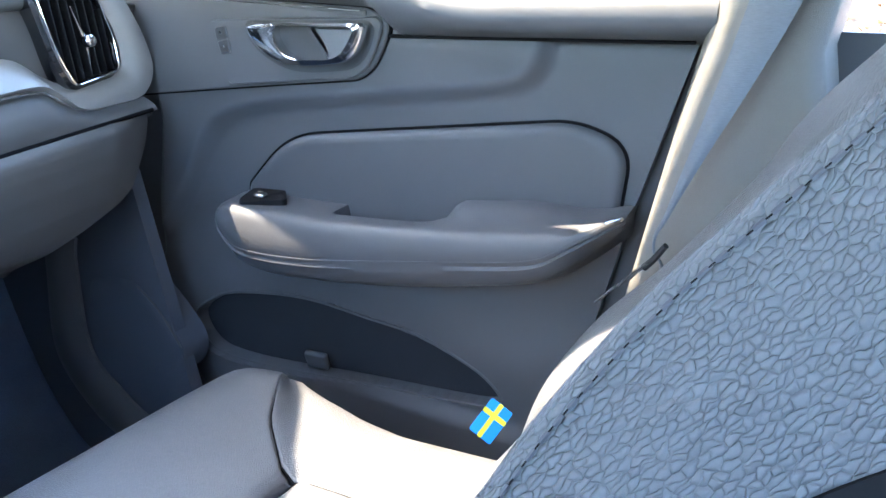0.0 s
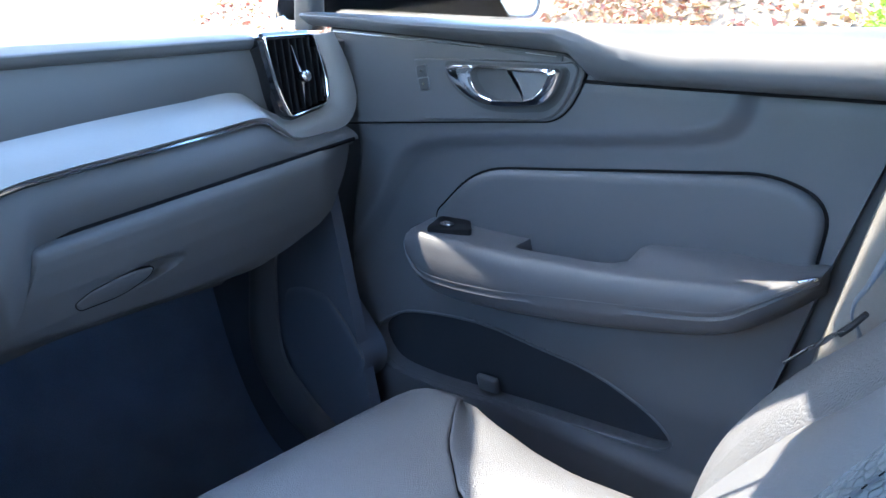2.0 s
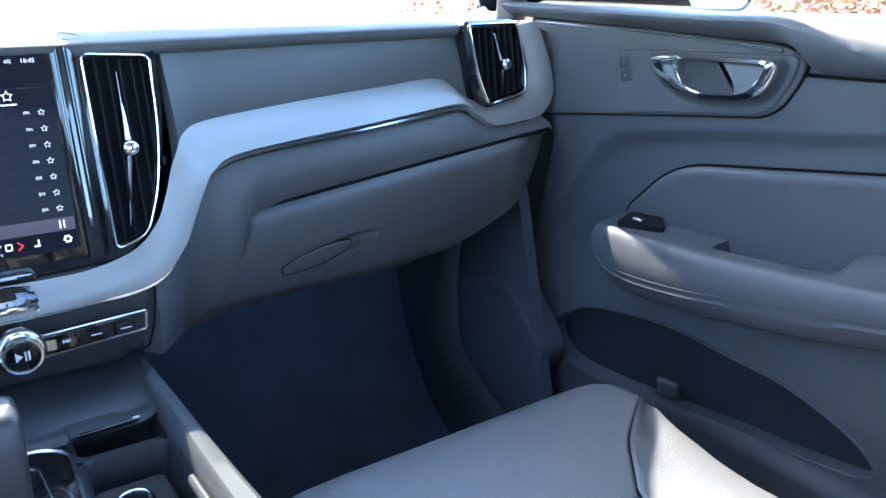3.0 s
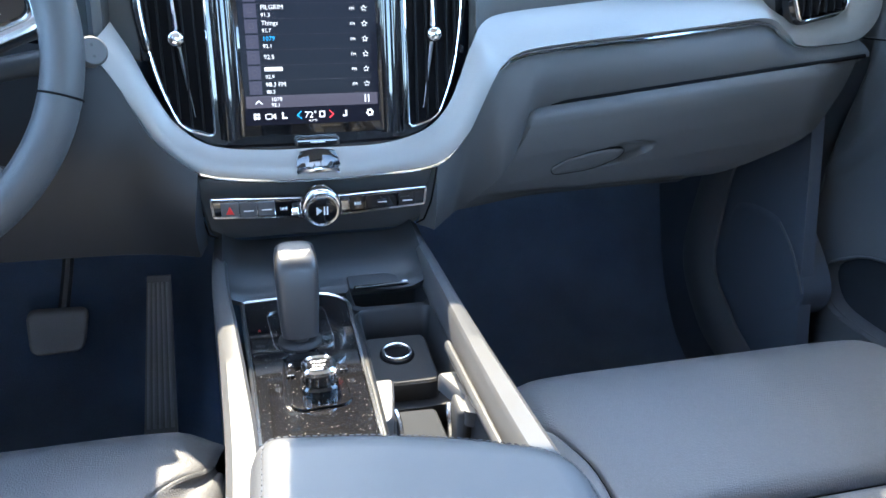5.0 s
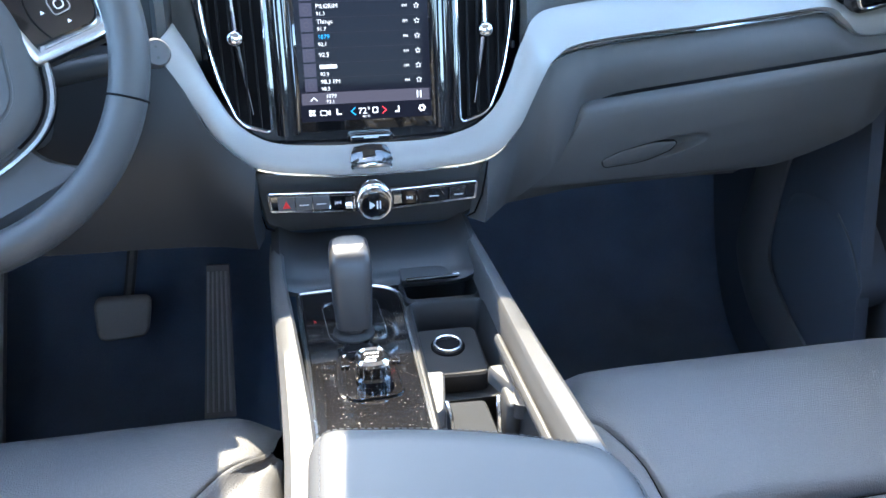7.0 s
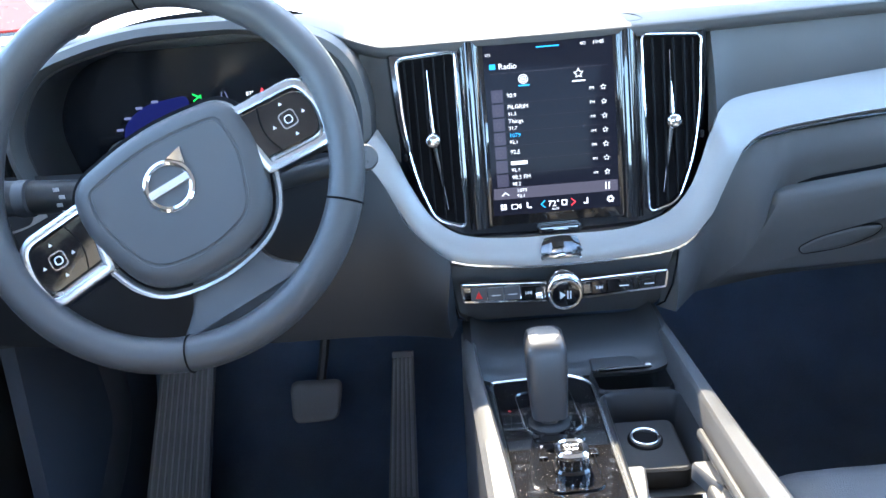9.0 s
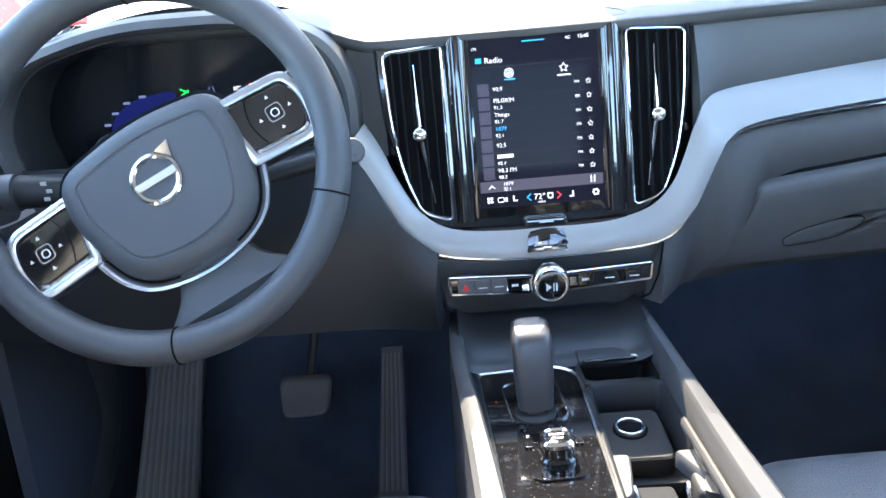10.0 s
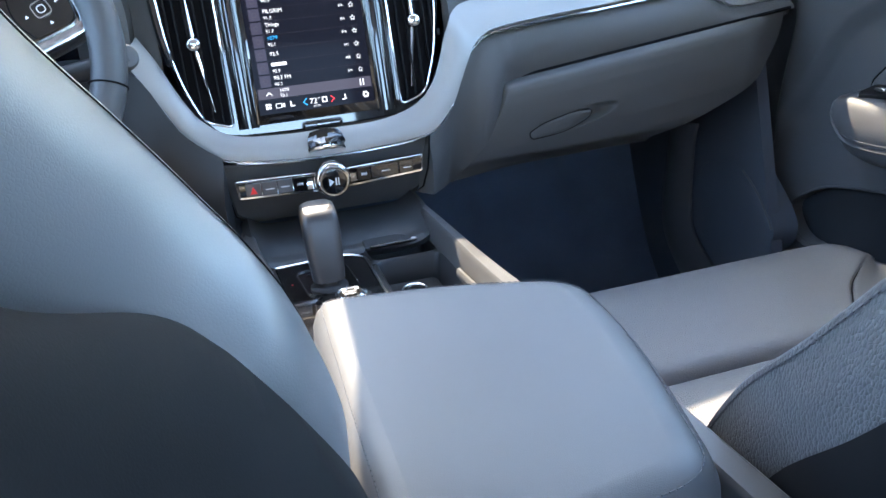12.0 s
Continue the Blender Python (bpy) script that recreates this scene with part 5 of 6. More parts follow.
A_ = np.array(spline([(0.300, 0.42), (0.312, 0.356), (0.323, 0.222), (0.252, 0.136), (0.164, 0.10), (0.0, 0.075), (-0.4, 0.06)], 8))
B_ = np.array(spline([(0.225, 0.43), (0.235, 0.384), (0.233, 0.250), (0.171, 0.194), (0.115, 0.165), (0.0, 0.13), (-0.4, 0.11)], 8))
for s in (1, -1):
    rings = []
    for p, q in zip(A_, B_):
        rings.append([(s * 0.665, p[0], p[1])] + [(s * (0.660 - 0.012 * math.sin(math.pi * f) ** 0.7), *(p * (1 - f) + q * f)) for f in np.linspace(0, 1, 7)] + [(s * 0.665, q[0], q[1])])
    setting("trim", loft(rings), PLASTIC, "grey door sill and kick trim strip", "sill trim")
setting("trim", slab_between((0.684, 0.62, 0.0), (0.684, 0.62, 0.752), (0.684, -0.04, 0.0), (0.704, 0.17, 0.752), -0.02), KICK, "dark kick panel beside the footwell", "kick panel")
setting("trim", slab_between((-0.668, 0.62, 0.0), (-0.668, 0.62, 0.752), (-0.668, -0.0, 0.0), (-0.70, 0.14, 0.752), 0.02), KICK, "dark kick panel beside the pedals", "kick panel")

# ---- driver's door, hardly seen ----
ddoor = thing("driver_door", "dark grey car door card beside the driver, closed", "car door")
g = []
for u in np.linspace(0, 1, 40):
    g.append([(-(0.735 + 0.02 * float(bump_fn(z, 0.5, 0.46))), rear_edge(z) + (front_edge(z) - rear_edge(z)) * u, z) for z in np.linspace(0.18, 0.79, 30)])
part("door_panel", sheet(g, 0.012), DOOR_SOFT, ddoor)
rings = []
for y in np.linspace(-0.636, 0.20, 20):
    rings.append([(-0.742, y, 0.727), (-0.716, y, 0.742), (-0.704, y, 0.762), (-0.72, y, 0.785), (-0.745, y, 0.789), (-0.787, y, 0.785), (-0.787, y, 0.727)])
part("sill_roll", loft(rings), DOOR_SOFT, ddoor)
rings = []
for y, zt, zs, zb, xi in spline(ST, 4):
    rings.append([(-0.752, y, zt + 0.01), (-xi - 0.01, y, zt), (-xi, y, zt - 0.014), (-xi, y, zs), (-xi - 0.016, y, zb), (-0.752, y, zb - 0.01)])
part("armrest", loft(rings), DOOR_SOFT, ddoor)

# ---- B pillars, belt ----
for s in (1, -1):
    rings = []
    for y, z, x, w in ((-0.51, 0.05, 0.75, 0.26), (-0.552, 0.42, 0.748, 0.24), (-0.578, 0.55, 0.745, 0.21), (-0.598, 0.65, 0.745, 0.14), (-0.616, 0.735, 0.745, 0.105), (-0.632, 0.80, 0.74, 0.10), (-0.70, 1.05, 0.68, 0.10), (-0.74, 1.25, 0.62, 0.10)):
        o = rounded([(0, 0), (-0.046, -0.010), (-0.076, -0.070), (-0.080, -w + 0.012), (-0.07, -w), (0.04, -w), (0.04, 0)], [0.004, 0.010, 0.03, 0.02, 0.006, 0.004, 0.004], 4)
        rings.append([(s * (x + q[0]), y + q[1], z) for q in o])
    setting("trim", loft(rings), PILLAR, "pale grained pillar trim behind the front door", "pillar trim")
belt = thing("seat_belt", "grey woven seat belt hanging by the pillar with its latch", "seat belt")
line = spline([(0.600, -0.800, 1.15), (0.630, -0.745, 0.95), (0.650, -0.6925, 0.794), (0.652, -0.678, 0.75), (0.653, -0.660, 0.70), (0.654, -0.6425, 0.655), (0.655, -0.6215, 0.598), (0.657, -0.612, 0.568), (0.680, -0.62, 0.50), (0.70, -0.62, 0.15)], 8)
wid = lambda z: interp(z, [0.15, 0.57, 0.60, 0.655, 0.70, 0.75, 0.794, 1.1], [0.020, 0.002, 0.003, 0.0078, 0.0125, 0.0175, 0.021, 0.022])
g = [[(q[0] - 0.004 * math.cos(1.5 * v) - 0.003 * v, q[1] - v * wid(q[2]), q[2] + 0.1 * v * wid(q[2])) for v in np.linspace(-1, 1, 9)] for q in line]
part("webbing", sheet(g, 0.0016), BELT, belt)
part("latch", loft([[(0.655 + a * w, -0.588 + (-0.018) * t - 0.010 * b, 0.532 + 0.016 * t + 0.010 * b * 0.3 + b * 0.012 * w / 0.006) for a, b in ((-1, -0.5), (1, -0.5), (1, 0.5), (-1, 0.5))] for t, w in ((0.0, 0.003), (0.2, 0.006), (0.8, 0.006), (1.0, 0.004))]), PLASTIC_DARK, belt, "black belt tongue holder")
part("tongue", tube([(0.655, -0.564, 0.506), (0.655, -0.576, 0.519), (0.655, -0.588, 0.532)], 0.0014, 6), SATIN, belt, "metal belt tongue")
part("latch_loop", tube([(0.655, -0.606, 0.548), (0.656, -0.613, 0.556), (0.656, -0.623, 0.571)], lambda t: 0.0055 - 0.001 * t, 8, flat=0.6), RUBBER, belt)

# ---- front seats ----
def seat(name, label, sx, cx, shift, flag, drop):
    """A leather front seat centred at cx; sx = 1 has its inner side towards -x."""
    s = thing(name, label, "car seat", "front seats")

    def W(u, y, z):
        return (cx + sx * u, y, z)
    # seams: the one on the +x side runs inwards behind the rolled front, the other stays straight
    def seam_r(y):
        if not flag:
            return interp(-y, [0.12, 0.197, 0.221, 0.246, 0.282, 0.33, 0.42, 0.62], [0.236, 0.226, 0.214, 0.184, 0.154, 0.125, 0.110, 0.140])
        return interp(-y, [0.12, 0.205, 0.222, 0.25, 0.285, 0.346, 0.42, 0.62], [0.236, 0.232, 0.214, 0.172, 0.124, 0.072, 0.080, 0.130])

    def seam_l(y):
        return -interp(-y, [0.12, 0.205, 0.222, 0.25, 0.30, 0.62], [0.236, 0.232, 0.222, 0.205, 0.190, 0.175])

    def P(u, y, z):
        return (cx + u, y, z + drop)
    FRONT = spline([(-0.17, 0.12), (-0.120, 0.20), (-0.108, 0.27), (-0.121, 0.335), (-0.168, 0.377), (-0.22, 0.387), (-0.28, 0.384), (-0.333, 0.380), (-0.350, 0.374), (-0.356, 0.362)], 6)
    rows = []
    for k in [0.0, 0.003, 0.007, 0.012] + list(np.linspace(0.025, 0.975, 42)) + [0.988, 0.993, 0.997, 1.0]:
        row = []
        for y, z in FRONT:
            lim_l, lim_r = (seam_l(y), seam_r(y)) if z > 0.33 else (-0.236, 0.236)
            u = lim_l + (lim_r - lim_l) * k
            edge = 0.005 * (1 - min(k, 1 - k) / 0.012) ** 2 if min(k, 1 - k) < 0.012 else 0
            sag = 0.022 * bump_fn(abs(u), 0.17, 0.236) ** 2
            row.append(P(u, y - 0.05 * max(0, abs(u) - 0.14), z - edge - sag))
        rows.append(row)
    part("thigh_pad", sheet(rows, -0.03), LEATHER, s)
    # centre insert
    rows = []
    for k in [0.0, 0.004, 0.009, 0.015] + list(np.linspace(0.03, 0.97, 28)) + [0.985, 0.991, 0.996, 1.0]:
        row = []
        for y, z in spline([(-0.358, 0.352), (-0.362, 0.366), (-0.378, 0.373), (-0.45, 0.370), (-0.54, 0.365), (-0.62, 0.365)], 6):
            u = seam_l(y) + (seam_r(y) - seam_l(y)) * k
            edge = 0.005 * (1 - min(k, 1 - k) / 0.015) ** 2 if min(k, 1 - k) < 0.015 else 0
            row.append(P(u, y, z - edge))
        rows.append(row)
    part("seat_insert", sheet(rows, -0.03), LEATHER, s)
    part("seam", tube([P(seam_l(-0.357) * (1 - k) + seam_r(-0.357) * k, -0.3575, 0.3590) for k in np.linspace(0.01, 0.99, 12)], 0.0026, 6), SLOT, s)
    def pad_z(u, y):
        # upper face of the cushion's pads
        return 0.030 + interp(-y, [0.18, 0.22, 0.28, 0.335, 0.352, 0.362, 0.378, 0.45, 0.54, 0.62], [0.350, 0.357, 0.354, 0.350, 0.343, 0.336, 0.343, 0.340, 0.335, 0.335]) - 0.022 * float(bump_fn(abs(u), 0.17, 0.236)) ** 2 * (y > -0.355)

    # side bolsters
    for d, seam in ((1, seam_r), (-1, seam_l)):
        rows, line, thread = [], [], []
        for y in spline([(-0.206,), (-0.215,), (-0.24,), (-0.28,), (-0.34,), (-0.42,), (-0.52,), (-0.62,)], 4):
            y = float(y[0])
            a = seam(y)
            zc = interp(-y, [0.206, 0.24, 0.30, 0.42, 0.62], [0.352, 0.366, 0.370, 0.380, 0.400])
            out = interp(-y, [0.206, 0.24, 0.30, 0.40, 0.62], [0.237, 0.238, 0.230, 0.206, 0.190]) if d > 0 and flag else d * (interp(-y, [0.206, 0.24, 0.265, 0.29, 0.32, 0.42, 0.62], [0.238, 0.235, 0.236, 0.240, 0.245, 0.255, 0.262]) if d > 0 else interp(-y, [0.206, 0.24, 0.30, 0.62], [0.240, 0.256, 0.264, 0.268]))
            row = []
            for t, h in spline([(0.0, -0.0055), (0.02, -0.001), (0.10, 0.001), (0.45, 0.004), (0.75, -0.004), (0.92, -0.024), (1.0, -0.060), (1.01, -0.14), (0.97, -0.22)], 4):
                b = float(bump_fn(t, 0.0, 0.40))
                row.append(P(a + (out - a) * t, y - 0.01 * (h < -0.05), (pad_z(a, y) - 0.001) * (1 - b) + zc * b + h))
            rows.append(row)
            line.append(P(a + 0.0004 * d, y, pad_z(a, y) - 0.0036))
            thread.append(P(a - 0.0065 * d, y + 0.002, pad_z(a - 0.0065 * d, y) - 0.0016))
        part("side_bolster", sheet(rows, 0.004 * d), LEATHER, s)
        part("seam", tube(line, 0.0014, 6), SLOT, s)
        part("stitching", stitches(thread, 0.0052, 0.0034, 0.0006), THREAD, s)
    part("seat_base", rbox((0.44, 0.42, 0.22), 0.03, 3, Matrix.Translation((cx, -0.42, 0.06))), PLASTIC_DARK, s)
    part("seat_rail", rbox((0.03, 0.50, 0.05), 0.006, 2, Matrix.Translation((cx + 0.17, -0.42, 0.02))), RUBBER, s)
    part("seat_rail", rbox((0.03, 0.50, 0.05), 0.006, 2, Matrix.Translation((cx - 0.17, -0.42, 0.02))), RUBBER, s)
    # backrest: stations of height, front line, half width
    STN = [(0.34, -0.505, 0.232), (0.42, -0.525, 0.243), (0.50, -0.572, 0.250), (0.56, -0.625, 0.252), (0.62, -0.670, 0.242), (0.66, -0.698, 0.228), (0.69, -0.714, 0.211), (0.72, -0.734, 0.194), (0.755, -0.763, 0.177), (0.80, -0.797, 0.165), (0.88, -0.825, 0.160), (0.94, -0.855, 0.150), (0.965, -0.885, 0.130)]
    SEC = [(-1.0 if flag else -0.998, -0.004), (-0.988, -0.0020), (-0.96, -0.003), (-0.88, -0.007), (-0.78, -0.014), (-0.72, -0.024), (-0.70, -0.032), (-0.66, -0.028), (-0.4, -0.020), (0.0, -0.018)]
    back, front = [], []
    edge_l = []
    shells = []
    for z, y, h in spline(STN, 7):
        y += shift * bump_fn(z, 0.36, 0.60)
        # the driver's backrest reclines further and leans towards the console
        dx, dy, dz = (0.0, 0.0, 0.0)
        if not flag:
            k = -0.155 * float(bump_fn(z, 0.40, 0.58)) - 0.12 * float(bump_fn(z, 0.46, 0.60) * (1 - bump_fn(z, 0.63, 0.72)))
            h -= 0.002 * float(bump_fn(z, 0.46, 0.58) * (1 - bump_fn(z, 0.66, 0.72)))
            dx, dy, dz = (k * (cx + h + 0.124), k * (y + 0.902), k * (z - 0.754))
        ring = []
        full = SEC + [(-a, b) for a, b in SEC[-2::-1]]
        for a, b in full:
            ring.append(W(a * h + sx * dx, y + b + dy, z + 0.45 * b + dz))
        depth = 0.085
        half = ((1.012, -0.030), (1.010, -0.055), (0.985, -depth), (0.90, -depth - 0.015)) if flag else ((1.020, -0.010), (1.030, -0.020), (1.022, -0.032), (0.985, -0.043), (0.92, -0.050), (0.80, -0.056))
        for a, b in half + tuple((-a, b) for a, b in half[::-1]):
            ring.append(W(a * h * (1.0 if flag else 0.988) + sx * dx, y + b + dy, z + 0.62 * b + dz))
        front.append(ring)
        edge_l.append(W(-h * 1.0012 - 0.0002 + sx * dx, y - 0.0065 + dy, z - 0.003 + dz))
        shells.append((z, y, h, dx, dy, dz))
    part("backrest", loft(front), LEATHER_COARSE if flag else LEATHER_SHEEN, s, "grained leather backrest", 50)
    if flag:
        part("stitching", stitches(edge_l[8:], 0.0056, 0.0036, 0.0007), THREAD, s)
    part("seam_gap", tube(edge_l[4:], 0.00025, 5), SLOT, s)
    # shell on the back
    rings = []
    for z, y, h, dx, dy, dz in shells[4:]:
        lip = 0.046 if flag else 0.047
        d_ = lip - 0.058 + 0.020 * float(bump_fn(z, 0.69, 0.76)) + 0.03 * float(bump_fn(z, 0.76, 0.84))
        edge_ = [(1.018, -0.058), (1.032, -0.066), (1.036, -0.078)] if flag else [(0.960, -0.060), (1.000, -0.0575), (1.022, -0.062), (1.034, -0.074)]
        half = [(q[0], q[1] - d_) for q in edge_] + [(1.035, -0.10 - d_), (0.95, -0.135), (0.5, -0.155)]
        o = [(-q[0], q[1]) for q in half] + half[::-1]
        rings.append([W(a * h + sx * dx, y + b + dy, z + 0.62 * b + dz) for a, b in o])
    part("back_shell", loft(rings), SHELL, s, "dark hard back shell")
    hr = spline([(-0.10, 0.0), (-0.11, 0.08), (-0.08, 0.17), (0.0, 0.19), (0.08, 0.17), (0.11, 0.08), (0.10, 0.0)], 4)
    o = [(q[0], q[1]) for q in hr]
    HM = Matrix.Translation((cx, -0.90 + shift, 0.985)) if flag else Matrix.Translation((cx, -0.93 + shift, 0.955)) @ pose(0, 0, 0, 90 + 12)
    part("headrest", pillow(o, [(0.012, -0.05), (0.0, -0.035), (0.0, 0.02), (0.012, 0.036), (0.03, 0.042)], HM), LEATHER, s)
    if flag:
        # small cloth flag sewn into the seam
        FM = look((0.171, -0.704, 0.684), (0.327, -0.625, 0.575)) @ Matrix.Rotation(radians(FLAG_TILT), 4, "Z")
        blue, yel = mat("flag_blue", (0.01, 0.22, 0.62), 0.7, grain=4000, depth=0.0001), mat("flag_yellow", (0.85, 0.66, 0.02), 0.7, grain=4000, depth=0.0001)
        f = part("flag_tag", rbox((0.0100, 0.0068, 0.0010), 0.0004, 2, FM), blue, s, "tiny blue cloth flag with yellow cross")
        part("cross_bar", rbox((0.0101, 0.0013, 0.0014), 0.0002, 1, FM @ Matrix.Translation((0, 0.0002, -0.0002))), yel, f)
        part("cross_bar", rbox((0.0014, 0.0069, 0.0014), 0.0002, 1, FM @ Matrix.Translation((0.0015, 0, -0.0002))), yel, f)
    return s


FLAG_TILT = 54
seat("passenger_seat", "grey grained leather passenger seat with stitched bolsters, partly sunlit", 1, 0.385, 0.0, True, -0.012)
seat("driver_seat", "grey grained leather driver seat with dark back shell", -1, -0.345, 0.075, False, -0.018)

# ---- steering wheel ----
wheel = thing("steering_wheel", "dark leather steering wheel with satin spokes, at an angle", "steering wheel")
TURN_W = 27
WM = Matrix.Translation((-0.372, -0.090, 0.690)) @ pose(0, 0, 0, 90 - 23, 0, 0) @ pose(0, 0, 0, 0, 0, TURN_W)
# local axes: x right, y up in the wheel's plane, z towards the driver
WLEATHER = mat("wheel_leather", (0.068, 0.070, 0.074), 0.36, cell=900, cell_depth=0.00008, grain=3000, depth=0.00002, var=0.06)
R0 = 0.168
rings = []
for i in range(96):
    a = 2 * math.pi * i / 96
    fat = 1 + 0.12 * (math.exp(-((math.degrees(a) - 35) / 12) ** 2) + math.exp(-((math.degrees(a) - 145) / 12) ** 2))
    ring = []
    for k in range(14):
        b = 2 * math.pi * k / 14
        r = R0 + 0.0165 * fat * math.cos(b)
        ring.append(WM @ Vector((r * math.cos(a), r * math.sin(a), 0.0185 * fat * math.sin(b))))
    rings.append(ring)
part("rim", loft(rings, wrap=True), WLEATHER, wheel, "dark leather rim")
for deg in (68, 147, 248, 292 + 27):
    a = radians(deg)
    c = [WM @ Vector(((R0 + 0.0169 * math.cos(b)) * math.cos(a), (R0 + 0.0169 * math.cos(b)) * math.sin(a), 0.0189 * math.sin(b))) for b in np.linspace(0, 2 * math.pi, 20, endpoint=False)]
    part("rim_seam", tube(c, 0.0009, 6, True), SLOT, wheel)
# hub
o = rounded([(-0.085, 0.052), (0.0, 0.066), (0.085, 0.052), (0.092, 0.0), (0.066, -0.072), (0.0, -0.088), (-0.066, -0.072), (-0.092, 0.0)], [0.03, 0.06, 0.03, 0.05, 0.03, 0.05, 0.03, 0.05], 6)
HM2 = WM @ Matrix.Translation((0, -0.020, 0))
part("hub", pillow(o, [(0.004, -0.045), (0.0, -0.02), (0.0, -0.004), (0.003, 0.003), (0.009, 0.007), (0.014, 0.0088), (0.018, 0.0090), (0.019, 0.0080), (0.0205, 0.0080), (0.0215, 0.0092)], HM2), WLEATHER, wheel, "padded airbag cover")
part("hub_gap", bezel(o, [(-0.005, -0.025), (-0.004, -0.006), (0.001, -0.004), (0.001, -0.025)], HM2), SLOT, wheel)
low = [q for q in offset(o, -0.006) if q[1] < 0.02]
low.sort(key=lambda q: math.atan2(q[0], -q[1]))
part("hub_trim", tube([HM2 @ Vector((q[0], q[1], -0.004)) for q in low], 0.0055, 8, flat=0.6), SATIN, wheel, "satin trim under the hub")
PM = WM @ Matrix.Translation((0, -0.030, 0))
# spokes with key pads
for s in (-1, 1):
    o = rounded([(s * 0.070, 0.048), (s * 0.150, 0.043), (s * 0.160, 0.010), (s * 0.152, -0.031), (s * 0.080, -0.026)], [0.006, 0.018, 0.02, 0.018, 0.006], 6)
    part("spoke", pillow(o, [(0.004, -0.030), (0.0, -0.012), (0.0, -0.002), (0.002, 0.002), (0.006, 0.0035), (0.010, 0.0025), (0.012, -0.002)], PM), SATIN, wheel, "satin silver spoke frame")
    o = rounded([(s * 0.078, 0.036), (s * 0.143, 0.030), (s * 0.149, 0.010), (s * 0.143, -0.017), (s * 0.088, -0.012)], [0.004, 0.012, 0.02, 0.012, 0.004], 6)
    pad = part("key_pad", pillow(o, [(0, -0.010), (0, 0.0015), (0.0015, 0.0030)], PM), PIANO, wheel, "gloss black key pad")
    part("key_ring", bezel(rounded([(s * 0.122 - 0.008, 0.001), (s * 0.122 + 0.008, 0.001), (s * 0.122 + 0.008, 0.017), (s * 0.122 - 0.008, 0.017)], 0.005), [(0, 0.0028), (0, 0.0042), (0.0012, 0.0042), (0.0012, 0.0028)], PM), SATIN, pad)
    part("key_mark", bezel(rounded([(s * 0.122 - 0.004, 0.005), (s * 0.122 + 0.004, 0.005), (s * 0.122 + 0.004, 0.013), (s * 0.122 - 0.004, 0.013)], 0.0038), [(0, 0.0028), (0, 0.0036), (0.0010, 0.0036), (0.0010, 0.0028)], PM), WHITE, pad)
    for dx, dy in ((0.0, 0.016), (0.0, -0.015), (0.015, 0.0), (-0.015, 0.0)):
        x, y = s * 0.122 + dx, 0.009 + dy
        part("key_mark", pillow([(x - 0.0018, y - 0.0014), (x + 0.0018, y - 0.0014), (x, y + 0.0018)], [(0, 0.0028), (0, 0.0036)], PM), WHITE, pad)
    part("key_gap", tube([PM @ Vector((s * (0.103 - 0.006 * math.sin(t * 3.1)), 0.034 - 0.046 * t, 0.0030)) for t in np.linspace(0, 1, 10)], 0.0007, 6), SLOT, pad)
    part("spoke_arm", pillow(rounded([(s * 0.135, 0.036), (s * 0.168, 0.044), (s * 0.172, -0.020), (s * 0.140, -0.028)], 0.01), [(0, -0.020), (0, -0.006), (0.004, -0.002)], PM), WLEATHER, wheel)
o = rounded([(-0.036, -0.078), (0.036, -0.078), (0.038, -0.115), (0.076, -0.148), (0.030, -0.168), (-0.030, -0.168), (-0.076, -0.148), (-0.038, -0.115)], [0.01, 0.01, 0.035, 0.004, 0.02, 0.02, 0.004, 0.035], 6)
part("lower_spoke", pillow(o, [(0.006, -0.030), (0.0, -0.016), (0.002, -0.008), (0.008, -0.004)], WM), WLEATHER, wheel, "lower spoke panel")
# round emblem as plain shapes
EM = WM @ Matrix.Translation((0.0, -0.018, 0.0085))
part("emblem_ring", bezel([(0.0242 * math.cos(a), 0.0242 * math.sin(a)) for a in np.linspace(0, 2 * math.pi, 40, endpoint=False)], [(0, -0.002), (0.0005, 0.0022), (0.0030, 0.0032), (0.0055, 0.0022), (0.006, -0.002)], EM), CHROME, wheel, "chrome emblem ring")
part("emblem_bar", pillow(rounded([(-0.022, -0.004), (0.022, -0.004), (0.022, 0.004), (-0.022, 0.004)], 0.001), [(0, -0.002), (0, 0.0020), (0.0008, 0.0028)], EM), SATIN, wheel)
part("emblem_point", pillow(rounded([(0.0100, 0.0225), (0.0225, 0.0100), (0.0265, 0.0265)], 0.0008), [(0, -0.002), (0, 0.0025), (0.0008, 0.0032)], EM), CHROME, wheel)
part("column_shroud", loft([[Vector((-0.372 + q[0] * w, -0.065 + d, 0.672 + q[1] * w - 0.30 * d)) for q in rounded([(-0.062, -0.075), (0.062, -0.075), (0.062, 0.045), (-0.062, 0.045)], 0.03, 5)] for d, w in ((0.0, 1.0), (0.10, 1.05), (0.16, 1.1))]), PLASTIC_DARK, wheel)
# stalks
st = thing("wiper_stalk", "black wiper stalk with round pale end cap", "stalk")
part("stalk_arm", tube([(-0.30, 0.005, 0.645), (-0.25, 0.002, 0.655), (-0.206, 0.0, 0.663)], 0.011, 12), PLASTIC_DARK, st)
part("stalk_cap", turned([(0.0105, -0.004), (0.0135, 0.0), (0.0135, 0.010), (0.0115, 0.013)], 24, Matrix.Translation((-0.200, -0.004, 0.6645)) @ pose(0, 0, 0, 70, 0, 25)), PLASTIC, st, "round grey end cap")
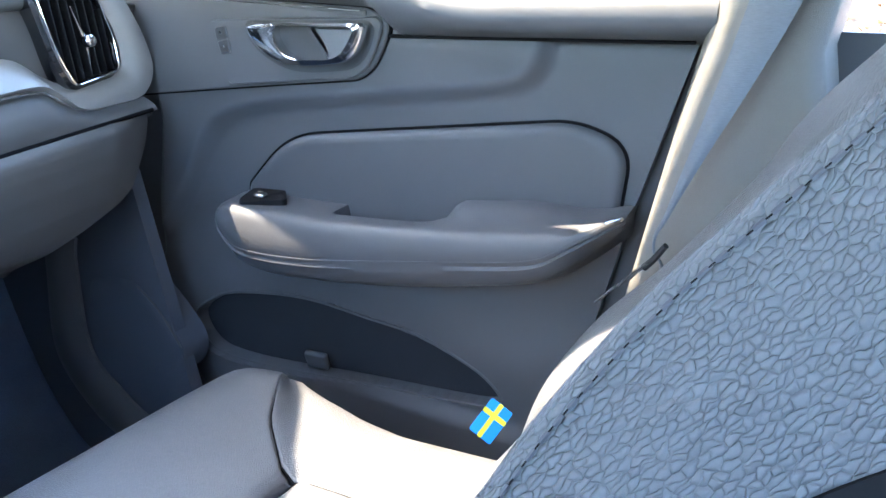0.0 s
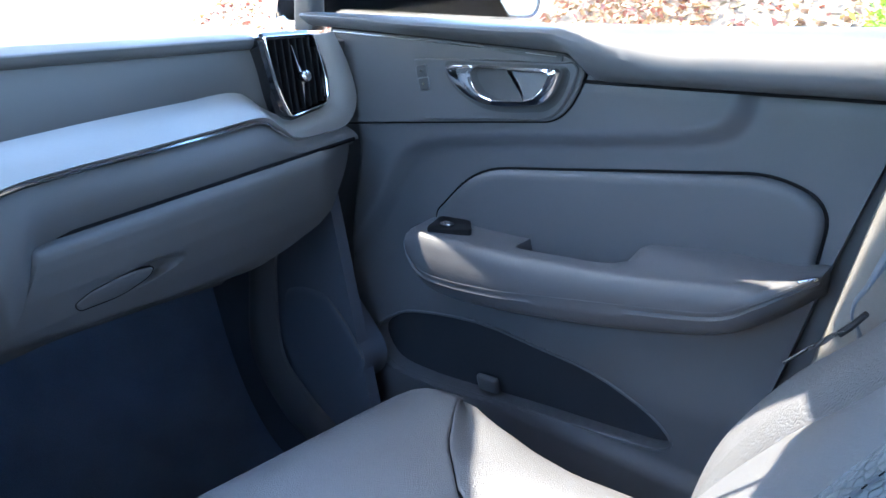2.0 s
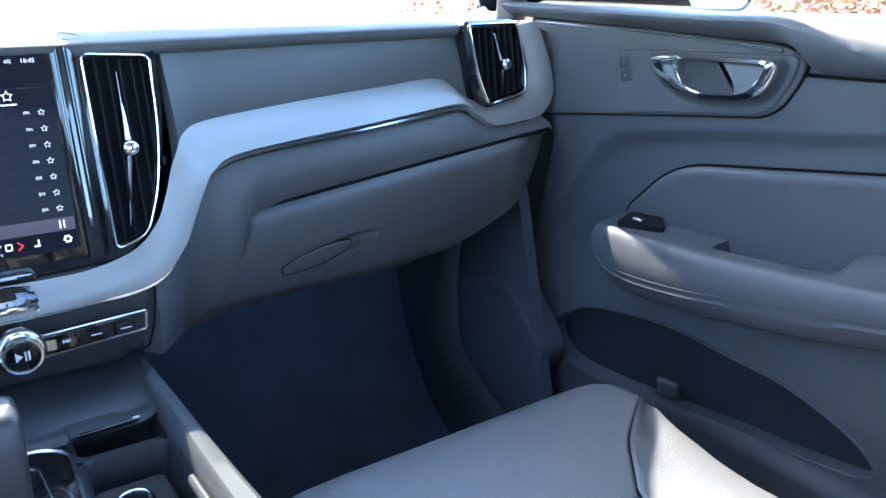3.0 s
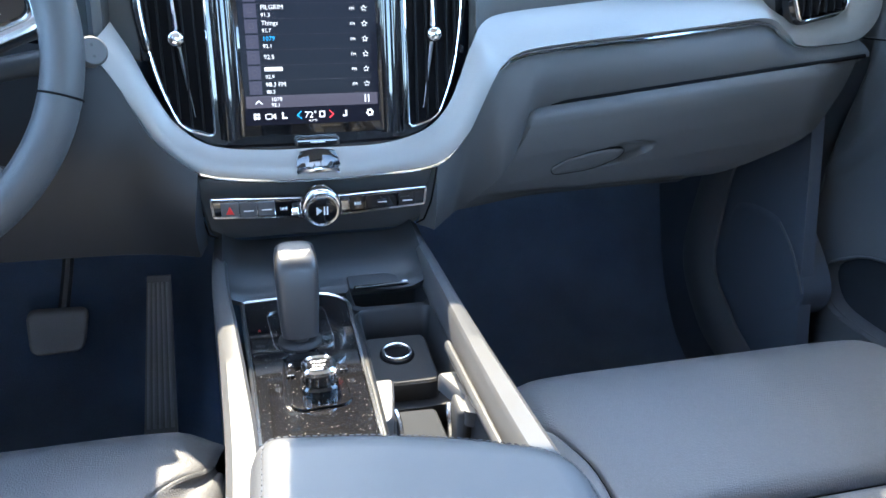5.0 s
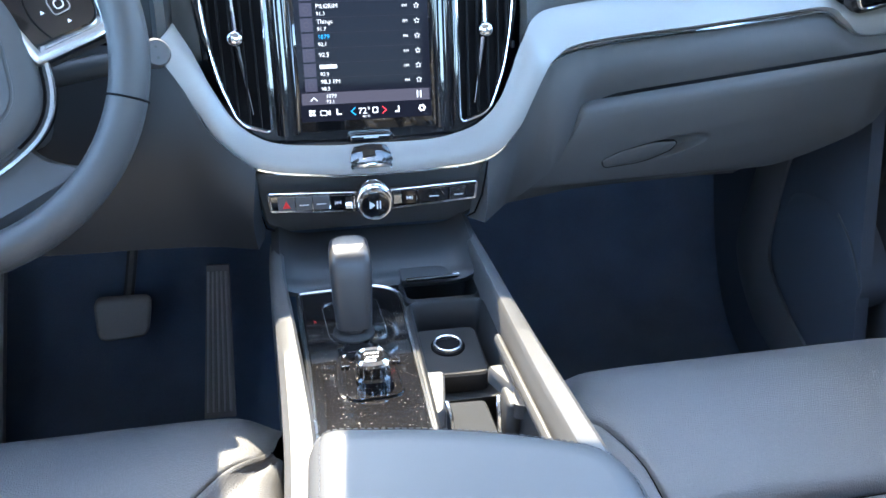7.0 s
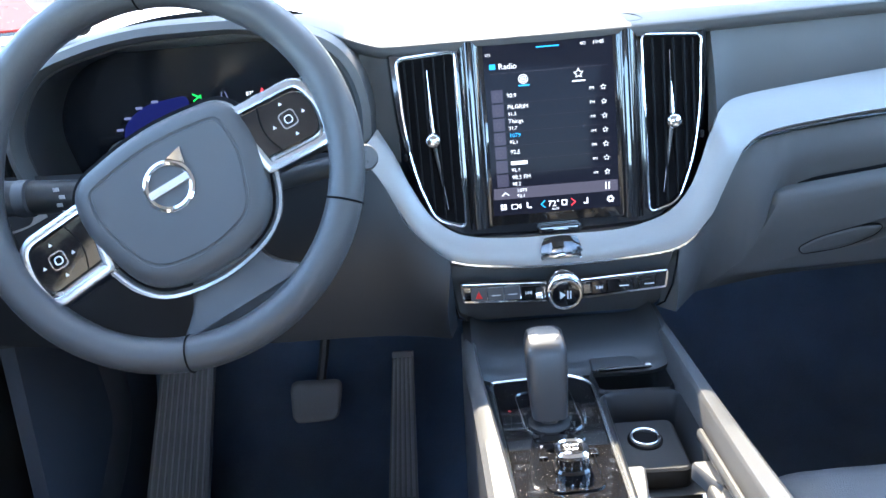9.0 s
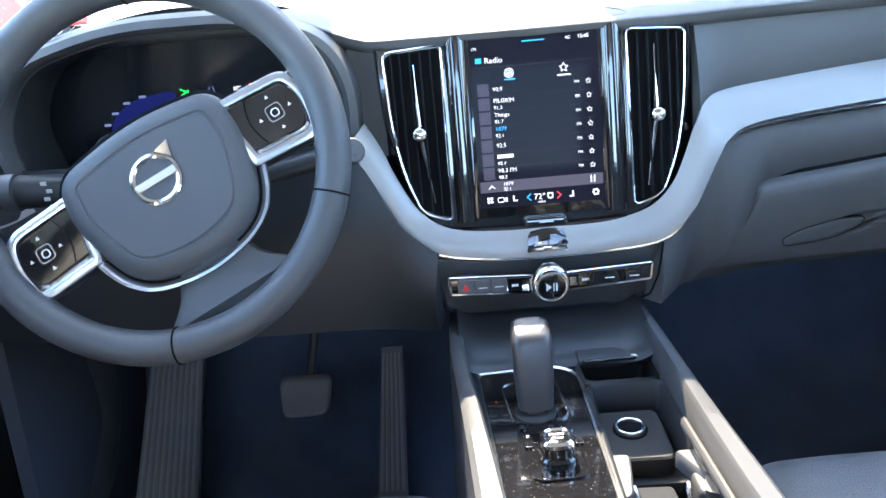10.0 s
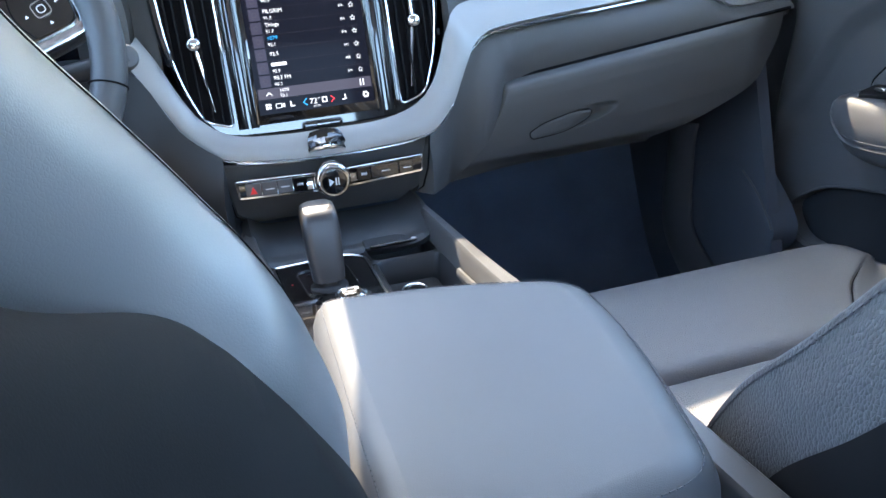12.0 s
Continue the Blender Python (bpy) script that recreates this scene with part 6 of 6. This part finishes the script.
for k in (-1, 1):
    part("cap_mark", turned([(0.0014, 0.0), (0.0014, 0.0133)], 10, Matrix.Translation((-0.200, -0.004, 0.6645)) @ pose(0, 0, 0, 70, 0, 25) @ Matrix.Translation((0, 0.005 * k, 0))), PLASTIC_DARK, st)
st = thing("light_stalk", "black lamp stalk with small printed marks", "stalk")
part("stalk_arm", tube([(-0.44, 0.01, 0.650), (-0.49, -0.01, 0.652), (-0.56, -0.028, 0.660)], lambda t: 0.015 + 0.003 * t, 14), PLASTIC_DARK, st)
part("stalk_collar", turned([(0.019, 0), (0.019, 0.012)], 20, Matrix.Translation((-0.545, -0.026, 0.658)) @ pose(0, 0, 0, 0, 90, 0)), PLASTIC, st)
for k in range(4):
    part("stalk_mark", rbox((0.006, 0.0010, 0.004), 0.0003, 1, Matrix.Translation((-0.500 - 0.004 * (k % 2), -0.032, 0.640 + 0.008 * k))), WHITE, st)

# ---- instrument cluster ----
cluster = thing("instrument_cluster", "dark instrument cluster with blue gauge glow under its hood", "instrument cluster")
DISP = mat("cluster_glass", (0.010, 0.011, 0.014), 0.15, var=0.1)
CO = rounded([(-0.560, 0.610), (-0.580, 0.700), (-0.545, 0.765), (-0.44, 0.794), (-0.30, 0.793), (-0.225, 0.765), (-0.205, 0.72), (-0.212, 0.610)], [0.02, 0.03, 0.05, 0.06, 0.06, 0.05, 0.03, 0.02], 6)
part("cluster_glass", pillow(offset(CO, -0.02), [(0, -0.16), (0, -0.150)], XZ, lambda v: Vector((v.x, v.y - (v.z - 0.72) * 0.0, v.z))), DISP, cluster)
part("cluster_well", bezel(CO, [(-0.002, -0.16), (-0.002, -0.066), (0.002, -0.066), (0.004, -0.15)], XZ), PLASTIC_DARK, cluster)
part("hood", bezel(CO, [(-0.014, -0.16), (-0.018, -0.075), (-0.014, -0.050), (-0.006, -0.046), (0.0, -0.056), (-0.001, -0.15)], XZ), DASH_SOFT, cluster, "soft hood rim round the display")
GLOWB = glow("gauge_blue", (0.05, 0.07, 0.60), 0.012)
o = rounded([(-0.500, 0.655), (-0.500, 0.690), (-0.470, 0.714), (-0.415, 0.722), (-0.415, 0.655)], [0.002, 0.02, 0.02, 0.01, 0.002])
part("gauge_glow", pillow(o, [(0, -0.151), (0, -0.1485)], XZ), GLOWB, cluster, "blue lit gauge")
DIM = glow("screen_dim", (0.35, 0.40, 0.75), 0.035)
for x, z in ((-0.503, 0.687), (-0.491, 0.700), (-0.475, 0.711), (-0.455, 0.717)):
    part("gauge_mark", pillow([(x - 0.004, z - 0.0015), (x + 0.004, z - 0.0015), (x + 0.004, z + 0.0015), (x - 0.004, z + 0.0015)], [(0, -0.149), (0, -0.148)], XZ), DIM, cluster)
part("park_mark", merged(*[pillow([(-0.409, z - 0.001), (-0.399, z + d), (-0.399, z + d + 0.002), (-0.409, z + 0.001)], [(0, -0.149), (0, -0.148)], XZ) for z, d in ((0.714, 0.005), (0.722, -0.006))]), GREEN, cluster, "green lamp symbol")
part("lane_mark", merged(*[pillow([(-0.372 + s * 0.004, 0.713), (-0.372 + s * 0.005, 0.713), (-0.372 + s * 0.002, 0.722), (-0.372 + s * 0.0012, 0.722)], [(0, -0.149), (0, -0.148)], XZ) for s in (-1, 1)]), DIM, cluster)
write("outside_temperature", "87°", -0.346, 0.715, 0.007, TXT, XZ, cluster, h=-0.1488)
part("warning_mark", pillow([(-0.330, 0.715), (-0.322, 0.715), (-0.326, 0.723)], [(0, -0.149), (0, -0.148)], XZ), REDG, cluster)
# fascia and knee panel on the driver's side
lo = [(-0.70, 0.085, 0.46), (-0.55, 0.050, 0.460), (-0.36, 0.030, 0.458), (-0.22, 0.026, 0.458), (-0.150, 0.022, 0.458), (-0.118, 0.010, 0.460)]
up = [(-0.72, 0.11, 0.655), (-0.55, 0.075, 0.655), (-0.36, 0.060, 0.655), (-0.216, 0.050, 0.655), (-0.160, 0.026, 0.575), (-0.120, 0.012, 0.537)]
# near-black console colour puts the deep shade under the wheel into the panel
part("knee_panel", ribbon(lo, up, 0.02, 6, 8, 0.010), CONSOLE, dash)
part("knee_trim", rbox((0.030, 0.003, 0.002), 0.0008, 2, Matrix.Translation((-0.284, 0.010, 0.491))), SATIN, dash)
part("cluster_bay", ribbon([(-0.72, 0.17, 0.64), (-0.5, 0.18, 0.64), (-0.3, 0.18, 0.64), (-0.19, 0.10, 0.64)], [(-0.72, 0.18, 0.77), (-0.5, 0.185, 0.79), (-0.3, 0.185, 0.79), (-0.19, 0.10, 0.77)], 0.01, 5, 4), DASH_SOFT, dash)
LL = [(-0.735, 0.080, 0.600), (-0.66, 0.066, 0.590), (-0.60, 0.056, 0.598), (-0.560, 0.052, 0.615)]
LU = [(-0.735, 0.100, 0.64), (-0.66, 0.082, 0.622), (-0.60, 0.074, 0.625), (-0.570, 0.068, 0.640)]
part("trim_inlay", ribbon(LL, LU, 0.008, 6, 4, 0.003), ALU, dash)
DV = Matrix.Translation((-0.640, 0.085, 0.700)) @ pose(0, 0, 0, 90 - 8, 0, -6)
dside = thing("corner_vent", "upright air vent at the dash end beside the driver", "air vent")
o = rounded([(-0.045, 0.050), (0.042, 0.050), (0.048, -0.02), (0.030, -0.054), (-0.040, -0.044)], 0.01)
part("vent_body", bezel(offset(o, -0.006), [(0.0, -0.05), (0.0, -0.006), (0.004, -0.002), (0.0068, -0.002), (0.0068, -0.05)], DV), PIANO, dside)
vent(dside, o, (-0.030, -0.018, -0.006, 0.006, 0.018, 0.030), 0, 0, (0.0, 0.0), ((0.0, 0.038), (0.0, -0.042)), DV)

# ---- pedals ----
def pedal(name, label, quad, material, ribs, depth=0.014):
    p = thing(name, label, "pedal")
    a, b, c, d = (Vector(q) for q in quad)
    g = [[(a.lerp(b, u)).lerp(d.lerp(c, u), v) for v in np.linspace(0, 1, 8)] for u in np.linspace(0, 1, 8)]
    if ribs:
        part("pad", sheet([[tuple(q) for q in r] for r in g], depth), material, p)
    else:
        o = rounded([(q.x, q.z) for q in (a, b, c, d)], 0.014, 5)
        part("pad", pillow(o, [(0.002, 0.0), (0.0, 0.003), (0.0, 0.010), (0.003, 0.013), (0.006, 0.0132)], Matrix.Translation((0, a.y, 0)) @ XZ, lambda v: Vector((v.x, v.y + (v.z - a.z) * 0.45, v.z))), material, p)
    nrm = (b - a).cross(d - a).normalized()
    for i in range(ribs):
        u = (i + 0.7) / (ribs + 0.4)
        part("rib", tube([a.lerp(b, u).lerp(d.lerp(c, u), t) - nrm * (depth + 0.0006) for t in (0.04, 0.5, 0.96)], 0.0026, 6), PEDAL_RIB, p)
    return p


pedal("accelerator_pedal", "tall ribbed black accelerator pedal", [(-0.226, 0.31, 0.275), (-0.194, 0.31, 0.274), (-0.204, 0.22, 0.060), (-0.250, 0.22, 0.062)], PEDAL, 5)
p = pedal("brake_pedal", "wide black rubber brake pedal on its arm", [(-0.386, 0.28, 0.255), (-0.304, 0.28, 0.253), (-0.314, 0.255, 0.200), (-0.384, 0.255, 0.198)], PEDAL, 0)
part("pedal_arm", tube(spline([(-0.345, 0.29, 0.23), (-0.33, 0.34, 0.32), (-0.315, 0.36, 0.46)], 6), 0.008, 8), PLASTIC_DARK, p)
pedal("footrest", "wide ribbed black footrest", [(-0.590, 0.34, 0.30), (-0.508, 0.34, 0.302), (-0.530, 0.20, 0.055), (-0.628, 0.20, 0.055)], PEDAL, 9)

# ---- outside ----
ASPHALT = mat("pale_concrete", (0.32, 0.31, 0.29), 0.9, grain=60, depth=0.004, var=0.25)
g = [[(x, y, -0.42) for y in np.linspace(-300, 300, 12)] for x in np.linspace(-300, 300, 12)]
setting("ground", sheet(g, 0.05), ASPHALT, "pale concrete ground round the car", "ground")
# leaf-strewn bank beside the passenger's side
MULCH = mat("dry_leaf_litter", (0.30, 0.20, 0.12), 0.9, grain=14, depth=0.03, var=0.7)
g = []
for i in range(40):
    y = -4 + i * 0.30
    row = []
    for j in range(24):
        x = 1.9 + j * 0.22
        row.append((x, y, -0.40 + 1.9 * float(bump_fn(x, 1.9, 5.6)) + 0.05 * noise.noise((x * 2, y * 2, 0))))
    g.append(row)
setting("terrain", sheet(g, 0.05), MULCH, "bank covered in dry leaves beside the car", "bank")


def leaf_cloud(name, label, n, box, size, cols, seed, category):
    """Many small folded leaves in one mesh."""
    r = random.Random(seed)
    verts, faces = [], []
    for i in range(n):
        x, y = r.uniform(*box[0]), r.uniform(*box[1])
        z = box[2](x, y, r)
        s = size * r.uniform(0.5, 1.3)
        m = Euler((r.uniform(-0.9, 0.9), r.uniform(-0.9, 0.9), r.uniform(0, 6.3))).to_matrix()
        k = len(verts)
        for a in ((-0.5, 0, 0), (0, -0.32, 0.08), (0.6, 0, 0), (0, 0.32, 0.08)):
            verts.append(tuple(Vector((x, y, z)) + m @ (Vector(a) * s)))
        faces += [(k, k + 1, k + 2), (k, k + 2, k + 3)]
    me = bpy.data.meshes.new(name)
    me.from_pydata(verts, [], faces)
    m = bpy.data.materials.new(name)
    m.use_nodes = True
    nt = m.node_tree
    b = nt.nodes["Principled BSDF"]
    geo, ramp = nt.nodes.new("ShaderNodeNewGeometry"), nt.nodes.new("ShaderNodeValToRGB")
    ramp.color_ramp.interpolation = "CONSTANT"
    while len(ramp.color_ramp.elements) < len(cols):
        ramp.color_ramp.elements.new(0.5)
    for i, c in enumerate(cols):
        ramp.color_ramp.elements[i].position = i / len(cols)
        ramp.color_ramp.elements[i].color = (*c, 1)
    nt.links.new(geo.outputs["Random Per Island"], ramp.inputs[0])
    nt.links.new(ramp.outputs[0], b.inputs["Base Color"])
    b.inputs["Roughness"].default_value = 0.7
    me.materials.append(m)
    return tagged(new(name, me), label, category, kind="stuff")


def bank_z(x, y, r):
    return -0.36 + 1.9 * float(bump_fn(x, 1.9, 5.6)) + r.uniform(0, 0.05)


leaf_cloud("fallen_leaves", "fallen brown, red and pale leaves on the bank", 20000, ((2.6, 5.2), (-1.0, 5.5), bank_z), 0.055, [(0.45, 0.27, 0.14), (0.55, 0.42, 0.28), (0.35, 0.10, 0.06), (0.60, 0.50, 0.40), (0.25, 0.14, 0.08), (0.5, 0.33, 0.12)], 4, "leaves")
leaf_cloud("green_shrub", "bright yellow-green low shrub on the bank", 1500, ((3.25, 3.75), (-0.12, 0.22), lambda x, y, r: bank_z(x, y, r) + abs(r.gauss(0, 0.16))), 0.05, [(0.30, 0.42, 0.03), (0.40, 0.50, 0.05), (0.18, 0.30, 0.03)], 5, "shrub")
leaf_cloud("red_shrub", "reddish brown leaved shrub on the bank", 1800, ((3.3, 4.2), (0.9, 1.9), lambda x, y, r: bank_z(x, y, r) + abs(r.gauss(0, 0.12))), 0.045, [(0.32, 0.11, 0.07), (0.45, 0.24, 0.10), (0.25, 0.15, 0.06)], 6, "shrub")
# passenger's door mirror
mir = thing("door_mirror", "dark blue door mirror with clear glass outside the passenger window", "door mirror")
PAINT = mat("dark_blue_paint", (0.010, 0.022, 0.055), 0.2, var=0.08, coat=1.0)
MIRROR = mat("mirror_glass", (0.85, 0.88, 0.86), 0.01, 1.0, var=0.01)
MM = Matrix.Translation((0.985, 0.065, 0.862)) @ pose(0, 0, 0, 90, 0, -18)
o = rounded([(-0.115, -0.085), (0.105, -0.090), (0.115, 0.04), (0.08, 0.075), (-0.09, 0.07), (-0.13, 0.0)], [0.03, 0.03, 0.05, 0.04, 0.04, 0.05], 6)
part("housing", pillow(o, [(0.05, -0.10), (0.02, -0.085), (0.004, -0.05), (0.0, -0.01), (0.003, 0.0), (0.006, -0.004)], MM), PAINT, mir)
part("mirror", pillow(offset(o, 0.008), [(0, -0.008), (0, -0.0035)], MM), MIRROR, mir, "mirror glass")
part("stalk", tube([(0.80, 0.10, 0.80), (0.87, 0.10, 0.805), (0.93, 0.10, 0.82)], 0.022, 10), PAINT, mir)
# a red car parked across the yard, seen past the steering wheel
car = thing("parked_car", "red hatchback parked far across the yard", "car")
RED_PAINT = mat("red_car_paint", (0.42, 0.045, 0.035), 0.25, var=0.08, coat=1.0)
CAR_GLASS = mat("tinted_car_glass", (0.04, 0.06, 0.09), 0.05, var=0.1, coat=1.0)
TYRE = mat("tyre_rubber", (0.02, 0.02, 0.021), 0.8, grain=40, depth=0.002, var=0.2)
CM = Matrix.Translation((-10.6, 19.4, -0.40)) @ pose(0, 0, 0, 0, 0, 12) @ XZ
o = rounded([(-2.1, 0.28), (-2.15, 0.72), (-1.95, 0.88), (-1.55, 0.95), (-0.95, 1.42), (0.75, 1.46), (1.35, 0.98), (2.0, 0.84), (2.12, 0.55), (2.08, 0.28)], [0.05, 0.08, 0.1, 0.1, 0.15, 0.2, 0.15, 0.12, 0.1, 0.05])
part("body", pillow(o, [(0.10, -0.86), (0.03, -0.80), (0.0, -0.6), (0.0, 0.6), (0.03, 0.80), (0.10, 0.86)], CM), RED_PAINT, car, "glossy red body")
for quad in ([(-1.42, 0.98), (-0.88, 1.36), (-0.10, 1.38), (-0.10, 0.98)], [(-0.04, 0.98), (-0.04, 1.38), (0.68, 1.39), (1.16, 0.98)]):
    part("window", pillow(rounded(quad, 0.05), [(0, 0.78), (0, 0.835), (0.01, 0.84)], CM), CAR_GLASS, car, "dark side window")
part("sill", pillow([(-1.1, 0.24), (1.1, 0.24), (1.1, 0.32), (-1.1, 0.32)], [(0, 0.7), (0, 0.87)], CM), PLASTIC_DARK, car)
for x in (-1.32, 1.30):
    for h in (-0.72, 0.70):
        wheel_part = part("wheel", turned([(0.20, -0.02), (0.31, 0.0), (0.33, 0.03), (0.33, 0.15), (0.31, 0.18), (0.22, 0.19)], 28, CM @ Matrix.Translation((x, 0.33, h))), TYRE, car, "black tyre")
        part("rim", turned([(0.215, 0.13), (0.215, 0.185), (0.20, 0.192), (0.06, 0.180), (0.05, 0.19)], 20, CM @ Matrix.Translation((x, 0.33, h))), SATIN, wheel_part, "silver rim")
part("door_handle", rbox((0.20, 0.03, 0.03), 0.008, 2, CM @ Matrix.Translation((0.05, 0.90, 0.855))), RED_PAINT, car)
